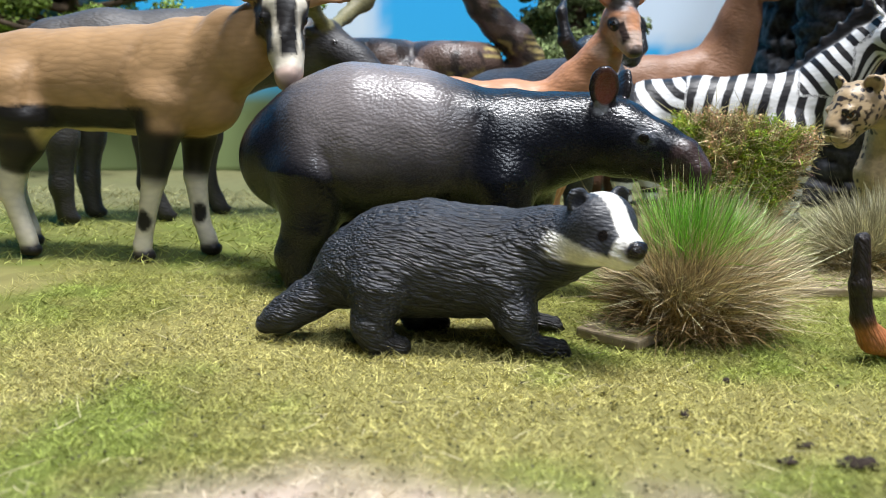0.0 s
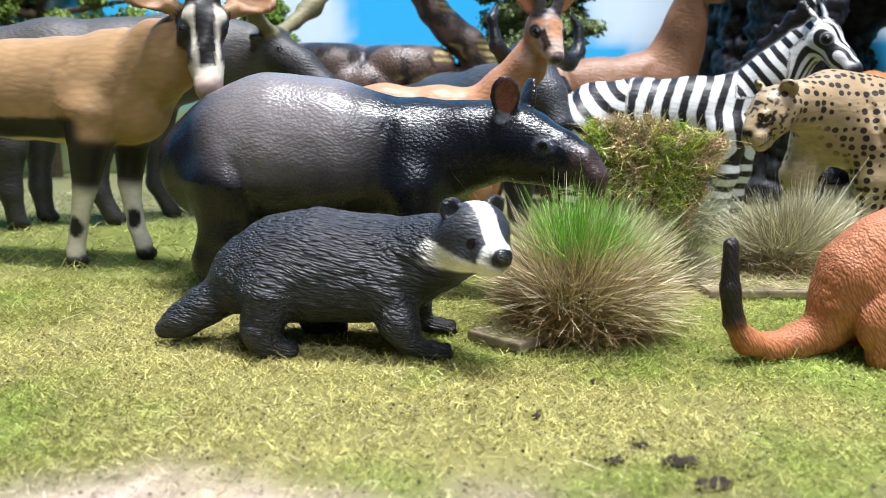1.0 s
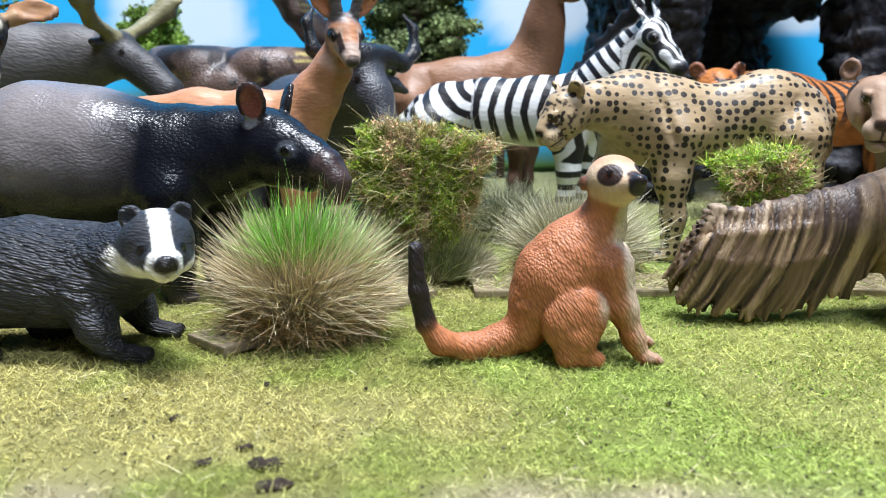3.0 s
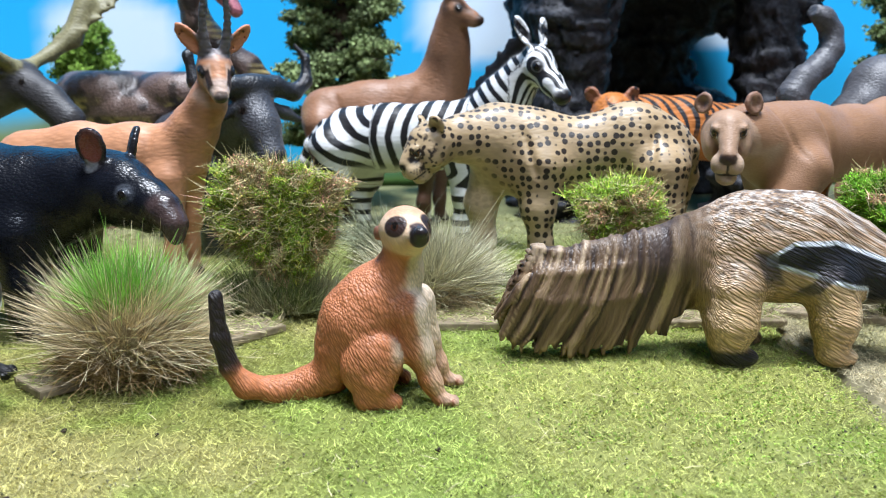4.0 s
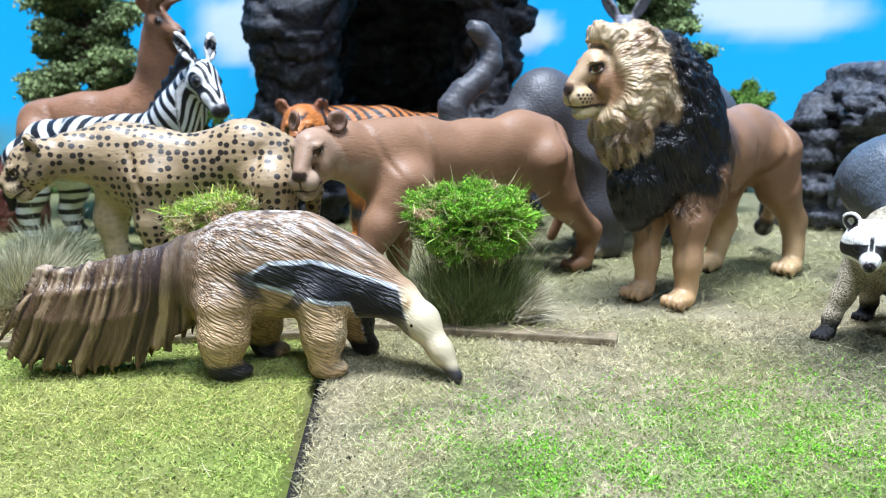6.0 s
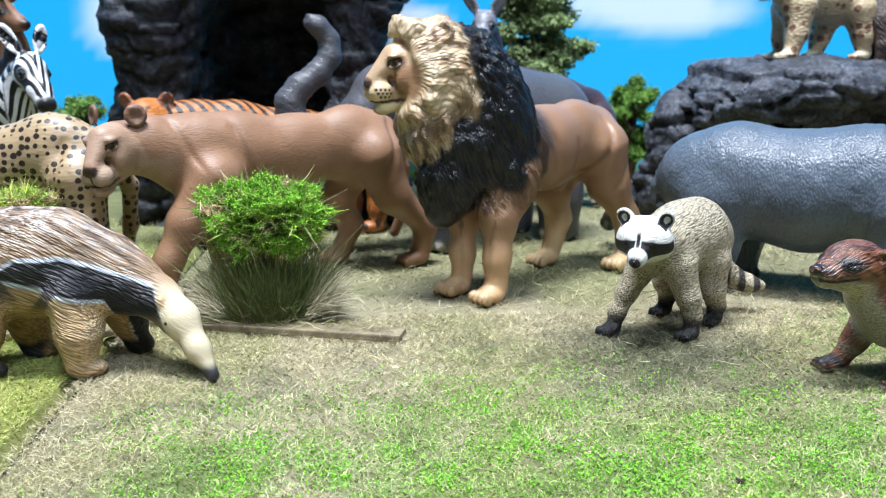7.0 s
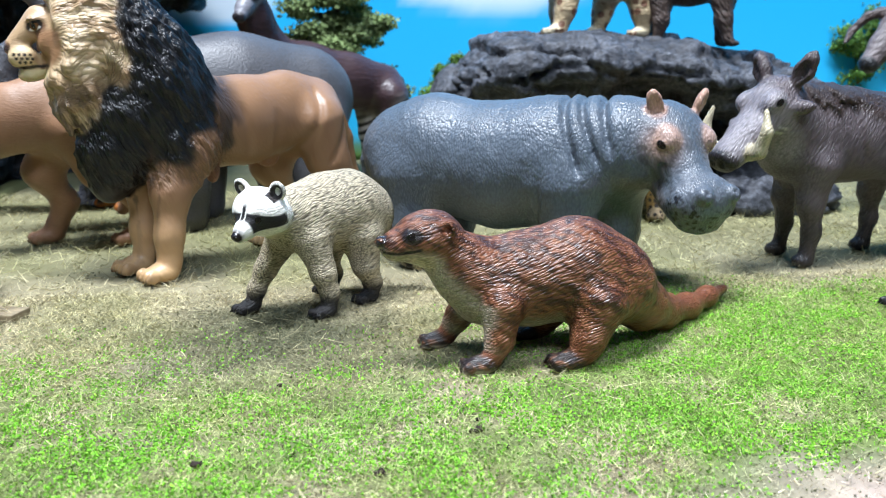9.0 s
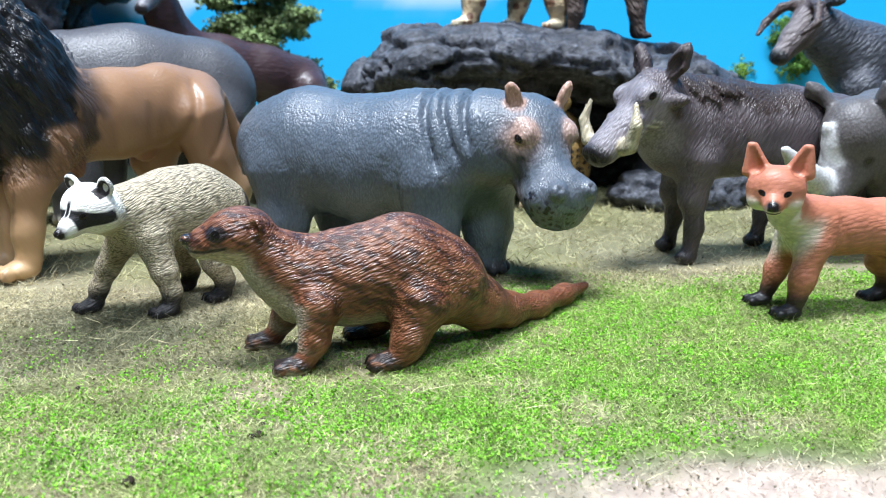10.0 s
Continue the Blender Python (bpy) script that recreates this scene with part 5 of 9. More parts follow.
# moose
def moose():
    c = Clay(1.2)
    c.flow = -15
    g, d = (0.075, 0.070, 0.068), (0.03, 0.028, 0.03)
    c.chain(g, (-22, 0, 50, 12), (-8, 0, 51, 13), (10, 0, 51, 13.5), (26, 0, 53, 14), w=0.75, k=5)
    c.chain(g, (26, 0, 53, 13), (44, -2, 55, 10.5), (54, -4, 56, 8.5), w=0.75, k=5)
    F = Aim((58, -6, 57), -35, -30)
    c.chain(d, F.pt(0, 0, 0, 7), F.pt(12, 0, 0, 5.4), F.pt(22, 0, -2, 5.6), k=3, w=0.8)
    eyes(c, F, 4, 4.5, 2.5, 0.9)
    horn = (0.22, 0.20, 0.10)
    for s in (1, -1):
        c.chain(horn, F.pt(-2, 3 * s, 5, 2.2), F.pt(-4, 14 * s, 9, 2.2), F.pt(-4, 22 * s, 16, 3.4), F.pt(-8, 28 * s, 28, 4.0), w=1, k=2.5)
        for i in range(5):
            c.chain(horn, F.pt(-6, (18 + 3.5 * i) * s, 14 + 4 * i, 1.6), F.pt(0, (24 + 4.5 * i) * s, 22 + 5 * i, 0.8), k=1.5)
        c.egg(g, F.pt(-3, 8 * s, 2), (2, 5, 1.4), F.turn, k=1)
    for x, s in ((-23, -1), (-16, 1), (2, -1), (20, 1)):
        fwd = 3 if x in (2, 20) else 0
        c.chain(g, (x, 5 * s, 44, 9), (x, 6 * s, 26, 4.6), (x - 1, 6 * s, 12, 3), (x + fwd, 6 * s, 3, 3), k=3)
        c.egg(BLACK, (x + fwd + 1, 6 * s, 1.6), (3.4, 2.8, 1.9), k=0.6)

    c.paints.append(lambda V, N, coat: blend(coat, step(34, 22, V[:, 2]) * 0.75, (0.02, 0.019, 0.02)))
    c.make("moose_figure", hide("moose_hide", 0.5, (2.4, 0.6, 0.6), 0.00014, 0.25), (-95, 258), 20, "dark grey moose figure with broad olive antlers", "animal figure")


moose()


# gazelle
def gazelle():
    c = Clay(0.7)
    o, k_ = (0.53, 0.25, 0.13), (0.02, 0.017, 0.017)
    c.chain(o, (-38, 0, 35, 8.6), (-22, 0, 36.4, 8.6), (-7, 0, 36, 8.8), (5, 0, 36, 8.8), w=0.72, k=4)
    c.chain(o, (6, 0, 38, 8.2), (11, -2, 44, 6.4), (16, -5, 51, 4.8), (19, -8, 58, 3.9), w=0.85, k=3)
    F = Aim((20, -9.6, 60.6), -66, -46)
    c.egg(o, F.pt(0, 0, 0), (5.4, 4.9, 4.7), F.turn, k=1.8)
    c.chain(o, F.pt(1, 0, -0.2, 4.2), F.pt(5.5, 0, -0.6, 3.1), F.pt(9.0, 0, -0.9, 2.4), k=1.5)
    c.egg(k_, F.pt(10.8, 0, -0.5), (0.9, 1.7, 1.2), F.turn, k=0.4, wet=0.4)
    eyes(c, F, 2.6, 4.1, 1.0, 0.9, k_, wide=1.2)
    c.fine.append((F.pt(4, 0, 0), 7.0, 1))
    for s in (1, -1):
        for i in range(15):
            t = i / 14
            q = F.pt(-1.8 - 8.0 * t, (2.2 + 1.3 * math.sin(2.6 * t) - 0.5 * t) * s, 3.4 + 14.0 * t, 1.75 - 1.0 * t)
            p = F.pt(-2.2 - 8.0 * t, (2.2 + 1.3 * math.sin(2.6 * t) - 0.5 * t) * s, 4.1 + 14.0 * t, 1.35 - 0.85 * t)
            c.egg((0.20, 0.18, 0.18), q[:3], (q[3] * 1.15, q[3] * 1.15, 0.45), (F.turn[0], F.turn[1] - 32, F.turn[2]), k=0.2)
            c.chain((0.055, 0.05, 0.05), q[:3] + (p[3] * 1.15,), p, k=0.15)
    ears(c, F, (-2.4, 3.0, 2.6), (-7.6, 9.4, 8.0), 2.5, (0.52, 0.21, 0.10), (0.60, 0.27, 0.15), thick=1.0)
    for x, s in ((3, -1), (6, 1)):
        c.chain(o, (x, 4 * s, 30, 5.6), (x + 1, 4.6 * s, 18, 2.8), (x, 4.6 * s, 9, 2.0), (x + 0.5, 4.6 * s, 2.6, 1.9), k=3)
        c.egg(k_, (x + 1.2, 4.6 * s, 1.3), (2.0, 1.7, 1.5), k=0.5)
    for x, s in ((-37, -1), (-33, 1)):
        c.chain(o, (x, 4 * s, 31, 7), (x + 1, 4.6 * s, 20, 3.2), (x - 3, 4.6 * s, 13, 2.2), (x - 1.5, 4.6 * s, 3, 2.0), k=3)
        c.egg(k_, (x - 0.8, 4.6 * s, 1.3), (2.0, 1.7, 1.5), k=0.5)

    def paint(V, N, coat):
        f, s, u = F.co(V)
        near = step(12, 9, np.linalg.norm(V - F.o, axis=1))
        coat = blend(coat, near * step(1.5, 3.0, f) * step(1.6, 2.2, np.abs(s)) * 0.8, (0.62, 0.42, 0.32))
        coat = blend(coat, near * step(5.6, 7.4, f) * 0.8, (0.66, 0.52, 0.44))
        coat = blend(coat, near * step(0.75, 0.4, np.abs(np.abs(s) - 3.6 + 0.16 * f)) * step(3.0, 3.8, f) * step(8.6, 7.6, f) * step(-1.2, -0.4, u), (0.05, 0.03, 0.025))
        coat = blend(coat, near * step(9.6, 10.1, f) * step(-1.4, -0.8, u) * step(1.8, 1.4, np.abs(s)), k_)
        return blend(coat, step(31, 28, V[:, 2]) * step(-32, -26, V[:, 0]) * step(2, -4, V[:, 0]) * (V[:, 2] > 24), (0.6, 0.45, 0.33))
    c.paints.append(paint)
    muscles(c, 0.6, ((-2, 36, 0.3, 1.1, 0.6, 30, 44),))
    c.make("gazelle_figure", hide("gazelle_hide", 0.45, (3.0, 1.0, 1.0), 0.0001, 0.14), (25, 222), 0, "orange-brown gazelle figure with dark ringed horns", "animal figure")


gazelle()


# buffalo
def buffalo():
    c = Clay(1.1)
    g = (0.055, 0.057, 0.068)
    c.chain(g, (-62, 0, 34, 12), (-40, 0, 35, 14), (-18, 0, 37, 15), w=0.85, k=5)
    c.chain(g, (-16, 0, 40, 12), (0, 0, 46, 9), w=0.85, k=4)
    F = Aim((4, 0, 50), 8, -58)
    c.chain(g, F.pt(-2, 0, 0, 6.8), F.pt(8, 0, 0.5, 5.6), F.pt(17, 0, 0, 4.6), k=3)
    c.egg(BLACK, F.pt(19.5, 0, 0), (2.4, 4.6, 4.0), F.turn, k=1.5, wet=0.4)
    eyes(c, F, 3.5, 5.6, 2.5, 0.9)
    for s in (1, -1):
        c.chain((0.02, 0.02, 0.023), F.pt(-4, 1.5 * s, 4.5, 3.6), F.pt(-4, 8 * s, 4.0, 3.2), F.pt(-2, 15 * s, 3.0, 2.6), F.pt(-5, 20 * s, 5.0, 2.0), F.pt(-12, 21 * s, 8.0, 1.4), F.pt(-16, 18 * s, 9, 0.8), k=1.5, wet=0.3)
        c.chain(g, F.pt(1, 6 * s, 0, 1.8), F.pt(3, 12 * s, -1, 2.2), F.pt(5, 17 * s, -2, 1.2), k=1.2)
    for x, s in ((-14, -1), (-10, 1), (-58, -1), (-54, 1)):
        c.chain(g, (x, 7 * s, 28, 8), (x, 8 * s, 14, 4.6), (x, 8 * s, 3, 3.6), k=3)
    c.make("buffalo_figure", hide("buffalo_hide", 0.4, (2.0, 0.6, 0.6), 0.00018, 0.3, 0.5), (44, 249), -52, "black buffalo figure with wide curled horns", "animal figure")


buffalo()


# snake
def snake():
    c = Clay(1.1)
    g = (0.135, 0.088, 0.072)

    def loop(cx, cy, z, rx, ry, r, a0, a1, n=18):
        return [(cx + rx * math.cos(radians(a0 + (a1 - a0) * i / n)), cy + ry * math.sin(radians(a0 + (a1 - a0) * i / n)), z, r) for i in range(n + 1)]

    c.chain(g, *loop(-20, 4, 46, 23, 16, 8.6, 0, 360), k=1.5)
    c.chain(g, *loop(-32, 0, 53, 12, 12, 8.0, 20, 380), k=1.5)
    c.chain(g, *loop(-2, 0, 53, 12, 12, 7.6, -200, 160), k=1.5)
    neck = [(12, 6, 48, 7), (24, 4, 48, 6.8), (27.5, 1, 55, 6.4), (23, -1, 62, 6.2), (15, -2, 68, 5.9), (9, -3, 74.5, 5.6), (5.2, -4, 81, 5.3), (4.4, -5, 88, 5.1), (6.5, -6, 95, 5.2), (11.5, -8, 100, 5.4)]
    c.chain(g, *neck, k=2)
    c.chain(g, (12, -8, 101, 5.2), (20, -11, 105, 5.0), (28, -13, 107, 3.4), k=2, w=1.2)
    c.chain((0.55, 0.20, 0.24), (13, -8, 96, 4.0), (18, -10, 90, 3.7), (22.5, -11, 83.5, 2.8), k=2, w=1.2)
    c.chain((0.40, 0.10, 0.14), (15.5, -11, 99, 2.0), (21, -14, 92, 1.8), k=0.6, sign=-1)

    def paint(V, N, coat):
        n = fnoise(V / 6, 2, 14)
        coat = blend(coat, step(0.53, 0.6, n) * 0.85, (0.022, 0.016, 0.014))
        low = step(-0.1, -0.5, N[:, 2]) * (V[:, 2] < 62) * step(0.5, 0.56, vnoise(V / 2.2, 9))
        coat = blend(coat, low * 0.8, (0.5, 0.38, 0.14))
        rib = (V[:, 0] > 10) * step(66, 60, V[:, 2] - 30 * (V[:, 0] < 17)) * step(0.2, 0.6, N[:, 0]) * (V[:, 2] > 54)
        coat = blend(coat, rib * step(-0.2, 0.2, np.sin(V[:, 2] * 2.4)) * 0.9, (0.5, 0.40, 0.16))
        return coat
    c.paints.append(paint)
    c.make("snake_figure", hide("snake_hide", 0.34, (1.0, 1.0, 0.7), 0.00018, 0.3, 0.5), (5, 320), 0, "brown patterned snake figure coiled on rock with open pink mouth", "animal figure", 0, False)


snake()


# red deer
def deer():
    c = Clay(1.0)
    c.flow = -8
    o, k_ = (0.29, 0.145, 0.08), (0.04, 0.022, 0.016)
    c.chain(o, (-34, 0, 44, 10.8), (-17, 0, 45.5, 11), (-1, 0, 47.5, 11), (8, 0, 49.5, 11.4), w=0.75, k=4)
    c.chain(o, (9.5, 0, 51.5, 10.8), (12.6, -1.5, 61, 8.8), (14, -5, 70, 7.2), (14.6, -7.6, 78, 6.0), w=0.8, k=4)
    F = Aim((15.6, -9.6, 83), -24, -20)
    c.egg(o, F.pt(0, 0, 0), (5.6, 4.6, 4.8), F.turn, k=2)
    c.chain(o, F.pt(2, 0, -0.4, 3.8), F.pt(7.5, 0, -0.8, 2.8), F.pt(10, 0, -1.0, 2.3), k=2)
    c.egg(k_, F.pt(11.4, 0, -0.4), (1.4, 2.0, 1.8), F.turn, k=0.6, wet=0.4)
    eyes(c, F, 3, 3.7, 1.3, 0.9)
    for s in (1, -1):
        c.chain((0.17, 0.09, 0.05), F.pt(-1, 2 * s, 4, 1.9), F.pt(-1, 3.6 * s, 10, 1.9), F.pt(-2, 6 * s, 17, 1.6), k=0.8)
        c.chain((0.17, 0.09, 0.05), F.pt(-1.2, 2.4 * s, 6, 1.3), F.pt(5, 4 * s, 11, 0.9), k=0.8)
        c.egg(o, F.pt(-3.5, 6.6 * s, 6.0), (1.3, 5.0, 2.6), (F.turn[0] + 42 * s, F.turn[1], F.turn[2]), k=1)
        c.egg((0.30, 0.16, 0.10), F.pt(-2.4, 6.9 * s, 6.3), (0.8, 3.6, 1.6), (F.turn[0] + 42 * s, F.turn[1], F.turn[2]), k=0.3, sign=-1)
    for x, s in ((4, -1), (10, 1), (-36, -1), (-28, 1)):
        c.chain(o, (x, 5 * s, 40, 7.5), (x + 0.5, 6 * s, 22, 3.4), (x - 0.5, 6 * s, 10, 2.4), (x, 6 * s, 3, 2.4), k=3)
        c.egg(k_, (x + 1, 6 * s, 1.6), (2.8, 2.2, 1.8), k=0.6)

    def paint(V, N, coat):
        n = 3 * (fnoise(V / 6, 2, 5) - 0.5)
        coat = blend(coat, step(33, 24, V[:, 2] + n) * 0.75, k_)
        return blend(coat, step(-40, -44, V[:, 0] + n) * 0.5, (0.42, 0.26, 0.14))
    c.paints.append(paint)
    muscles(c, 0.9, ((-2, 46, 0.3, 1.3, 0.9, 38, 56), (-28, 44, -0.25, 1.3, 0.8, 36, 54)))
    c.make("deer_figure", hide("deer_hide", 0.45, (2.6, 0.6, 0.6), 0.00012, 0.16), (95, 313), 0, "red-brown deer figure with short antlers", "animal figure")


deer()


# zebra
def zebra():
    c = Clay(0.75)
    w_, k_ = (0.74, 0.74, 0.74), (0.015, 0.014, 0.016)
    c.chain(w_, (-18, 0, 36, 12), (-3, 0, 37, 11.4), (14, 0, 38, 11), (26, 0, 39.5, 11), w=0.8, k=4)
    c.chain(w_, (31, 0, 41, 10.0), (39.5, -2, 50, 8.2), (47, -4, 59, 6.6), w=0.75, k=4)
    F = Aim((52, -6.0, 62.5), -30, -42)
    c.egg(w_, F.pt(0, 0, 0), (6.4, 4.8, 5.6), F.turn, k=2)
    c.chain(w_, F.pt(2, 0, -0.4, 4.6), F.pt(9, 0, -0.6, 3.5), F.pt(13.5, 0, -0.6, 3.0), k=2)
    c.egg(k_, F.pt(15.4, 0, -0.6), (2.4, 3.0, 2.8), F.turn, k=1, wet=0.3)
    eyes(c, F, 3.5, 4.1, 1.6, 0.9, k_)
    ears(c, F, (-4.2, 3.2, 3.6), (-12.5, 6.4, 8.0), 2.5, w_, k_, thick=1.1)
    for i in range(15):
        t = i / 14
        x, z, y = 28 + 19 * t, 49.5 + 20.5 * t, -4.8 * t
        c.egg(k_, (x, y, z), (2.0, 1.2, 3.8 + 0.8 * math.sin(i * 2.3)), (0, -35, 0), k=0.5)
    for x, s in ((26, -1), (30, 1)):
        c.chain(w_, (x, 5 * s, 32, 7.4), (x + 1, 6 * s, 18, 3.6), (x, 6 * s, 9, 2.6), (x + 0.5, 6 * s, 3, 2.7), k=3)
        c.egg(k_, (x + 1.4, 6 * s, 1.6), (3.0, 2.5, 1.9), k=0.6)
    for x, s in ((-23, -1), (-15, 1)):
        c.chain(w_, (x, 5.5 * s, 33, 9), (x + 0.5, 6 * s, 22, 5), (x - 3, 6 * s, 14, 3.4), (x - 1.5, 6 * s, 3, 2.8), k=3)
        c.egg(k_, (x - 0.6, 6 * s, 1.6), (3.0, 2.5, 1.9), k=0.6)
    c.chain(w_, (-29, 0, 41, 2.4), (-35, 0, 34, 2.4), (-38, 0, 27, 2.2), k=1.5)
    c.chain(k_, (-38, 0, 27, 2.5), (-39, 0, 20, 2.6), (-39, 0, 14, 1.2), k=1.2)

    def stripe(V):
        x, y, z = V.T
        body = (x + 0.42 * (z - 36) * step(-2, -16, x) - 0.2 * np.abs(z - 38)) * 1.1
        rump = np.hypot(x + 2, (z - 52) * 1.15) * 1.05
        ph = np.where(x < -6, rump, body)
        ph = ph * step(20, 27, z) + (z * 1.45) * (1 - step(20, 27, z))
        neck = (x * 0.75 + z * 0.65) * 1.6
        ph = np.where((x > 28) & (z > 43), neck, ph)
        f, s, u = F.co(V)
        return np.where((f > -2) & (x > 43), (f * 0.35 + np.abs(s) * 1.5 + u * 0.35) * 2.4, ph)
    c.stripe = stripe

    def paint(V, N, coat):
        dark = coat[:, :3].mean(1) < 0.3
        coat[:, 3] = np.where(dark, 0, step(-0.92, -0.6, N[:, 2]))
        return coat
    c.paints.append(paint)
    c.make("zebra_figure", hide("zebra_hide", 0.42, (3.0, 1.2, 1.2), 0.0001, 0.1, pattern="stripes"), (90, 280), -20, "black and white striped zebra figure with dark mane", "animal figure")


zebra()


def feline(c, F, S, o, b, long=1.0, nose=(0.04, 0.025, 0.022), ear=(0.24, 0.12, 0.07), inner=(0.08, 0.045, 0.035), ear_at=(-2.5, 5.4, 5.8), ear_r=2.9, eye=1.0, whisker=0.7, lift=0.0):
    """A cat's head of scale S on the axes F: flat bridge, square muzzle, chin, brows and cupped ears."""
    c.egg(o, F.pt(0, 0, 0.3 * S), (7.2 * S, 6.2 * S, 6.6 * S), F.turn, k=2.5)
    c.chain(o, F.pt((2.5 + lift) * S, 0, (3.0 + 0.8 * lift) * S, 3.7 * S), F.pt(11.2 * S * long, 0, 0.1 * S, 2.3 * S), k=1.6)
    c.egg(b, F.pt(10.2 * S * long, 1.6 * S, -2.5 * S), (3.4 * S, 2.5 * S, 2.9 * S), F.turn, k=1.0)
    c.egg(b, F.pt(10.2 * S * long, -1.6 * S, -2.5 * S), (3.4 * S, 2.5 * S, 2.9 * S), F.turn, k=1.0)
    c.egg(b, F.pt(9.4 * S * long, 0, -5.6 * S), (2.6 * S, 2.5 * S, 1.7 * S), F.turn, k=0.7)
    c.chain(o, F.pt(1 * S, 0, -3.6 * S, 3.6 * S), F.pt(8 * S * long, 0, -4.6 * S, 2.3 * S), k=1.5)
    for s in (1, -1):
        c.egg(o, F.pt(3 * S, 4.0 * s * S, -1.4 * S), (3.6 * S, 2.0 * S, 3.4 * S), F.turn, k=1.5)
        c.egg((0.05, 0.03, 0.025), F.pt(6.4 * S * long ** 0.5, 3.1 * s * S, (1.6 + lift) * S), (1.3 * S * eye, 0.9 * S, 0.85 * S * eye), (F.turn[0], F.turn[1] - 12, F.turn[2] + 24 * s), k=0.5)
        c.egg(o, F.pt(6.2 * S * long ** 0.5, 3.0 * s * S, (3.15 + lift) * S), (1.9 * S, 1.3 * S, 0.85 * S), (F.turn[0] - 12 * s, F.turn[1], F.turn[2]), k=0.6)
        c.egg(ear, F.pt(ear_at[0] * S, ear_at[1] * s * S, ear_at[2] * S), (1.2 * S, ear_r * 0.92 * S, ear_r * S), (F.turn[0] - 30 * s, F.turn[1], F.turn[2] + 25 * s), k=0.7)
        c.egg(inner, F.pt((ear_at[0] + 1.1) * S, (ear_at[1] + 0.3) * s * S, (ear_at[2] + 0.2) * S), (0.9 * S, ear_r * 0.6 * S, ear_r * 0.66 * S), (F.turn[0] - 30 * s, F.turn[1], F.turn[2] + 25 * s), k=0.3, sign=-1)
        c.chain((0.05, 0.03, 0.025), F.pt(12.6 * S * long, 0.8 * s * S, -4.1 * S, 0.4 * S), F.pt(11 * S * long, 2.8 * s * S, -4.5 * S, 0.4 * S), F.pt(8 * S * long, 3.8 * s * S, -4.0 * S, 0.35 * S), k=0.25, sign=-1)
    c.egg(nose, F.pt(12.9 * S * long, 0, -0.1 * S), (0.9 * S, 1.7 * S, 1.0 * S), F.turn, k=0.35, wet=0.6)
    gaze(c, F, 6.9 * S * long ** 0.5, 3.3 * S, (1.6 + lift) * S, 0.92 * S * eye, 48, None, (0.66, 0.62, 0.56), (0.16, 0.075, 0.03), -0.18)
    c.fine.append((F.pt(11.5 * S * long, 0, -2.5 * S), 6.0 * S, 1))

    def muzzle(V, N, coat):
        f, s, u = F.co(V)
        f, s, u = f / S, np.abs(s) / S, u / S
        on = (f > 6) & (f < 17 * long)
        line = step(0.38, 0.2, np.abs(u + 4.25 - 0.10 * np.maximum(s - 1, 0))) * step(7.6 * long, 8.4 * long, f) * (s < 5)
        split = step(0.32, 0.16, s) * step(11.5 * long, 12.2 * long, f) * (u > -4.3) * (u < -0.6)
        snout = step(12.0 * long, 12.4 * long, f) * step(0.15, -0.05, s - 1.7 * np.clip((u + 1.5) / 2.0, 0, 1)) * step(1.2, 0.9, u)
        coat = blend(coat, np.maximum(line, split) * on, (0.03, 0.02, 0.018))
        coat = blend(coat, snout * on, nose)
        for row, (f0, n) in enumerate(((12.4, 4), (11.9, 4), (11.2, 4))):
            for i in range(n):
                d = np.hypot(f - (f0 - 1.0 * i) * long, u + 1.5 + 0.75 * row + 0.12 * i)
                coat = blend(coat, step(0.36, 0.2, d) * on * (s > 0.5) * whisker, (0.03, 0.02, 0.016))
        return coat
    c.dabs.append(muzzle)


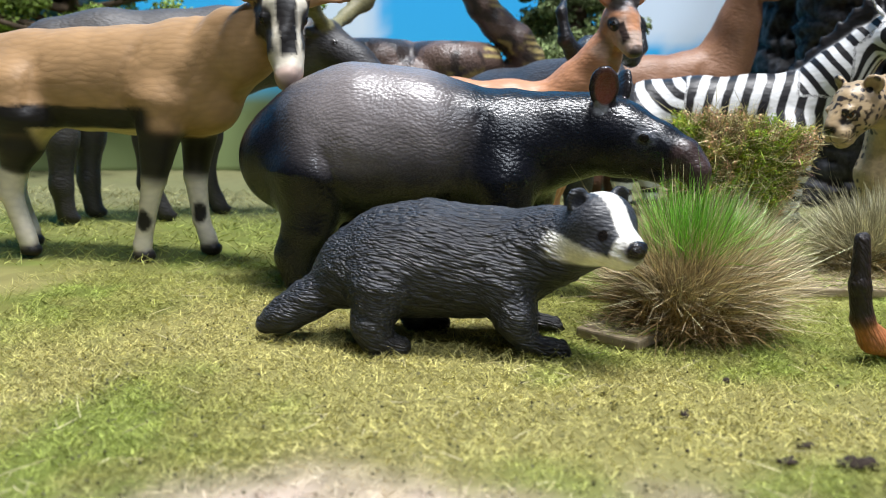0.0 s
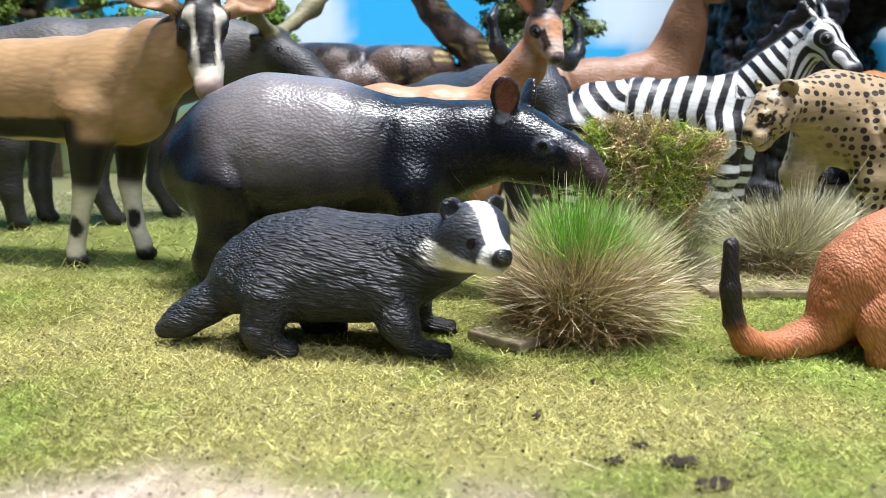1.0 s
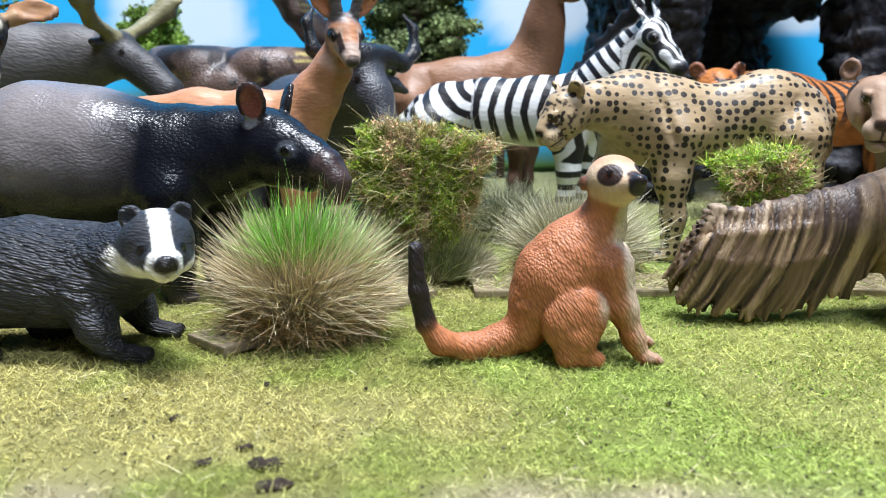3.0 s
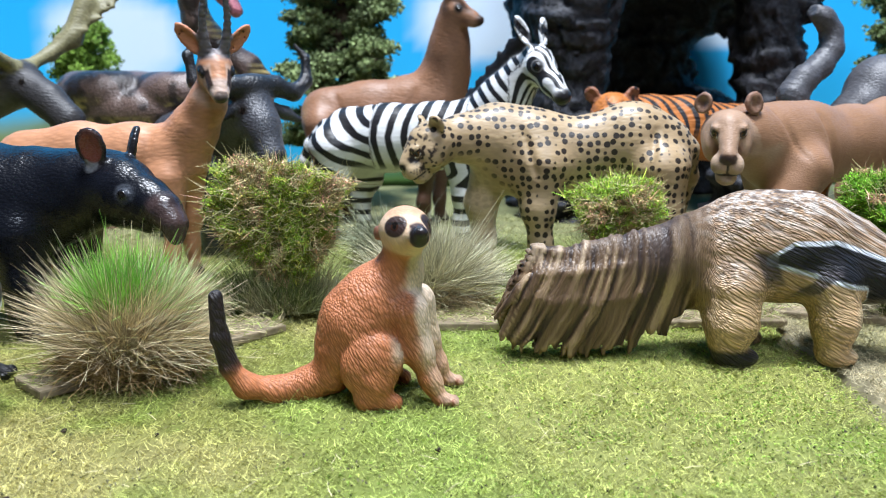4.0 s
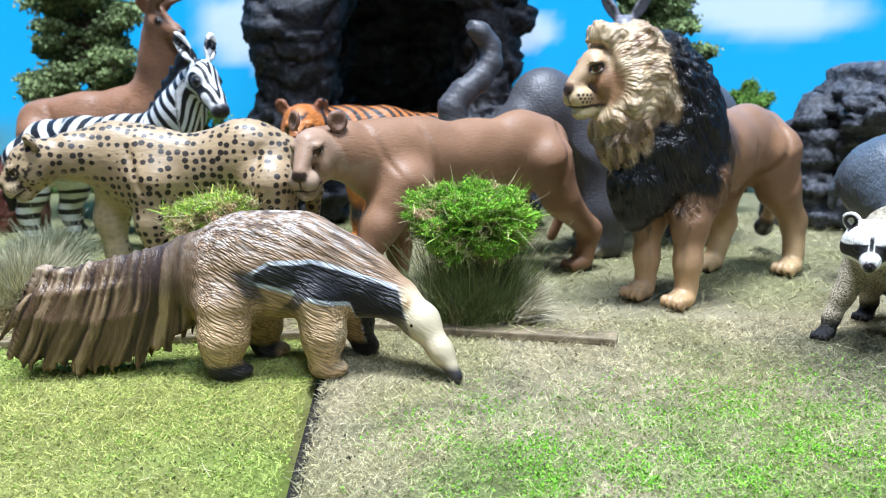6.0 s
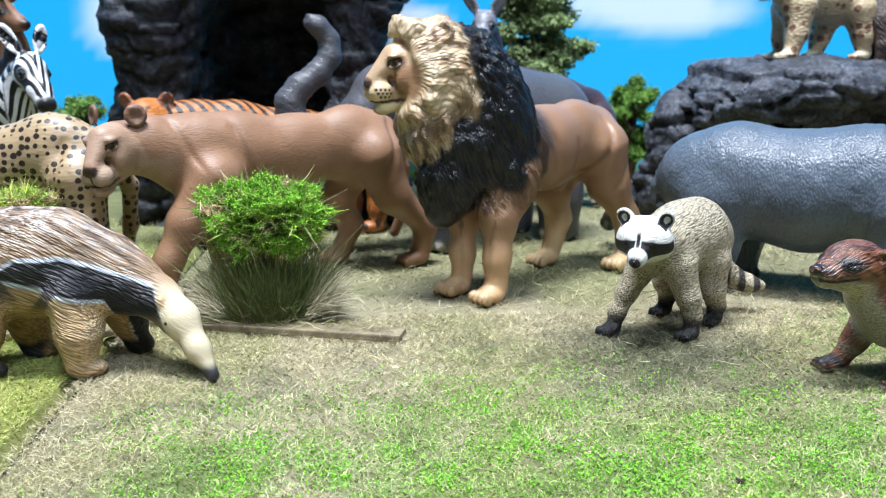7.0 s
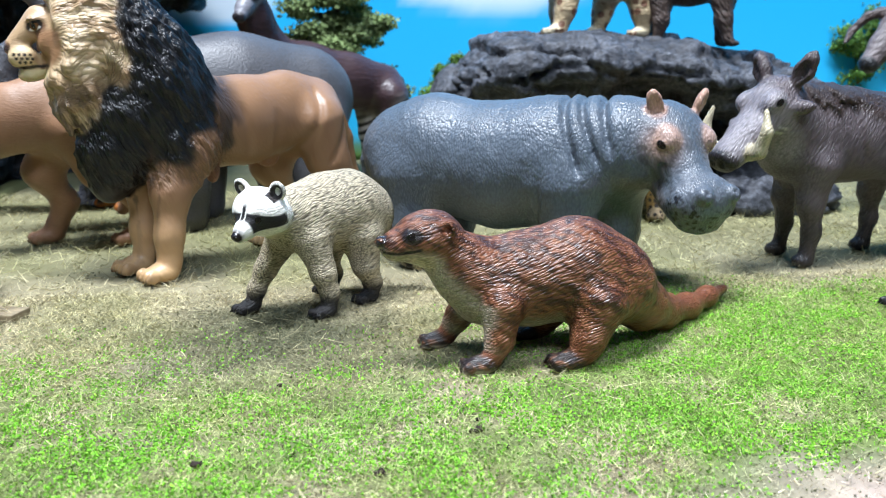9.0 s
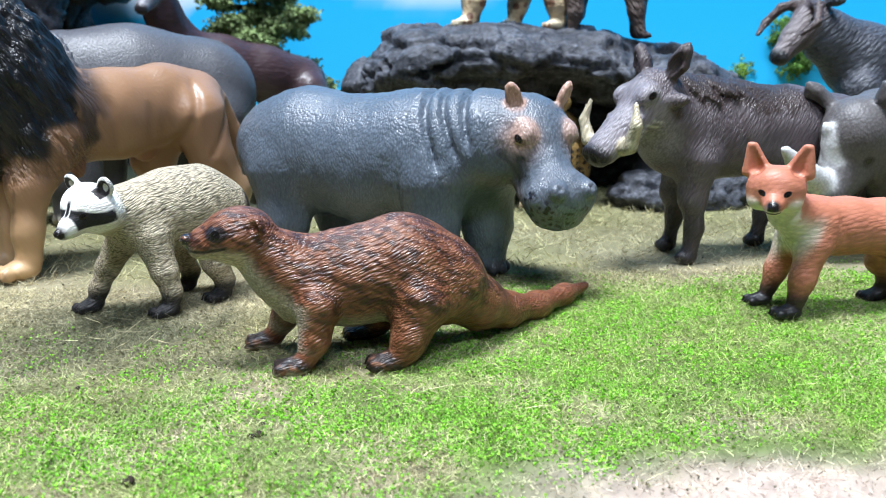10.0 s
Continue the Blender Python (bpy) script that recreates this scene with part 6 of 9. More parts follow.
# cheetah
def cheetah():
    c = Clay(0.65)
    o, b = (0.42, 0.30, 0.17), (0.54, 0.41, 0.25)
    c.chain(o, (-41, 0, 38.4, 9.0), (-33, 0, 40.4, 9.8), (-18, 0, 36.6, 9.6), (-5, 0, 37.2, 11.6), (2, 0, 40.4, 10.4), w=0.7, k=4)
    c.chain(o, (5.5, 1, 41.8, 8.4), (14, 5, 41.6, 6.6), w=0.8, k=3)
    F = Aim((21.2, 8.6, 40.6), 22, -34)
    feline(c, F, 0.92, o, b, 0.9, NOSE, o, (0.40, 0.28, 0.17), (-2.2, 5.2, 5.6), 3.0)
    for x, s in ((-8, 1), (7, -1)):
        c.chain(o if s > 0 else b, (min(x, 4), 4 * s, 34, 7.4), (x + 1, 5 * s, 23, 4.4), (x, 5 * s, 12, 3.0), (x + 0.5, 5 * s, 3.4, 2.7), k=3)
        paws(c, o, x + 1.5, 5 * s, 1.8, 2.3)
    for x, s in ((-41, 1), (-34, -1)):
        c.chain(o, (x + 1, 4 * s, 33, 8.4), (x, 5 * s, 22, 5.4), (x - 4, 5 * s, 13, 3.0), (x - 2, 5 * s, 3.4, 2.6), k=3)
        paws(c, o, x - 0.5, 5 * s, 1.8, 2.3)
    c.chain(o, (-49, 0, 38, 2.8), (-51, -5, 30, 2.3), (-49, -9, 18, 2.1), (-47, -11, 10, 2.0), k=2)

    def paint(V, N, coat):
        x, y, z = V.T
        f, s, u = F.co(V)
        face = step(1.0, 2.5, f) * step(16, 12, np.linalg.norm(V - F.o, axis=1))
        under_ = step(-0.35, -0.75, N[:, 2])
        coat = blend(coat, np.maximum(under_ * 0.9, step(33, 24, z) * 0.5 * (x > -12)), b)
        keep = coat[:, :3].mean(1) > 0.12
        coat = blend(coat, face * 0.5 * keep, (0.50, 0.37, 0.22))
        tear = face * step(0.6, 0.3, np.abs(np.abs(s) - 2.5 + 0.10 * (f - 6))) * step(5.0, 5.8, f) * step(9.4, 8.6, f) * step(-3.2, -2.4, u) * step(2.2, 1.4, u)
        coat = blend(coat, tear, (0.02, 0.014, 0.012))
        small = face * step(-1, 0.5, f) * step(8.5, 7.5, f) * step(0.60, 0.66, vnoise(np.stack([f, s, u], 1) / 0.75, 21))
        coat = blend(coat, small, (0.03, 0.02, 0.016))
        coat[:, 3] = (1 - step(-2.0, -0.5, f) * face) * (1 - under_ * 0.9)
        coat[:, 3] *= np.where((x > 0) & (z < 33) & (np.abs(y) < 4), 0.15, 1)
        return coat
    c.paints.append(paint)
    c.fine.append((F.pt(4, 0, 0), 7.0, 1))
    muscles(c, 0.6, ((-4, 38, 0.3, 1.1, 0.7, 30, 46), (-36, 36, -0.25, 1.1, 0.8, 28, 46)))
    c.make("cheetah_figure", hide("cheetah_hide", 0.42, (3.0, 1.0, 1.0), 0.00008, 0.12, pattern="spots"), (125, 213), 180, "yellow spotted cheetah figure walking", "animal figure")


cheetah()




class Scaled:
    """A head's axes on which one unit is S millimetres."""

    def __init__(self, F, S):
        self.F, self.S, self.turn = F, S, F.turn

    def pt(self, f, s, u, *r):
        return self.F.pt(f * self.S, s * self.S, u * self.S, *[q * self.S for q in r])

    def co(self, P):
        return tuple(q / self.S for q in self.F.co(P))


def lion_head(c, A, o, b, S=1.0, ear_at=(-4.4, 8.6, 9.6), ear=(0.50, 0.33, 0.20), ear_r=2.9, inner=(0.17, 0.09, 0.06), spots=True, socket=(0.05, 0.03, 0.025)):
    """A lion's face of scale S on the axes A: steep brow, long flat bridge, square muzzle and a pale chin."""
    F = Scaled(A, S)
    c.egg(o, F.pt(0, 0, 0.2), tuple(q * S for q in (7.4, 6.8, 6.8)), F.turn, k=2.5)
    c.egg(o, F.pt(3.8, 0, 3.6), tuple(q * S for q in (5.0, 4.8, 3.9)), F.turn, k=2.0)
    c.chain(o, F.pt(6.4, 0, 4.6, 3.2), F.pt(13.0, 0, -1.2, 2.3), k=1.6)
    for s in (1, -1):
        c.egg(b, F.pt(11.7, 1.7 * s, -3.9), tuple(q * S for q in (3.4, 2.5, 3.0)), F.turn, k=1.0)
        c.egg(o, F.pt(4.0, 3.9 * s, -1.4), tuple(q * S for q in (4.2, 2.3, 4.2)), F.turn, k=1.6)
        c.egg(socket, F.pt(7.3, 3.5 * s, 3.0), tuple(q * S for q in (1.5, 0.9, 0.9)), (F.turn[0], F.turn[1] - 12, F.turn[2] + 26 * s), k=0.5)
        c.egg(o, F.pt(7.2, 3.3 * s, 4.7), tuple(q * S for q in (2.1, 1.5, 0.9)), (F.turn[0] - 12 * s, F.turn[1], F.turn[2]), k=0.7)
        c.egg(ear, F.pt(ear_at[0], ear_at[1] * s, ear_at[2]), tuple(q * S for q in (1.25, ear_r, ear_r)), (F.turn[0] - 20 * s, F.turn[1] - 20, F.turn[2] + 40 * s), k=0.8)
        c.egg(inner, F.pt(ear_at[0] + 1.1, (ear_at[1] + 0.7) * s, ear_at[2] + 0.2), tuple(q * S for q in (1.5, ear_r * 0.7, ear_r * 0.7)), (F.turn[0] - 20 * s, F.turn[1] - 20, F.turn[2] + 40 * s), k=0.4, sign=-1)
        c.chain((0.04, 0.025, 0.02), F.pt(14.0, 0.5 * s, -6.0, 0.42), F.pt(11.6, 3.0 * s, -6.7, 0.42), F.pt(6.4, 3.8 * s, -6.6, 0.36), k=0.25, sign=-1)
    c.egg(b, F.pt(10.8, 0, -8.0), tuple(q * S for q in (3.0, 2.6, 1.9)), F.turn, k=0.7)
    c.chain(o, F.pt(1.5, 0, -4.2, 4.2), F.pt(8.6, 0, -6.6, 2.5), k=1.5)
    c.egg((0.05, 0.03, 0.024), F.pt(14.6, 0, -1.9), tuple(q * S for q in (0.9, 1.9, 1.1)), F.turn, k=0.35, wet=0.6)
    gaze(c, A, 8.0 * S, 3.7 * S, 3.0 * S, 1.12 * S, 48, None, (0.66, 0.62, 0.56), (0.16, 0.075, 0.03), -0.18)
    c.fine.append((F.pt(12.5, 0, -4.0), 6.5 * S, 1))

    def muzzle(V, N, coat):
        f, s, u = F.co(V)
        s = np.abs(s)
        on = (f > 5) & (f < 18) & (s < 6)
        line = step(0.5, 0.25, np.abs(u + 6.35)) * step(6.2, 7.0, f)
        split = step(0.36, 0.18, s) * step(13.2, 13.9, f) * (u > -6.3) * (u < -2.8)
        snout = step(13.6, 14.0, f) * step(0.15, -0.05, s - 1.9 * np.clip((u + 3.6) / 2.2, 0, 1)) * step(-0.6, -0.9, u)
        coat = blend(coat, np.maximum(line, split) * on, (0.03, 0.02, 0.018))
        coat = blend(coat, snout * on, (0.05, 0.03, 0.024))
        for row, (f0, k) in enumerate(() if not spots else ((13.6, 4), (13.2, 4), (12.6, 3))):
            for i in range(k):
                d = np.hypot(f - (f0 - 1.15 * i), u + 3.1 + 0.95 * row + 0.14 * i)
                coat = blend(coat, step(0.46, 0.28, d) * on * (s > 0.6), (0.03, 0.02, 0.016))
        return coat
    c.dabs.append(muzzle)


# lioness
def lioness():
    c = Clay(0.75)
    o, b = (0.31, 0.165, 0.09), (0.50, 0.36, 0.25)
    c.chain(o, (-34.5, 0, 39.5, 10.2), (-27, 0, 40.3, 10.4), (-9, 0, 38.8, 10.0), (9, 0, 38.6, 11.4), (20, 0, 38.6, 11.6), w=0.72, k=4)
    c.chain(o, (22, 0, 39.8, 10.6), (33, 1.4, 42.4, 8.4), w=0.8, k=4)
    F = Aim((41.2, 1.4, 42.8), 46, -14)
    lion_head(c, F, o, b, 0.96, (-1.6, 6.4, 8.4), (0.22, 0.115, 0.07), 3.1, (0.05, 0.03, 0.022), False, (0.17, 0.09, 0.055))
    c.chain(o, (18, 6, 33, 8.2), (26, 7, 22, 5.0), (32, 7, 12, 3.6), (34, 7, 5, 3.2), k=3)
    paws(c, o, 36, 7, 2.4, 3.0)
    c.chain(o, (16, -6, 33, 8.2), (15, -7, 22, 4.8), (13, -7, 12, 3.6), (13, -7, 5, 3.2), k=3)
    paws(c, o, 15, -7, 2.4, 3.0)
    c.chain(o, (-33, 5, 36, 9.0), (-38, 7, 24, 5.4), (-50, 7, 13, 3.3), (-48, 7, 4, 3.1), k=3)
    paws(c, o, -46, 7, 2.4, 3.0)
    c.chain(o, (-32, -5, 35, 8.8), (-25, -7, 23, 5.2), (-31, -8, 13, 3.4), (-27, -9, 4, 3.2), k=3)
    paws(c, o, -25, -9, 2.4, 3.0)
    c.chain(o, (-43.5, -2, 42, 2.8), (-49, -6, 31, 2.2), (-51, -8, 17, 2.0), (-48, -10, 8, 1.8), k=2)

    def paint(V, N, coat):
        f, s, u = F.co(V)
        near = step(17, 13, np.linalg.norm(V - F.o, axis=1))
        dark = coat[:, :3].mean(1) < 0.12
        coat = np.where((near * (f > 1) * ~dark)[:, None] > 0.5, blend(coat, np.full(len(V), 0.55), (0.50, 0.34, 0.235)), coat)
        coat = blend(coat, near * step(-2.2, -4.2, u) * 0.6 * ~dark, b)
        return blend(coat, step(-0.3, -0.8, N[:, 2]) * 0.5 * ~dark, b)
    c.paints.append(paint)
    muscles(c, 0.7, ((9, 38, 0.3, 1.2, 0.8, 30, 50), (-36, 38, -0.25, 1.3, 0.9, 28, 50), (24, 40, 0.5, 1.0, 0.5, 34, 52)))
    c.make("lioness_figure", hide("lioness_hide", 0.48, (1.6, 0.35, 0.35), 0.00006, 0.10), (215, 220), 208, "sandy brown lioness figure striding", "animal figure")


lioness()


# lion
def lion():
    c = Clay(0.7)
    o, b, k_, m = (0.265, 0.145, 0.078), (0.62, 0.46, 0.27), (0.010, 0.010, 0.012), (0.58, 0.42, 0.25)
    F = Aim((34.2, -8.6, 61.8), -20, -6)
    c.shag = lambda V: 0.10 + 0.9 * step(-2, 6, V[:, 0] - 0.1 * np.maximum(36 - V[:, 2], 0)) * step(22, 28, V[:, 2]) * step(9, 12, np.linalg.norm(V - np.array(F.pt(7, 0, 0)), axis=1))
    c.chain(o, (-32, 0, 41, 10.4), (-22, 0, 41.3, 10.8), (-8, 0, 39.5, 11.6), (8, 0, 39.5, 12.4), (16, 0, 39, 12.6), w=0.76, k=4)
    c.chain(k_, (15.5, 0, 41, 12.4), (17.5, -1.0, 50, 13.2), (20.5, -2.5, 58, 11.8), (23.0, -4.0, 64, 10.0), w=1.0, k=4)
    c.chain(k_, (24, -1.5, 42, 12.0), (28, -3, 33, 9.0), (30, -4, 25, 5.0), w=0.95, k=4)
    lion_head(c, F, o, b)
    for i in range(9):
        y, f = rng.uniform(-5.5, 5.5), rng.uniform(-2, 3.4)
        c.chain(m, F.pt(f - 1.5, y, 9.0, 2.3), F.pt(f + 1.2, y * 1.1, 11.6 + 0.25 * f - 0.04 * y * y, 1.9), F.pt(f + 3.2, y * 1.2, 10.2 - 0.05 * y * y, 0.9), k=0.8)
    for ring, (f0, r0, n) in enumerate(((2.4, 7.2, 34), (-3.4, 9.4, 34))):
        for i in range(n):
            a = radians(-160 + 320 * i / (n - 1) + rng.uniform(-5, 5))
            sy, cz = math.sin(a), math.cos(a)
            drop = 2.5 + 6.5 * abs(sy)
            long = 6.5 + 2.5 * max(0, cz) + rng.uniform(-1, 1)
            c.chain(m, F.pt(f0, r0 * sy, 1.6 + (r0 + 0.8) * cz, 1.5), F.pt(f0 - 0.5 * long, (r0 + 2.2) * sy, 1.0 + (r0 + 2.4) * cz - 0.35 * drop, 1.8), F.pt(f0 - long, (r0 + 2.6) * sy, (r0 + 2.6) * cz - drop, 0.9), k=1.1)
    c.egg(m, F.pt(-3.5, 0, 1.0), (7.0, 9.2, 10.2), F.turn, k=2)
    for i in range(30):
        y, z = rng.uniform(-9, 8), rng.uniform(44, 56)
        x = 40.5 - 0.07 * y * y + rng.uniform(-1, 1) - 0.25 * (56 - z) * 0.6
        c.chain(m, (x - 1.5, y - 5, z + 4, 2.0), (x + 0.3, y - 5, z - 1.5, 1.7), (x - 1.5, (y - 5) * 0.95, z - 7, 0.7), k=1.1)
    c.chain(m, (31, -6, 57, 9.6), (32.5, -5, 48, 7.6), k=2)
    for i in range(120):
        s = 1 if i % 2 else -1
        t, v = rng.uniform(0, 1), rng.uniform(-1, 1)
        x0, z0 = 17.5 + 5 * t - 4 * v * (1 - t), 30 + 33 * t
        r = 10.8 + 2.0 * math.sin(3.1 * t) - 8.0 * max(0, t - 0.75)
        y0 = -3.5 * t + s * r * math.sqrt(max(0.05, 1 - (v * 0.9) ** 2))
        x0 += 7.5 * v
        c.chain(k_, (x0 + 1.5, y0 * 0.94, z0 + 3, 1.3), (x0 - 0.6, y0 * 1.04, z0 - 1, 1.4), (x0 - 2.0 + rng.uniform(-1, 1), y0 * 1.03, z0 - 6.0, 0.5), k=0.8, wet=0.3)
    paw = (0.50, 0.32, 0.16)
    c.chain(o, (13, 6, 33, 7.6), (19.5, 7.2, 23, 4.8), (21.4, 8.2, 12, 3.3), (22, 8.6, 5, 3.2), k=3)
    paws(c, paw, 24.2, 8.6, 2.6, 3.1)
    c.chain(o, (14, -5, 33, 7.2), (20, -5, 22, 4.4), (21.6, -4.6, 12, 3.2), (22, -4.4, 5, 3.1), k=3)
    paws(c, paw, 24.4, -4.4, 2.6, 3.1)
    c.chain(o, (-30, 5, 38, 9.4), (-33, 7, 27, 6.2), (-40, 9.6, 16, 3.7), (-37, 11.6, 5, 3.3), k=3)
    paws(c, paw, -34, 12, 2.6, 3.3)
    c.chain(o, (-27, -5, 37, 9.0), (-22, -7, 25, 5.8), (-27, -7.4, 15, 3.7), (-24, -8, 5, 3.3), k=3)
    paws(c, paw, -21, -8, 2.6, 3.3)
    c.egg((0.26, 0.12, 0.07), (-16, 0, 28), (3.2, 2.0, 2.4), k=2)
    c.egg((0.22, 0.10, 0.06), (6, 5.5, 27), (2.2, 1.8, 3.4), k=1.2)
    c.chain(o, (-41, 0, 42, 2.8), (-47, -1, 32, 2.3), (-51, -3, 20, 2.1), (-55, -6, 12, 2.0), k=2)
    c.chain(k_, (-55, -6, 12, 2.4), (-59, -9, 9, 3.0), (-63, -12, 9, 1.2), k=1)

    def paint(V, N, coat):
        x, y, z = V.T
        f, s, u = F.co(V)
        tan = coat[:, :3].mean(1) > 0.15
        fade = step(0.40, 0.6, fnoise(np.stack([x / 3, y / 3, z / 9], 1), 2, 9))
        coat = blend(coat, step(10, 4, x) * step(-5, 2, x) * step(30, 34, z) * fade * 0.8, k_)
        face = step(10.5, 9.0, np.linalg.norm(V - F.pt(7, 0, -0.5), axis=1)) * tan
        coat = blend(coat, face * 0.8, (0.47, 0.32, 0.18))
        coat = blend(coat, face * step(2.0, 3.6, np.abs(s)) * step(3.0, 1.0, u) * step(-7.5, -5, u) * step(10.5, 8.0, f) * 0.85, (0.27, 0.135, 0.065))
        coat = blend(coat, face * step(9.0, 10.6, f) * step(-1.0, -2.2, u) * 0.9, b)
        coat = blend(coat, face * step(-6.6, -7.4, u) * step(6.5, 8, f) * 0.9, (0.66, 0.55, 0.34))
        coat = blend(coat, face * step(2.2, 1.4, np.hypot((f - 7.6) / 1.3, u - 3.0)) * 0.55, (0.10, 0.055, 0.035))
        ang, rad = np.arctan2(s, u), np.hypot(s, u)
        streak = fnoise(np.stack([ang * 6.5, f / 9, rad / 8], 1), 2, 15)
        mane = tan * (1 - face) * (x > 18) * (z > 36)
        coat = blend(coat, mane * step(0.52, 0.36, streak) * 0.6, (0.30, 0.17, 0.085))
        coat = blend(coat, mane * step(0.56, 0.70, streak) * 0.5, (0.70, 0.55, 0.36))
        chest = step(52, 40, z) * (x > 24) * tan * step(0.50, 0.64, fnoise(np.stack([x / 3, y / 1.3, z / 7], 1), 2, 19))
        coat = blend(coat, chest * 0.9, (0.06, 0.035, 0.025))
        coat = blend(coat, step(24, 8, z) * 0.7 * tan * (x > 10), (0.52, 0.33, 0.17))
        coat = blend(coat, step(26, 8, z) * 0.7 * tan * (x < 0), (0.50, 0.35, 0.18))
        toe = step(2.4, 1.2, z) * step(0.55, 0.9, np.sin(y * 4.2)) * step(0.3, 0.6, N[:, 0])
        return blend(coat, toe, (0.03, 0.02, 0.015))
    c.paints.append(paint)

    def flow(V):
        x, y, z = V.T
        f, s, u = F.co(V)
        t = step(14, 18, np.linalg.norm(V - F.pt(2, 0, 0), axis=1) - 2)[:, None]
        head = np.stack([np.hypot(s, u) - f, np.arctan2(s, u) * 9, f * 0.3], 1)
        body = np.stack([x * 0.5 + z * 0.87, y, z * 0.5 - x * 0.87], 1)
        return head * (1 - t) + body * t
    c.flow = flow

    def locks(V, N):
        x, y, z = V.T
        f, s, u = F.co(V)
        body = step(3, 7, x - 0.1 * np.maximum(36 - z, 0)) * step(22, 27, z)
        t = step(13, 17, np.linalg.norm(V - F.pt(0, 0, 0), axis=1))
        face = step(10, 12, np.linalg.norm(V - F.pt(7, 0, -0.5), axis=1))
        a = fnoise(np.stack([np.arctan2(s, u) * 5.5, f / 10, np.hypot(s, u) / 9], 1), 2, 5) - 0.5
        b_ = fnoise(np.stack([(z * 0.5 - x * 0.87) / 1.2, y / 1.2, (x * 0.5 + z * 0.87) / 6], 1), 2, 6) - 0.5
        return body * face * (a * 2.2 * (1 - t) + b_ * 2.8 * t)
    c.reliefs.append(locks)
    muscles(c, 0.7, ((-25, 38, -0.3, 1.3, 0.9, 28, 50), (-14, 38, 0.1, 1.4, 0.5, 30, 44), (-34, 34, -0.6, 1.2, 0.7, 24, 46), (-4, 36, 0.2, 1.3, 0.6, 28, 46)))
    c.make("lion_figure", hide("lion_hide", 0.40, (5.0, 0.7, 0.7), 0.0005, 0.35, 0.5), (290, 212), 220, "sandy lion figure with a blond and black mane", "animal figure")


lion()


# tiger
def tiger():
    c = Clay(0.9)
    o, k_ = (0.50, 0.17, 0.04), (0.02, 0.014, 0.012)
    c.chain(o, (-42, 0, 34, 10), (-10, 0, 36.5, 10.6), (12, 0, 39.6, 11), (24, 0, 40.4, 10.6), w=0.75, k=4)
    c.chain(o, (26, 0, 41, 10), (37, 2, 43, 9.0), w=0.85, k=4)
    F = Aim((42.5, 5, 44.4), 78, -14)
    feline(c, F, 1.22, o, (0.62, 0.47, 0.33), 0.9, (0.1, 0.05, 0.04), (0.26, 0.10, 0.05), (0.10, 0.05, 0.03), (-1.5, 5.8, 6.0), 2.6)
    for x, s in ((22, 1), (14, -1), (-40, 1), (-32, -1)):
        c.chain(o, (x, 5 * s, 36, 8.4), (x, 6 * s, 22, 5), (x, 6 * s, 10, 3.6), (x, 6 * s, 4, 3.4), k=3)
        paws(c, o, x + 2, 6 * s, 2.4, 3.2)
    c.stripe = lambda V: (V[:, 0] + 1.2 * np.abs(V[:, 1])) * 1.35 + 0.2 * V[:, 2]

    def paint(V, N, coat):
        coat[:, 3] = step(-0.5, 0.1, N[:, 2]) * (V[:, 0] < 36)
        f, s, u = F.co(V)
        return blend(coat, step(1.5, 3, u) * step(3.4, 2.6, np.abs(s)) * step(0.2, 0.6, np.sin(u * 3.2 + f)) * step(0, 3, f), k_)
    c.paints.append(paint)
    c.make("tiger_figure", hide("tiger_hide", 0.46, (3.4, 1.0, 1.0), 0.0003, 0.2, pattern="stripes"), (207, 292), 190, "orange tiger figure with dark stripes", "animal figure")


tiger()


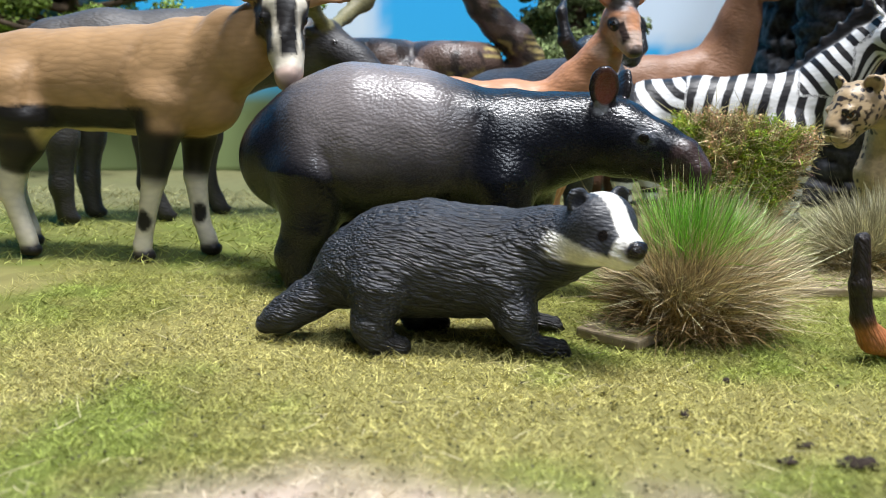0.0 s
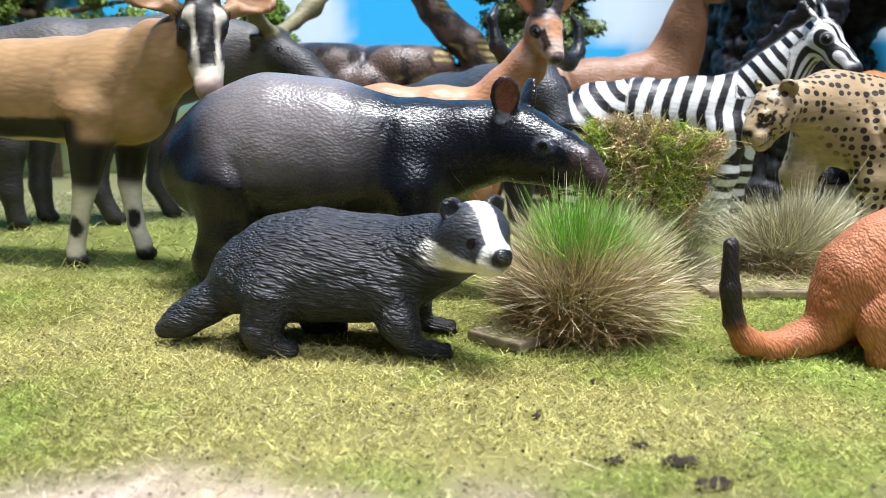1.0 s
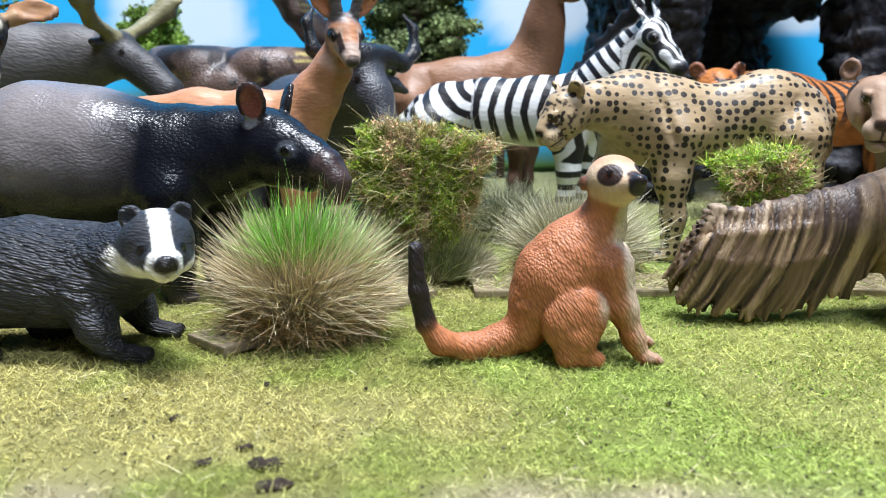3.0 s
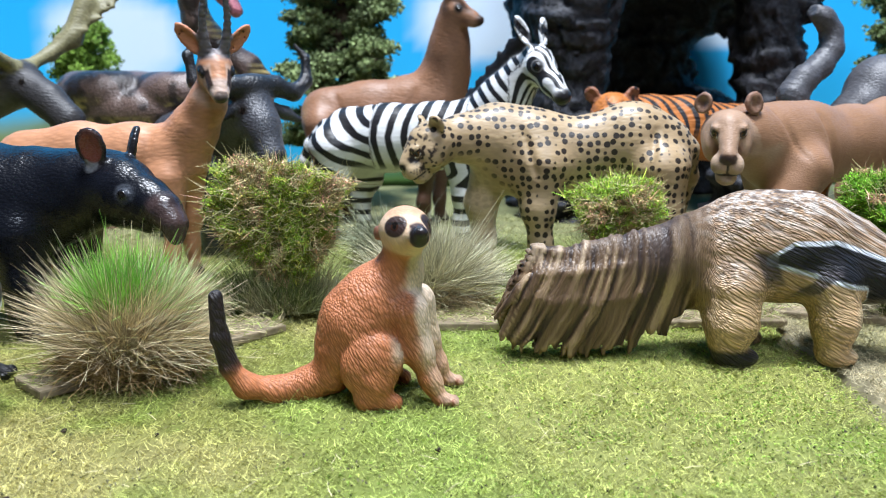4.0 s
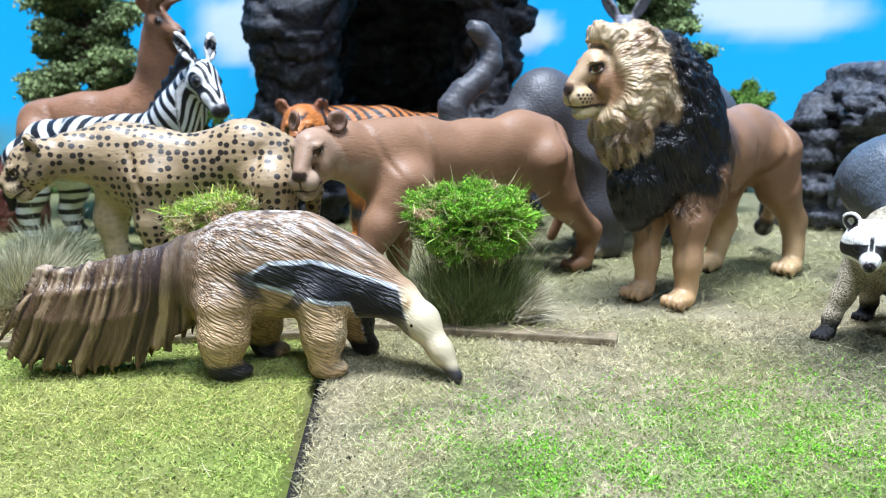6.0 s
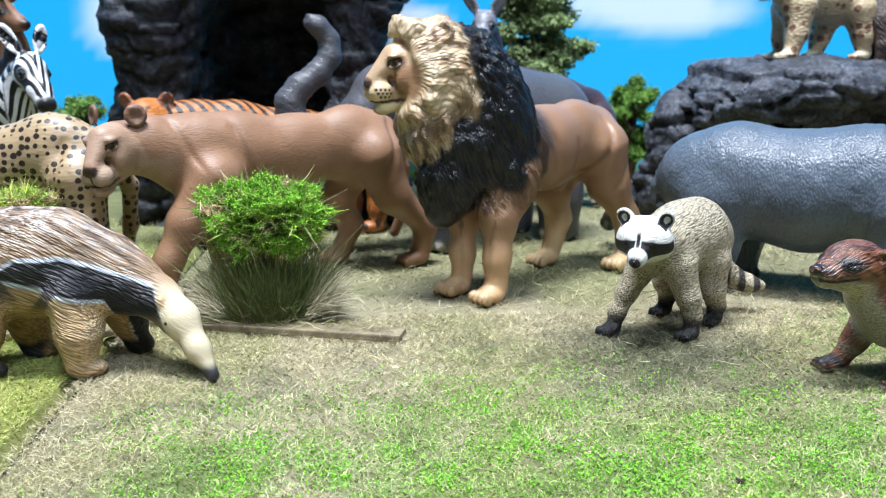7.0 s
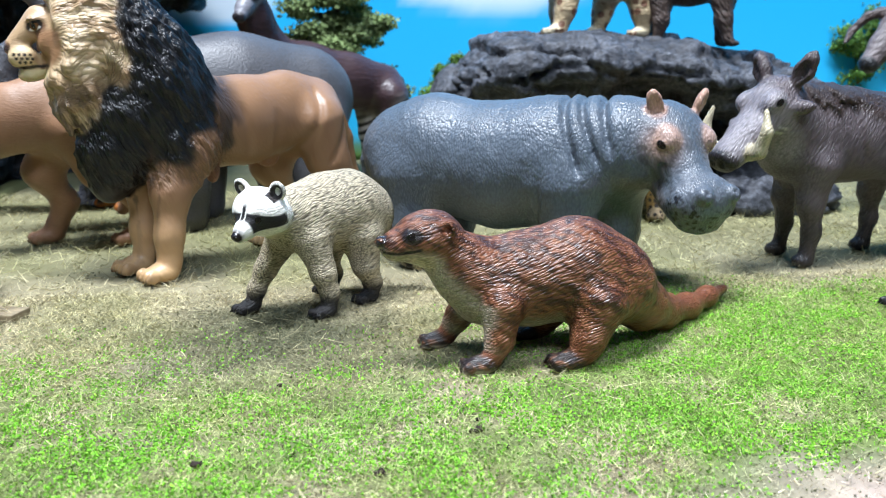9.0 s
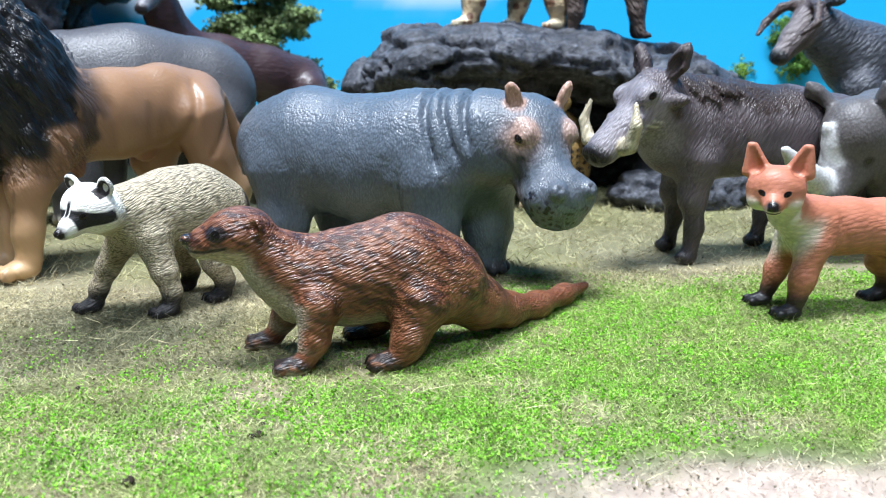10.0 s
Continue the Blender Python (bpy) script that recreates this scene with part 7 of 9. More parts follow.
# elephant
def elephant():
    c = Clay(1.1)
    g = (0.085, 0.085, 0.095)
    c.chain(g, (-24, 0, 42, 19), (0, 0, 44, 20), (20, 0, 46, 17), w=0.82, k=6)
    F = Aim((39, 0, 49), 2, -10)
    c.egg(g, F.pt(0, 0, 2), (13, 11.5, 14), F.turn, k=5)
    c.chain(g, (48, 1, 48, 8.0), (57, -2, 40, 6.6), (66, -4, 40, 5.6), (71.2, -5, 46, 5.0), (71.8, -5, 52, 4.5), (68, -5, 56.8, 4.2), (61.6, -5, 61.2, 3.9), (57.4, -5, 66.6, 3.6), (57.2, -6, 72, 3.4), (60.6, -6, 76.4, 3.1), (63.4, -7, 78, 2.7), k=2)
    c.egg((0.03, 0.028, 0.03), (65.6, -7, 78.8), (1.6, 2.0, 1.6), k=0.4, sign=-1)
    eyes(c, F, 8.5, 9.2, 0, 1.0)
    for s in (1, -1):
        c.egg(g, F.pt(-11, 12.5 * s, -2), (12, 2.0, 15), (F.turn[0] + 8 * s, F.turn[1], F.turn[2] - 32 * s), k=2)
        c.chain((0.6, 0.56, 0.45), F.pt(10, 5 * s, -9, 1.9), F.pt(18, 6.5 * s, -14, 1.4), F.pt(24, 6.5 * s, -14, 0.7), k=0.6)
    for x, s in ((20, 1), (10, -1), (-26, 1), (-18, -1)):
        c.chain(g, (x, 8 * s, 34, 11), (x + 1, 10 * s, 16, 7.8), (x + 1, 10 * s, 5, 7.6), k=4)
        for t in (-40, 0, 40):
            c.egg((0.36, 0.33, 0.28), (x + 1 + 7.2 * math.cos(radians(t)), 10 * s + 7.2 * math.sin(radians(t)), 2.2), (1.2, 1.8, 1.6), (0, 0, t), k=0.4)
    c.reliefs.append(lambda V, N: 0.12 * (np.abs(fnoise(V * np.array((0.5, 1, 1)) / 4, 3, 3) - 0.5) * 2 - 0.3))
    c.reliefs.append(lambda V, N: 0.14 * np.sin(2.4 * (V[:, 2] - 0.5 * V[:, 0])) * step(54, 58, V[:, 0]))
    c.make("elephant_figure", hide("elephant_hide", 0.42, (0.7, 1.6, 0.5), 0.00012, 0.2), (288, 274), 200, "grey wrinkled elephant figure with its trunk raised", "animal figure")


elephant()


# okapi
def okapi():
    c = Clay(0.9)
    o, g = (0.055, 0.030, 0.034), (0.22, 0.22, 0.25)
    c.chain(o, (-26, 0, 44, 10), (-10, 0, 47, 11), (8, 0, 50, 12), (20, 0, 52, 12), w=0.78, k=4)
    c.chain(o, (21, 0, 53, 10.5), (27, 2, 62, 8), (31, 6, 71, 6.4), (32.5, 8.5, 77.5, 5.4), w=0.85, k=4)
    F = Aim((33.5, 10, 80.5), 44, -42)
    c.egg(g, F.pt(0, 0, 0), (5.4, 4.6, 4.6), F.turn, k=2)
    c.chain(g, F.pt(2, 0, -0.3, 4.0), F.pt(8, 0, -0.5, 3.0), F.pt(12, 0, -0.6, 2.6), k=2)
    c.egg((0.03, 0.026, 0.03), F.pt(13.8, 0, -0.3), (1.6, 2.6, 2.2), F.turn, k=1)
    eyes(c, F, 3.6, 3.9, 1.2, 0.9, (0.05, 0.045, 0.05))
    for s in (1, -1):
        c.egg(g, F.pt(-5, 6.0 * s, 6), (2.0, 2.4, 6.4), (F.turn[0] - 32 * s, F.turn[1] - 30, F.turn[2]), k=1)
        c.egg((0.10, 0.07, 0.075), F.pt(-3.6, 6.2 * s, 6.6), (1.0, 1.5, 4.6), (F.turn[0] - 32 * s, F.turn[1] - 30, F.turn[2]), k=0.3, sign=-1)
    for x, s in ((20, 1), (14, -1), (-28, 1), (-22, -1)):
        c.chain(o, (x, 5 * s, 40, 8), (x, 6 * s, 24, 4), (x, 6 * s, 12, 2.8), (x, 6 * s, 3, 2.8), k=3)
    c.chain(o, (-35, 0, 47, 1.8), (-38, 0, 38, 1.6), (-39, 0, 30, 2.2), k=1)
    c.stripe = lambda V: (V[:, 2] + 0.5 * V[:, 0]) * 1.7

    def paint(V, N, coat):
        legs = step(36, 28, V[:, 2])
        coat = blend(coat, np.maximum(legs, step(-24, -32, V[:, 0]) * step(44, 36, V[:, 2])) * 0.9, (0.45, 0.42, 0.40))
        coat[:, 3] = np.maximum(legs, step(-24, -32, V[:, 0]) * step(44, 36, V[:, 2]))
        return coat
    c.paints.append(paint)
    c.make("okapi_figure", hide("okapi_hide", 0.4, (3.4, 1.2, 1.2), 0.00018, 0.25, pattern="stripes"), (319, 332), 202, "dark maroon okapi figure with grey face and striped rump", "animal figure")


okapi()


# raccoon
def raccoon():
    c = Clay(0.45)
    c.flow = -18
    g, k_, w_ = (0.52, 0.44, 0.31), (0.014, 0.013, 0.014), (0.78, 0.75, 0.70)
    c.shag = lambda V: 1 - 0.7 * step(9, 7, np.linalg.norm(V - np.array((19.0, 2.5, 25.0)), axis=1))
    c.chain(g, (-13.5, 0, 20.5, 7.6), (-8, 0, 22.4, 8.6), (-1, 0, 22.4, 8.4), (6, 0, 21.8, 7.0), w=0.88, k=3)
    c.chain(g, (7, 0, 22.6, 6.2), (13, 1, 23.8, 5.0), w=0.95, k=3)
    F = Aim((16.8, 1.8, 25.4), 20, -16)
    c.egg(w_, F.pt(0, 0, 0), (5.2, 6.0, 5.2), F.turn, k=2)
    c.chain(w_, F.pt(2.5, 0, -0.8, 3.3), F.pt(6, 0, -1.6, 1.9), F.pt(8.2, 0, -1.9, 1.35), k=1.6)
    c.egg(w_, F.pt(-0.6, 4.4, -1.6), (2.8, 2.0, 2.6), F.turn, k=1.5)
    c.egg(w_, F.pt(-0.6, -4.4, -1.6), (2.8, 2.0, 2.6), F.turn, k=1.5)
    c.egg(NOSE, F.pt(9.3, 0, -1.5), (0.75, 1.0, 0.8), F.turn, k=0.3, wet=0.9)
    eyes(c, F, 4.3, 2.7, 0.3, 0.7, out=35)
    c.fine.append((F.pt(3, 0, 0), 7.0, 1))
    for s in (1, -1):
        c.egg(w_, F.pt(-1.6, 4.5 * s, 4.2), (1.0, 2.0, 2.4), (F.turn[0] - 24 * s, F.turn[1], F.turn[2]), k=0.6)
        hollow(c, F.pt(-1.4, 4.6 * s, 4.2), (F.turn[0] - 24 * s, F.turn[1], F.turn[2]), 1.6, 2.0, (0.035, 0.03, 0.03))
        c.egg((0.03, 0.028, 0.028), F.pt(-0.6, 4.7 * s, 4.2), (1.0, 1.3, 1.6), (F.turn[0] - 24 * s, F.turn[1], F.turn[2]), k=0.3, sign=-1)
    c.chain(g, (7, -4, 17.5, 4.2), (11, -6, 10, 2.3), (13, -7, 5.4, 1.8), (13.8, -7.2, 2.6, 1.6), k=2)
    paws(c, k_, 15, -7.4, 1.6, 1.9)
    c.chain(g, (5, 4, 17.5, 4.4), (4, 6.4, 10, 2.6), (3, 7.2, 5.4, 1.9), (3.4, 7.4, 2.6, 1.6), k=2)
    paws(c, k_, 4.6, 7.4, 1.6, 1.9)
    c.chain(g, (-9, 4, 16, 5.4), (-9, 5.4, 9.5, 2.9), (-11, 5.6, 5, 2.0), (-10.6, 5.6, 2.6, 1.6), k=2)
    paws(c, k_, -9.4, 5.6, 1.6, 1.9)
    c.chain(g, (-8, -4.4, 16, 5.2), (-7, -6.6, 9.5, 2.8), (-9.4, -7.2, 5, 1.9), (-9, -7.4, 2.6, 1.6), k=2)
    paws(c, k_, -7.6, -7.4, 1.6, 1.9)
    c.chain(g, (-18, 0, 15, 3.0), (-21.5, 2.5, 11.0, 2.4), (-24.0, 4.5, 8.8, 2.2), (-26.0, 6.5, 7.8, 2.0), (-28.0, 8.5, 7.4, 1.3), k=2)

    def paint(V, N, coat):
        x, y, z = V.T
        f, s, u = F.co(V)
        near = step(11, 9.5, np.linalg.norm(V - F.pt(2, 0, 0), axis=1)) * (f > -1)
        mask = near * step(0.3, -0.1, np.abs(u - 0.2 + 0.22 * np.abs(s)) - 1.75 + 0.17 * np.maximum(np.abs(s) - 2.6, 0)) * step(0.5, 0.8, np.abs(s)) * step(7.2, 6.6, np.abs(s)) * step(-0.8, -0.2, f) * step(6.6, 6.0, f)
        stripe = near * step(0.55, 0.3, np.abs(s)) * step(0.4, 1.0, u) * step(3.8, 2.8, u) * step(7.2, 6.4, f) * step(1.0, 2.0, f)
        coat = blend(coat, np.maximum(mask, stripe), k_)
        coat = blend(coat, near * step(8.6, 8.9, f) * step(1.5, 1.2, np.abs(s)) * step(-2.7, -2.3, u), NOSE)
        coat = blend(coat, step(7.0, 3.8, z) * (x > -16) * 0.95, k_)
        tail = step(-17, -19, x)
        coat = blend(coat, tail * step(-0.1, 0.3, np.sin((x - 1.2 * y) * 1.0)), (0.05, 0.04, 0.035))
        return coat
    c.paints.append(paint)
    c.reliefs.append(lambda V, N: 0.16 * (vnoise(np.stack([(V[:, 0] + 0.3 * V[:, 2]) / 2.2, V[:, 1] / 0.8, (V[:, 2] - 0.3 * V[:, 0]) / 0.8], 1), 3) - 0.5) * step(7, 10, V[:, 2]) * step(5, 7, np.linalg.norm(V - F.pt(3, 0, 0), axis=1)))
    c.make("raccoon_figure", hide("raccoon_hide", 0.52, (1.5, 0.36, 0.36), 0.0003, 0.72, 0.35), (318, 164), 218, "pale grey raccoon figure with black mask and paws", "animal figure")


raccoon()


# otter
def otter():
    c = Clay(0.5)
    c.flow = -24
    o, k_, w_ = (0.185, 0.066, 0.032), (0.02, 0.012, 0.011), (0.36, 0.28, 0.20)
    c.chain(o, (-16.5, 0, 14.8, 9.0), (-10, 0, 17.2, 9.6), (-0.5, 0, 15.6, 8.8), (7, 0, 15.6, 8.2), w=0.88, k=3)
    c.chain(o, (8, 0, 15.0, 7.4), (12.6, 0.6, 18.4, 5.6), (16.6, 1.4, 22.4, 4.9), w=0.9, k=3)
    F = Aim((19.4, 1.4, 24.6), 12, -2)
    c.egg(o, F.pt(-0.2, 0, 0.2), (6.3, 5.6, 5.2), F.turn, k=1.4)
    c.chain(o, F.pt(3, 0, -0.2, 3.9), F.pt(6.4, 0, -0.6, 2.9), k=2, w=1.05)
    c.egg((0.22, 0.10, 0.05), F.pt(6.6, 0, -1.2), (2.2, 2.9, 1.9), F.turn, k=1.0)
    c.egg(NOSE, F.pt(9.2, 0, 0.3), (1.1, 1.6, 1.2), F.turn, k=0.3, wet=0.8)
    eyes(c, F, 4.2, 3.2, 1.4, 0.8, k_, rim_size=1.6, wide=1.3)
    c.fine.append((F.pt(5, 0, 0), 6.0, 1))
    for s in (1, -1):
        c.egg(o, F.pt(-2.4, 4.6 * s, 2.4), (1.2, 1.3, 1.7), F.turn, k=0.5)
        c.egg(k_, F.pt(-1.6, 5.3 * s, 2.4), (0.9, 0.9, 1.1), F.turn, k=0.3, sign=-1)
    c.chain(o, (6, 6, 12, 4.4), (6.8, 7.4, 6, 2.6), (8.2, 8, 3.0, 2.0), k=1.6)
    paws(c, k_, 10.5, 8.4, 1.7, 2.1)
    c.chain(o, (9, -5, 12, 4.2), (12, -6, 6.5, 2.5), (14, -6.4, 3.0, 2.0), k=1.6)
    paws(c, k_, 16, -6.4, 1.7, 2.0)
    c.chain(o, (-12.5, 5.6, 11, 6.4), (-10.4, 8.2, 5.4, 3.2), (-9.4, 8.6, 3, 2.6), k=2)
    paws(c, k_, -6.6, 8.8, 1.6, 2.2)
    c.chain(o, (-11, -5.6, 11, 6), (-7, -7.4, 5.4, 3.0), (-6, -8, 3, 2.5), k=2)
    paws(c, k_, -3.4, -8.2, 1.6, 2.1)
    c.chain(o, (-20, -1, 12.5, 7.2), (-26, -3.5, 8, 5.0), (-33, -8, 4.6, 3.4), (-42, -14, 3.2, 2.5), (-50, -20, 3.4, 1.9), (-57, -25, 3.6, 1.0), w=1.05, k=3)

    def paint(V, N, coat):
        x, y, z = V.T
        f, s, u = F.co(V)
        n = fnoise(np.stack([(x + 0.4 * z) / 2.6, y / 0.9, (z - 0.5 * x) / 0.75], 1), 2, 12)
        coat = blend(coat, step(0.50, 0.62, n) * step(6, 12, z) * 0.85, (0.040, 0.015, 0.010))
        coat = blend(coat, step(0.42, 0.30, n) * 0.6, (0.30, 0.125, 0.062))
        throat = step(-0.1, -0.6, N[:, 2] - 0.55 * N[:, 0]) * step(3, 8, x) * step(25, 21, z)
        coat = blend(coat, np.maximum(throat, step(-0.45, -0.8, N[:, 2]) * step(5, 8, z) * step(-12, -8, x)) * 0.95, (0.46, 0.38, 0.30))
        near = step(10, 8.5, np.linalg.norm(V - F.pt(2, 0, 0), axis=1))
        coat = blend(coat, near * step(2.0, 1.3, np.hypot(f - 4.2, (u - 1.5) * 1.4)) * (np.abs(s) > 2), k_)
        coat = blend(coat, near * step(0.4, 0.2, np.abs(u + 1.5 - 0.04 * (f - 7) ** 2)) * step(2.5, 3.5, f) * (np.abs(s) > 0.8), k_)
        return blend(coat, near * step(-1.8, -2.6, u) * (f > 0) * 0.8, (0.5, 0.38, 0.28))
    c.paints.append(paint)
    c.reliefs.append(lambda V, N: 0.26 * (vnoise(np.stack([(V[:, 0] + 0.5 * V[:, 2]) / 2.6, V[:, 1] / 0.8, (V[:, 2] - 0.5 * V[:, 0]) / 0.8], 1), 3) - 0.5) * step(4, 8, V[:, 2]) * step(6, 9, np.linalg.norm(V - F.pt(3, 0, 0), axis=1)))
    c.make("otter_figure", hide("otter_hide", 0.30, (2.2, 0.42, 0.42), 0.00026, 0.45, 0.5), (358, 128), 183, "reddish brown otter figure with dark paws and thick tail", "animal figure")


otter()


# hippopotamus
def hippo():
    c = Clay(0.75)
    g, pk = (0.105, 0.128, 0.160), (0.36, 0.24, 0.20)
    c.chain(g, (-35, 0, 31.2, 12.8), (-26, 0, 31, 15.6), (-6, 0, 28.8, 16.0), (8, 0, 31, 15.8), (17, 0, 33.4, 14.0), w=0.96, k=5)
    c.chain(g, (18, 0, 34, 13.4), (26, 0, 35.6, 12.0), (32, 1, 36.6, 10.4), w=0.98, k=3)
    F = Aim((36.7, 1.2, 37.3), -42, -36)
    c.egg(g, F.pt(-0.6, 0, -1.2), (9.8, 10.4, 10.2), F.turn, k=3)
    c.chain(g, F.pt(4, 0, -1, 7.4), F.pt(12, 0, -2.0, 5.8), k=3, w=1.05)
    c.egg(g, F.pt(18.6, 0, -2.4), (6.4, 9.0, 6.6), F.turn, k=2.0)
    c.egg(g, F.pt(20.0, 0, -6.4), (5.0, 7.2, 3.0), F.turn, k=1.2)
    c.egg(g, F.pt(13, 0, -6.6), (8.6, 7.0, 4.2), F.turn, k=2.5)
    for s in (1, -1):
        c.egg(g, F.pt(21.4, 4.0 * s, 2.6), (2.4, 2.1, 2.0), F.turn, k=1.0)
        c.egg((0.02, 0.02, 0.024), F.pt(22.6, 4.2 * s, 4.2), (1.2, 0.6, 0.7), F.turn, k=0.3, sign=-1)
        c.egg(pk, F.pt(4.6, 5.6 * s, 5.2), (3.4, 2.4, 2.6), F.turn, k=1.4)
        c.egg((0.5, 0.3, 0.22), F.pt(-3.4, 7.0 * s, 9.6), (1.5, 2.1, 3.5), (F.turn[0] - 20 * s, F.turn[1] - 20, F.turn[2] + 34 * s), k=0.8)
        c.egg((0.2, 0.1, 0.08), F.pt(-2.1, 7.4 * s, 9.9), (0.9, 1.3, 2.4), (F.turn[0] - 20 * s, F.turn[1] - 20, F.turn[2] + 34 * s), k=0.3, sign=-1)
    eyes(c, F, 5.8, 7.5, 4.6, 0.95, (0.40, 0.26, 0.21), out=58, rim_size=1.7, wide=1.35)
    c.fine.append((F.pt(20, 0, -4), 10.5, 1))
    for s in (1, -1):
        c.chain((0.03, 0.035, 0.04), F.pt(9, 7.2 * s, 0.5, 0.5), F.pt(10.6, 7.6 * s, -3, 0.6), F.pt(12.4, 8.0 * s, -6.4, 0.5), k=1.2, sign=-1)
    for x, s in ((15, -1), (23.5, 0.7), (-29, -1), (-24, 1)):
        c.chain(g, (x - 1, 7.5 * s, 25, 9.6), (x, 9 * s, 13, 6.0), (x + 0.5, 9 * s, 4.5, 4.8), k=4)
        for t in (-50, -15, 20, 55):
            c.egg((0.06, 0.065, 0.075), (x + 0.5 + 4.4 * math.cos(radians(t)), 9 * s + 4.4 * math.sin(radians(t)), 1.9), (1.6, 1.3, 1.8), (0, 0, t), k=0.5)
    c.chain(g, (-46, 0, 34, 1.8), (-48.5, 0, 28, 1.5), (-48.5, 0, 23, 1.2), k=1)

    def paint(V, N, coat):
        f, s, u = F.co(V)
        near = step(30, 24, np.linalg.norm(V - F.o, axis=1))
        coat = blend(coat, near * step(13, 16, f) * 0.25, (0.16, 0.16, 0.18))
        blush = np.exp(-(((f - 5) / 4.5) ** 2 + ((np.abs(s) - 7) / 4) ** 2 + ((u - 3.5) / 3.6) ** 2)) * (coat[:, 2] > 0.08)
        coat = blend(coat, np.clip(blush * 1.1, 0, 0.85), (0.44, 0.30, 0.25))
        jaw = np.exp(-(((u + 7.5) / 2.4) ** 2)) * step(3, 8, f) * step(18, 14, f) * near
        coat = blend(coat, jaw * 0.4, (0.34, 0.25, 0.21))
        coat = blend(coat, near * step(14, 17, f) * step(0.60, 0.68, vnoise(np.stack([f, s, u], 1) / 0.8, 7)) * step(1.5, -0.5, u) * step(-8.5, -7, u), (0.012, 0.012, 0.015))
        mouth = near * step(0.8, 0.35, np.abs(u + 7.6 - 0.045 * (f - 19) ** 2 * (f < 19))) * step(4, 6, f) * step(25, 24, f)
        return blend(coat, mouth * 0.6 * step(16, 13, f), (0.02, 0.02, 0.022))
    c.paints.append(paint)
    def folds(V, N):
        x = V[:, 0] + 0.38 * (V[:, 2] - 46) + 0.8 * (fnoise(V / 9, 2, 5) - 0.5)
        f, s, u = F.co(V)
        d = sum(-a * np.exp(-((x - p - 0.7 * np.sin(V[:, 2] / 9 + p)) / 0.9) ** 2) for p, a in ((13.0, 1.7), (17.0, 1.7), (21.4, 1.9)))
        side = np.exp(-((V[:, 0] - 9 - 0.1 * (V[:, 2] - 25)) / 0.7) ** 2) * step(32, 26, V[:, 2]) * 0.8
        return (d - side) * step(8, 14, V[:, 2]) * step(2, -2, f - 2) + 0.42 * (np.abs(fnoise(V * np.array((1.0, 0.7, 0.45)) / 1.9, 3, 3) - 0.5) * 2 - 0.3)
    c.reliefs.append(folds)
    c.fine.append(((20, -10, 36), 13.0, 1))
    c.make("hippo_figure", hide("hippo_hide", 0.34, (0.55, 0.55, 1.1), 0.00016, 0.25, 0.5), (372, 190), -32, "slate grey hippopotamus figure with wrinkled skin and pink ears", "animal figure")


hippo()


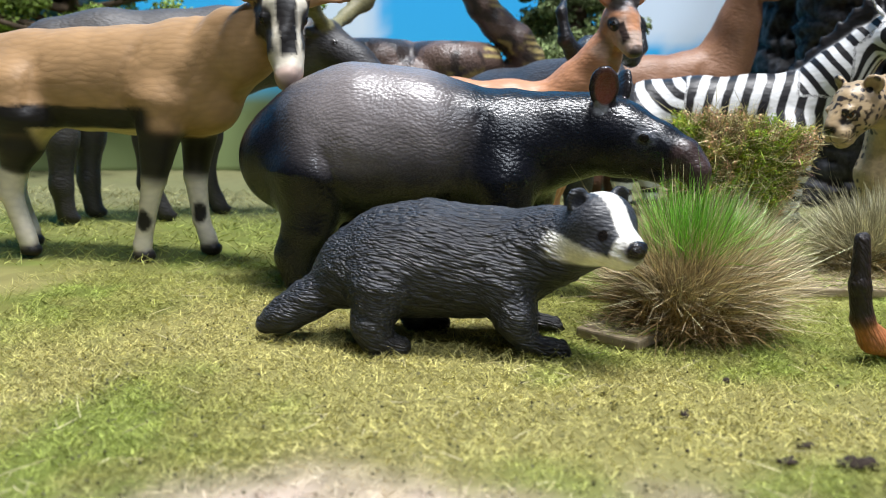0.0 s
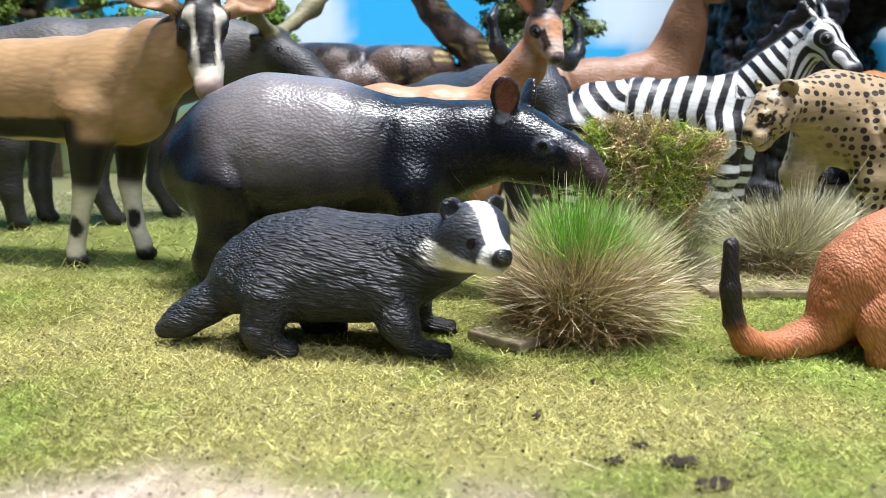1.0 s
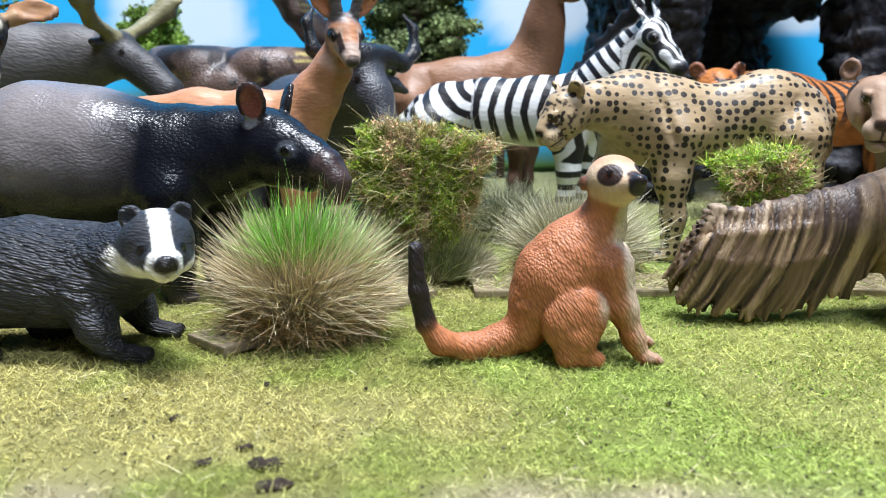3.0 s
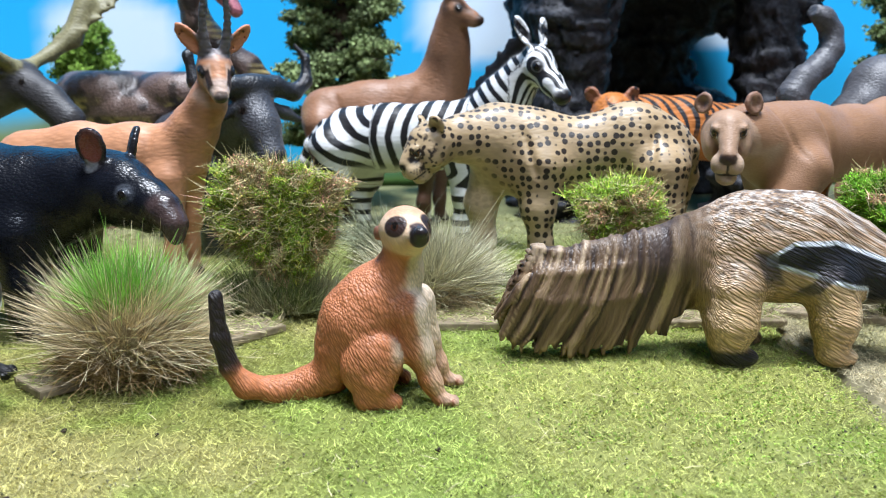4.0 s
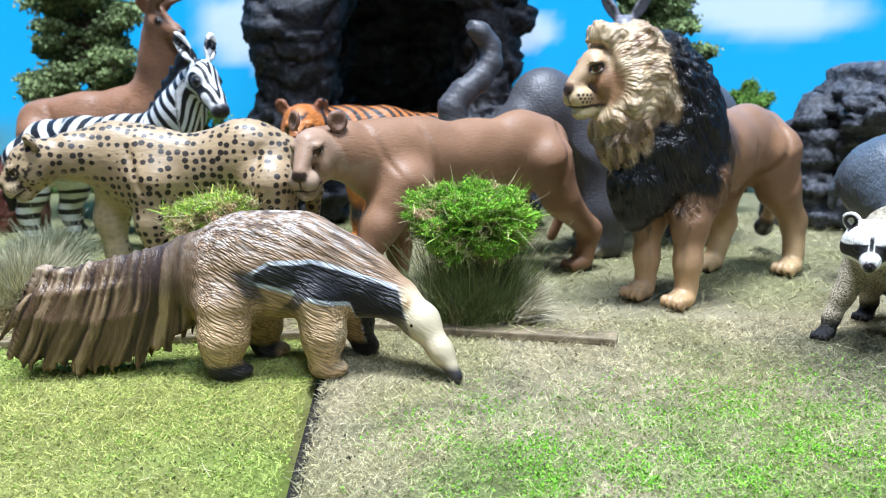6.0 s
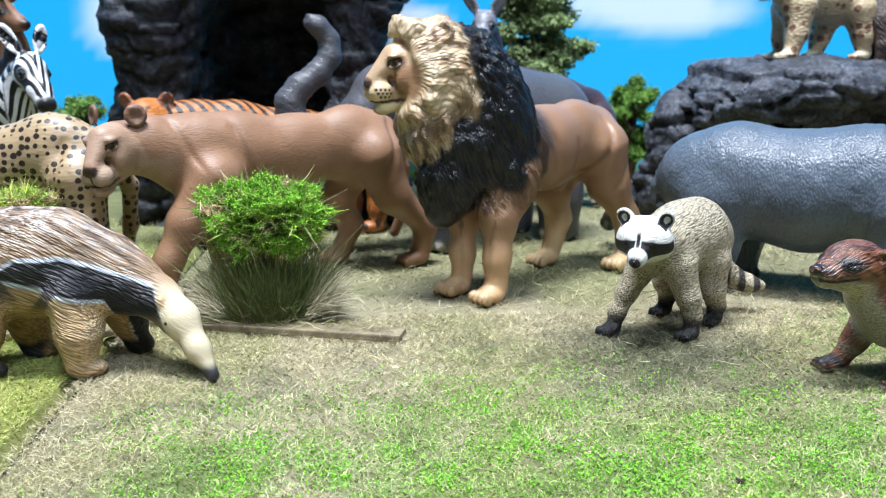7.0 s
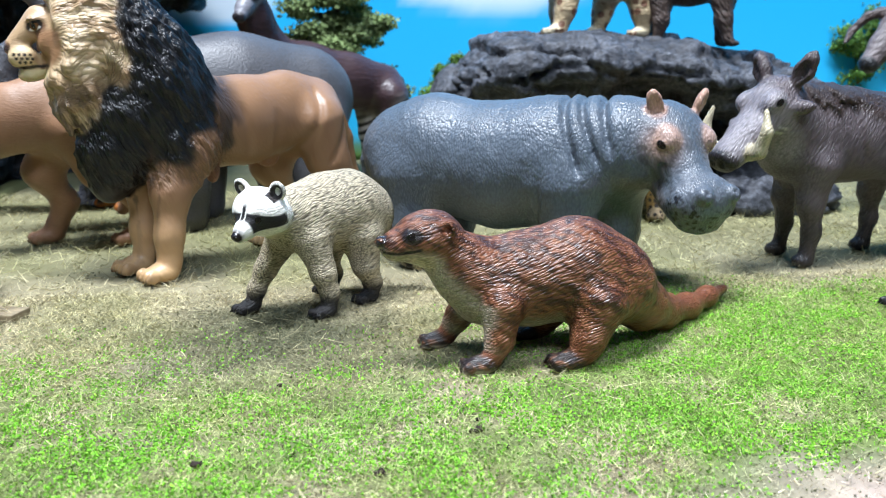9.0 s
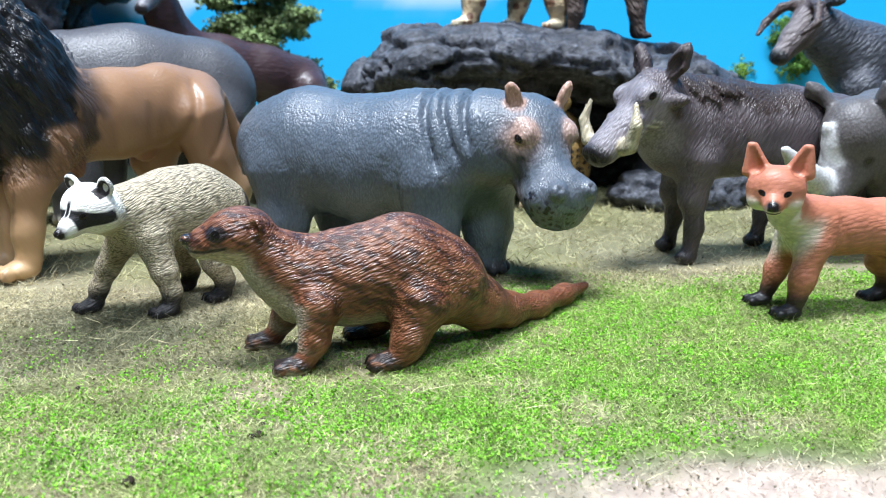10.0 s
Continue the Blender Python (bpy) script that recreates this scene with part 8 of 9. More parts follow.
# warthog
def warthog():
    c = Clay(0.75)
    c.flow = -60
    g = (0.122, 0.098, 0.104)
    c.chain(g, (-24, 0, 34.5, 11), (-8, 0, 35.6, 11.6), (6, 0, 35.6, 11.8), (18, 0, 35, 12.4), (25, 0, 36, 12), w=0.72, k=4)
    c.chain(g, (25, 1, 37.5, 11.6), (32, 3, 41.4, 9.2), w=0.8, k=4)
    F = Aim((35, 4.5, 45.2), 16, -35)
    c.egg(g, F.pt(0, 0, 0.6), (8.0, 6.8, 7.0), F.turn, k=2.5)
    c.chain(g, F.pt(4, 0, 0.2, 6.0), F.pt(13, 0, -0.6, 4.6), F.pt(21, 0, -1, 4.2), k=2.5, w=1.1)
    c.egg((0.03, 0.025, 0.027), F.pt(24.0, 0, -0.8), (1.8, 4.6, 3.6), F.turn, k=0.8)
    for s in (1, -1):
        c.egg((0.012, 0.01, 0.01), F.pt(25.7, 1.7 * s, -0.4), (0.9, 0.9, 1.1), F.turn, k=0.3, sign=-1)
        c.chain(g, F.pt(1.6, 5.0 * s, 0.6, 2.6), F.pt(-0.6, 8.4 * s, -0.8, 1.7), F.pt(-1.6, 10.4 * s, -1.0, 0.8), k=1.2)
        c.egg(g, F.pt(5.0, 4.6 * s, 4.6), (3.4, 2.4, 2.4), F.turn, k=1.6)
        c.egg(g, F.pt(11, 4.8 * s, 1.4), (1.6, 1.8, 1.6), F.turn, k=1)
        c.chain((0.58, 0.50, 0.34), F.pt(18, 4.4 * s, -2.2, 1.9), F.pt(18.4, 8.2 * s, -0.8, 1.8), F.pt(15.6, 10.2 * s, 3.6, 1.5), F.pt(12, 8.8 * s, 7.4, 0.7), k=0.6, wet=0.2)
        c.chain((0.075, 0.055, 0.055), F.pt(-4.4, 5.2 * s, 4.6, 1.9), F.pt(-6.2, 6.8 * s, 6.6, 2.6), F.pt(-8.4, 8.2 * s, 8.8, 1.9), F.pt(-9.8, 9.0 * s, 10.2, 0.6), k=1)
        c.egg((0.025, 0.018, 0.018), F.pt(-4.6, 7.6 * s, 7.6), (1.7, 1.5, 3.0), (F.turn[0] - 28 * s, F.turn[1] - 30, F.turn[2]), k=0.4, sign=-1)
    eyes(c, F, 4.6, 6.0, 4.8, 0.9, (0.24, 0.215, 0.225), out=55, rim_size=2.2, wide=1.3)
    for x, s in ((23, 1), (21, -1), (-27, 1), (-8, -1)):
        c.chain(g, (x - 1, 6 * s, 28, 6.6), (x, 7 * s, 18, 3.2), (x - 1, 7.4 * s, 10, 2.1), (x, 7.6 * s, 3, 2.2), k=3)
        c.egg((0.02, 0.018, 0.018), (x + 1, 7.6 * s, 1.8), (3.2, 2.7, 2.0), k=0.6)
    for i in range(44):
        t = i / 43
        x, y, z = 31 - 36 * t, 3 - 3 * t, 51.0 - 4.6 * t
        for s in (1, -1):
            fall = rng.uniform(2.5, 6.5)
            c.chain((0.05, 0.034, 0.031), (x, y + 0.4 * s, z + rng.uniform(-0.4, 1.0), 0.9), (x - 3.2, y + (2.2 + 0.15 * fall) * s, z - 0.35 * fall, 0.9), (x - 5.6, y + (3.0 + 0.6 * fall) * s, z - fall, 0.4), k=0.4)
    c.chain(g, (-35, 0, 40, 1.6), (-38, 0, 32, 1.2), (-38, 0, 22, 1.6), k=1)

    def paint(V, N, coat):
        f, s, u = F.co(V)
        coat = blend(coat, step(20, 8, V[:, 2]) * 0.8, (0.03, 0.025, 0.025))
        coat = blend(coat, step(18, 12, np.linalg.norm(V - F.pt(9, 0, 0), axis=1)) * (coat[:, 0] > 0.1) * (coat[:, 0] < 0.3) * step(0, 5, f) * 0.6, (0.33, 0.30, 0.325))
        white = step(2.6, 1.8, np.hypot((f - 9) / 1.8, u + 3.4)) * (np.abs(s) > 3.6) * step(-0.2, 0.3, np.sin((f - u) * 3))
        return blend(coat, white * 0.9, (0.6, 0.58, 0.56))
    c.paints.append(paint)
    muscles(c, 0.9, ((10, 35, 0.3, 1.2, 0.8, 28, 46), (-16, 35, -0.25, 1.2, 0.8, 28, 46)))
    c.make("warthog_figure", hide("warthog_hide", 0.40, (3.4, 0.5, 0.5), 0.00026, 0.42, 0.45), (475, 195), 185, "grey-brown warthog figure with curved ivory tusks", "animal figure")


warthog()


# fox
def fox():
    c = Clay(0.5)
    c.flow = -12
    o, k_, w_ = (0.50, 0.185, 0.11), (0.012, 0.011, 0.012), (0.66, 0.57, 0.46)
    c.shag = lambda V: 0.4 + 0.6 * step(25, 21, V[:, 2])
    c.chain(o, (-20, 0, 18.5, 5.8), (-9, 0, 19.2, 5.9), (0, 0, 19.6, 6.0), (7, 0, 19.4, 6.4), w=0.82, k=3)
    c.chain(o, (8.6, 0.5, 20.4, 6.0), (15, 2.4, 24, 4.8), w=0.9, k=3)
    F = Aim((19.8, 4.6, 29.2), 58, -10)
    c.egg(o, F.pt(0, 0, 0), (4.6, 6.0, 5.0), F.turn, k=2)
    c.chain(o, F.pt(2.2, 0, -1.2, 3.2), F.pt(5.2, 0, -2.0, 1.8), F.pt(6.6, 0, -2.2, 1.3), k=1.4)
    c.egg(NOSE, F.pt(7.5, 0, -1.8), (0.55, 0.75, 0.55), F.turn, k=0.3, wet=0.7)
    for s in (1, -1):
        c.egg(w_, F.pt(1.4, 3.4 * s, -2.4), (2.4, 2.0, 1.9), F.turn, k=1.2)
        for q in (-1, 1):
            c.chain(o, F.pt(-0.9, (4.0 + 2.2 * q) * s, 3.0, 1.1), F.pt(-1.6, (5.4 + 0.5 * q) * s, 8.8, 0.8), k=0.7)
        c.chain(o, F.pt(-1.4, 4.0 * s, 3.4, 2.0), F.pt(-1.8, 5.2 * s, 8.2, 0.8), k=0.6)
        c.chain((0.19, 0.05, 0.035), F.pt(0.4, 4.2 * s, 4.4, 1.5), F.pt(-0.4, 5.2 * s, 7.8, 0.6), k=0.3, sign=-1)
    gaze(c, F, 4.0, 2.3, 0.3, 0.62, 25, None, wide=1.45, slant=-0.2)
    c.fine.append((F.pt(6, 0, -2), 3.2, 2))
    c.fine.append((F.pt(0, 0, 2), 8.0, 1))
    c.chain(o, (9, 3.4, 16, 4.0), (11.2, 4.4, 9, 2.5), (12.4, 4.8, 4.4, 2.0), k=2)
    paws(c, k_, 14, 5, 1.7, 1.9)
    c.chain(o, (10, -3.4, 16, 4.0), (12.4, -4.4, 9, 2.4), (13.6, -4.8, 4.4, 2.0), k=2)
    paws(c, k_, 15.2, -5, 1.7, 1.9)
    for x, s in ((-18, 1), (-14, -1)):
        c.chain(o, (x, 3.4 * s, 16, 5.2), (x + 0.6, 4.4 * s, 10, 3.0), (x - 2.2, 4.6 * s, 6.4, 2.0), (x - 1, 4.8 * s, 3, 1.9), k=2)
        paws(c, k_, x + 0.6, 5 * s, 1.6, 1.8)
    c.chain(o, (-25, 0, 18, 2.6), (-32, 0, 13, 3.8), (-40, 0, 9, 4.2), (-47, 0, 7, 2.6), k=2)

    def paint(V, N, coat):
        x, y, z = V.T
        f, s, u = F.co(V)
        near = step(11, 9, np.linalg.norm(V - F.o, axis=1))
        chest = step(27, 24, z) * step(7, 11, x + 0.7 * (z - 20)) * step(0.1, 0.5, N[:, 0] + 0.35 * N[:, 1]) * step(9, 12, z)
        coat = blend(coat, chest, w_)
        coat = blend(coat, near * step(-2.2, -3.0, u + 0.02 * s * s) * (f > 0) * (z > 22), w_)
        coat = blend(coat, near * step(6.9, 7.2, f) * step(1.2, 0.9, np.abs(s)) * step(-2.7, -2.3, u), NOSE)
        coat = blend(coat, near * step(0.3, 0.15, np.abs(u + 3.0)) * step(4.6, 5.2, f) * (np.abs(s) < 1.6), (0.06, 0.02, 0.018))
        return blend(coat, step(8.6, 4.4, z) * (x > -24) * 0.95, k_)
    c.paints.append(paint)
    muscles(c, 0.5, ((3, 19, 0.3, 0.8, 0.5, 15, 25), (-14, 19, -0.25, 0.8, 0.5, 15, 25)))
    c.make("fox_figure", hide("fox_hide", 0.46, (2.4, 0.8, 0.8), 0.00015, 0.24), (468, 142), 180, "orange fox figure with cream chest and black socks", "animal figure")


fox()


# rhinoceros
def rhino():
    c = Clay(1.0)
    g, h = (0.115, 0.105, 0.105), (0.66, 0.66, 0.66)
    c.chain(g, (-50, 0, 28, 15), (-25, 0, 30, 16), (0, 0, 32, 15), w=0.9, k=5)
    c.chain(g, (2, 0, 34, 13), (16, 1, 36, 10), w=0.9, k=4)
    F = Aim((13, -0.8, 32.9), 8, -45)
    c.chain(g, (8, 0, 35, 11.5), F.pt(-1, 0, 0, 9.0), w=0.9, k=4)
    c.chain(g, F.pt(-2, 0, 0, 8.6), F.pt(8, 0, -1.6, 6.6), F.pt(17, 0, -2.0, 5.8), k=3, w=0.9)
    c.chain(h, F.pt(17, 0, 2, 3.8), F.pt(19.4, 0, 9, 3.3), F.pt(20.8, 0, 15, 2.4), F.pt(21.2, 0, 20.5, 1.3), k=0.8)
    c.chain(h, F.pt(9, 0, 3.5, 3.4), F.pt(8.4, 0, 8.4, 2.5), F.pt(6.6, 0, 13.6, 1.4), k=0.8)
    eyes(c, F, 6, 6.0, 1.2, 0.9, (0.05, 0.045, 0.045))
    c.chain(g, F.pt(-1.8, -5.6, 8, 2.6), F.pt(-1.7, -6.8, 13, 3.2), F.pt(-1.5, -7.4, 17.6, 2.6), F.pt(-1.5, -7.4, 21, 1.0), k=1)
    c.egg((0.05, 0.042, 0.042), F.pt(0.9, -6.6, 14.4), (1.8, 1.9, 4.8), F.turn, k=0.4, sign=-1)
    c.chain(g, F.pt(-6, 6.6, 7, 2.4), F.pt(-7.4, 8.4, 11, 3.0), F.pt(-8, 9, 15, 1.2), k=1)
    for x, s in ((2, 1), (-4, -1), (-46, 1), (-40, -1)):
        c.chain(g, (x, 8 * s, 24, 9), (x, 9 * s, 12, 5.6), (x, 9 * s, 4, 5.2), k=4)
    c.reliefs.append(lambda V, N: 0.22 * (np.abs(fnoise(V / 2.6, 3, 3) - 0.5) * 2 - 0.3))
    c.make("rhino_figure", hide("rhino_hide", 0.48, (0.7, 0.7, 0.9), 0.00010, 0.22), (513, 188), 192, "grey rhinoceros figure with two pale horns", "animal figure")


rhino()


# blue-grey antelope
def wildebeest():
    c = Clay(1.1)
    c.flow = -40
    g = (0.075, 0.080, 0.098)
    c.chain(g, (-44, 0, 50, 12), (-20, 0, 52, 13), (2, 0, 54, 13.5), w=0.75, k=5)
    c.chain(g, (4, 0, 56, 12), (16, 2, 62, 9), (22, 3, 66, 8), w=0.8, k=4)
    F = Aim((25, 4, 69), 22, -42)
    c.chain((0.16, 0.13, 0.13), F.pt(0, 0, 0, 6.4), F.pt(10, 0, -0.4, 4.6), F.pt(18, 0, -0.8, 3.8), k=3, w=0.85)
    c.egg((0.02, 0.02, 0.022), F.pt(20.4, 0, -0.6), (2.4, 3.6, 3.4), F.turn, k=1.2)
    eyes(c, F, 4, 4.6, 1.6, 0.9)
    for s in (1, -1):
        c.chain((0.08, 0.055, 0.05), F.pt(-2, 2 * s, 5.4, 2.0), F.pt(2, 8 * s, 7, 1.8), F.pt(9, 11.5 * s, 5.5, 1.5), F.pt(16, 9.5 * s, 6, 0.9), k=0.8)
        c.egg(g, F.pt(-5, 8 * s, 3), (1.6, 4.6, 2.2), F.turn, k=1)
    for x, s in ((4, 1), (-2, -1), (-44, 1), (-38, -1)):
        c.chain(g, (x, 6 * s, 44, 8), (x, 7 * s, 26, 4), (x, 7 * s, 12, 2.8), (x, 7 * s, 3, 2.8), k=3)
    c.make("wildebeest_figure", hide("wildebeest_hide", 0.42, (3.6, 1.0, 1.0), 0.0005, 0.35), (555, 268), 178, "blue-grey wildebeest figure with curved dark horns", "animal figure")


wildebeest()


# leopard cub, jaguar and baboon about the rock shelf
def small_cat(name, at, yaw, z, o, b, label, scale=1.0, pattern="rosettes"):
    c = Clay(0.75)
    s_ = scale
    c.chain(o, (-16 * s_, 0, 17 * s_, 6 * s_), (-6 * s_, 0, 17.5 * s_, 6.2 * s_), (6 * s_, 0, 17.5 * s_, 6.8 * s_), w=0.8, k=3)
    F = Aim((15 * s_, 0, 22 * s_), 20, -20)
    c.egg(o, F.pt(0, 0, 0), (6 * s_, 5.6 * s_, 5.6 * s_), F.turn, k=2)
    c.egg(b, F.pt(5.4 * s_, 0, -1.6 * s_), (3 * s_, 3.4 * s_, 2.8 * s_), F.turn, k=1.5)
    c.egg(NOSE, F.pt(8.2 * s_, 0, -0.2 * s_), (0.7, 1.2, 0.8), F.turn, k=0.3)
    eyes(c, F, 4.6 * s_, 3 * s_, 1.4 * s_, 0.7 * s_)
    for s in (1, -1):
        c.egg(o, F.pt(-2 * s_, 4.4 * s * s_, 4.6 * s_), (1.1 * s_, 2 * s_, 2 * s_), F.turn, k=0.6)
    for x, s, d in ((8, 1, 3), (5, -1, 0), (-16, 1, -2), (-11, -1, 2)):
        c.chain(o, (x * s_, 3 * s * s_, 14 * s_, 5 * s_), ((x + d * 0.5) * s_, 4.4 * s * s_, 7 * s_, 2.8 * s_), ((x + d) * s_, 4.6 * s * s_, 2.4 * s_, 2.2 * s_), k=2.5)
        paws(c, b, (x + d + 1.4) * s_, 4.8 * s * s_, 1.4 * s_, 1.9 * s_)
    c.chain(o, (-21 * s_, 0, 18 * s_, 1.8 * s_), (-28 * s_, -3 * s_, 17 * s_, 1.6 * s_), (-36 * s_, -6 * s_, 21 * s_, 1.5 * s_), k=1.5)

    def paint(V, N, coat):
        coat = blend(coat, step(-0.3, -0.8, N[:, 2]) * 0.8, b)
        coat[:, 3] = step(-0.7, -0.2, N[:, 2]) * (V[:, 0] < 19 * s_)
        return coat
    c.paints.append(paint)
    return c.make(name, hide(name + "_hide", 0.46, (2.6, 0.9, 0.9), 0.0003, 0.18, pattern=pattern), at, yaw, label, "animal figure", z, False)


small_cat("leopard_cub_figure", (420, 299), 200, 65.0, (0.55, 0.42, 0.25), (0.66, 0.56, 0.38), "cream spotted leopard cub figure standing on the rock shelf", 1.4)
# Jaguar's coat colours are lowered to imitate the shade under the shelf.
small_cat("jaguar_figure", (438, 274), 245, 0.2, (0.34, 0.21, 0.07), (0.45, 0.34, 0.20), "yellow spotted jaguar figure in the hollow under the rock", 1.45, "spots")


def baboon():
    c = Clay(0.8)
    c.flow = -50
    g = (0.085, 0.058, 0.048)
    c.chain(g, (-16, 0, 22, 6.4), (-4, 0, 23, 6.8), (9, 0, 24, 7.4), w=0.8, k=4)
    F = Aim((18, -1, 25), -12, -30)
    c.egg(g, F.pt(0, 0, 0), (6.4, 6, 6.4), F.turn, k=2.5)
    c.chain((0.30, 0.05, 0.045), F.pt(4, 0, -1, 3.2), F.pt(9, 0, -1.6, 2.4), k=1.5)
    eyes(c, F, 4.4, 2.2, 1.8, 0.6)
    for x0, x1, s in ((9, 13, -1), (9, 8, 1), (-15, -14, -1), (-15, -20, 1)):
        c.chain(g, (x0, 3.4 * s, 19, 5), ((x0 + x1) / 2 + (1.5 if x0 < 0 else 0), 4.4 * s, 10, 2.9), (x1, 4.6 * s, 3, 2.1), k=2.5)
        c.egg((0.04, 0.028, 0.025), (x1 + 1.6, 4.6 * s, 1.2), (3.0, 1.8, 1.3), k=0.8)
    c.chain(g, (-21, 0, 24, 1.6), (-26, 0, 29, 1.4), (-28, 0, 24, 1.2), k=1)
    c.egg((0.33, 0.06, 0.05), (-21.5, 0, 21), (1.6, 3, 3), k=1)
    c.make("baboon_figure", hide("baboon_hide", 0.5, (2.8, 0.9, 0.9), 0.0006, 0.45), (464, 292), -38, "dark brown baboon figure walking on the rock shelf", "animal figure", 61.5, False)


baboon()


# anteater
def anteater():
    c = Clay(0.55)
    c.flow = -28
    g, b, k_, w_ = (0.37, 0.235, 0.135), (0.52, 0.37, 0.21), (0.013, 0.013, 0.017), (0.62, 0.66, 0.72)
    c.shag = lambda V: 0.1 + 0.9 * step(34, 29, V[:, 0]) * (0.3 + 0.7 * step(-16, -11, V[:, 0]))
    c.chain(g, (-11, 0, 21.0, 9.2), (-1, 0, 23.4, 10.5), (8.5, 0, 23.2, 10.6), (18, 0, 20.6, 8.6), w=0.78, k=4)
    c.chain(g, (19, -0.5, 20.8, 7.6), (24, -2, 18.6, 6.0), (29.4, -4, 16.4, 4.8), w=0.82, k=3)
    c.chain((0.62, 0.53, 0.36), (30.8, -4.6, 15.4, 4.2), (35.2, -7.0, 11.8, 3.6), (39, -10, 6.4, 2.4), (41.8, -12.4, 1.8, 1.4), k=2)
    c.egg(k_, (42.2, -12.7, 1.2), (1.2, 1.3, 1.2), k=0.8, wet=0.4)
    for x, y in ((31.6, -8.4), (34.2, -2.6)):
        c.egg(b, (x, y, 16.0), (1.0, 1.0, 1.5), (0, 30, 0), k=0.6)
    c.chain(g, (-12, 0, 20.8, 8.6), (-18, 0, 19.4, 8.0), w=0.7, k=3)
    c.chain(g, (-16, 0, 18, 7.0), (-26, 0, 16, 8.4), (-36, 0, 14.6, 7.8), (-44, 0, 14.4, 5.6), w=0.42, k=4)
    for i in range(70):
        t = (i + rng.uniform(-0.4, 0.4)) / 69
        for s in (-1, 1):
            x, top = -12 - 31 * t, 28.2 - 5.4 * math.sin(1.57 * t)
            low = max(1.4, 8.5 - 9.5 * math.sin(min(1.0, 1.8 * t) * 1.57) + 7.0 * max(0, t - 0.78) / 0.22) + rng.uniform(-0.6, 3.4)
            back = 3.5 + 6.0 * t
            out = rng.uniform(-0.5, 0.5)
            c.chain(g, (x, 0.6 * s, top - 1.2, 0.6), (x - 0.2 * back, (2.9 + out) * s, top - 4.5, 0.9), (x - 0.6 * back, (3.6 + out) * s, 0.45 * (top + low) + 1.0, 0.95), (x - back + rng.uniform(-1.0, 1.0), (3.4 + out) * s, low, 0.45), k=0.7)
    for i in range(13):
        t = i / 12
        tip = (-45.5 - 5.8 * math.sin(1.57 * t) + rng.uniform(-0.5, 0.5), 23.4 - 13.0 * t)
        for s in (-1, 1):
            c.chain(g, (-37 + 2 * t, 0.6 * s, 21.5 - 6 * t, 1.2), (-41, 1.2 * s, 22.4 - 9 * t, 1.1), (tip[0], (0.9 + rng.uniform(-0.4, 0.6)) * s, tip[1], 0.45), k=0.35)
    c.chain(b, (13.6, -5.6, 17, 5.6), (14.6, -6.8, 9.6, 4.2), (14.2, -7, 3.8, 3.4), k=3)
    c.egg(b, (15.4, -7, 2.0), (4.2, 3.2, 2.2), k=1.2)
    c.chain(g, (17, 5.6, 16, 5.2), (20.4, 6.4, 9, 3.6), (21.8, 6.6, 4, 2.8), k=3)
    c.egg(k_, (22.8, 6.6, 2.2), (3.0, 2.6, 2.4), k=1.2)
    c.chain(g, (-6, -5, 15.5, 6.4), (-6.4, -6.6, 9, 4.8), (-7, -7, 4.2, 3.4), k=3)
    c.egg(k_, (-4.8, -7, 2.0), (4.4, 3.2, 2.2), k=1.2)
    c.chain(g, (-2, 5, 15.5, 6), (-0.4, 6.4, 8, 4.0), (-0.6, 6.6, 4, 3.0), k=3)
    c.egg(k_, (1.4, 6.6, 1.9), (4.0, 3.0, 2.0), k=1.2)

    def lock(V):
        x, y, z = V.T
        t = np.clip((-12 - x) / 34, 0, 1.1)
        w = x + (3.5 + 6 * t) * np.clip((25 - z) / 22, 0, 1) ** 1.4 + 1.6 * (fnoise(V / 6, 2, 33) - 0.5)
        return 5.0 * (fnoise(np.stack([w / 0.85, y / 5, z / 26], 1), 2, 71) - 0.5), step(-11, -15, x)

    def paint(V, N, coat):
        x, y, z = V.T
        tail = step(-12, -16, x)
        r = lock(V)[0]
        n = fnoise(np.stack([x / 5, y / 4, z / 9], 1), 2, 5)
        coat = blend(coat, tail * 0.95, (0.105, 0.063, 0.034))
        # Lock ridges painted paler, sunken gaps darker: shade put into the tail's colour.
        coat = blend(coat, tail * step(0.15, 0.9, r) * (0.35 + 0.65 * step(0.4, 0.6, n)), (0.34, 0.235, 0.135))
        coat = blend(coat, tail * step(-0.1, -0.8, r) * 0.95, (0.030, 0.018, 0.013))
        coat = blend(coat, step(-27, -38, x) * step(18, 22, z) * step(-0.2, 0.8, r) * 0.3, (0.46, 0.38, 0.30))
        coat = blend(coat, step(-12, -20, x) * step(-36, -24, x) * step(16, 23, z) * 0.55, (0.05, 0.035, 0.032))
        streak = fnoise(np.stack([(x - 0.4 * z) / 6, y / 0.8, (z + 0.55 * x) / 0.55], 1), 2, 25)
        top_ = step(0.0, 0.7, N[:, 2]) * step(-16, -8, x) * step(30, 24, x)
        coat = blend(coat, top_ * step(0.5, 0.60, streak) * 0.85, (0.58, 0.51, 0.45))
        coat = blend(coat, top_ * step(0.48, 0.38, streak) * 0.85, (0.10, 0.066, 0.048))
        coat = blend(coat, step(22, 12, z) * step(-13, -10, x) * step(26, 22, x) * 0.9, (0.60, 0.40, 0.215))
        side = np.abs(y) > 1.6
        low = 22.2 - 0.27 * (x + 1) - 14 * step(20, 24, x)
        top = np.minimum(np.minimum(25.2, 22.3 + 0.55 * (x + 1)), 25.2 - 0.36 * (x - 13))
        span = step(-1.4, -0.8, x) * side * step(31.5, 30.8, x + 0.25 * (z - 16))
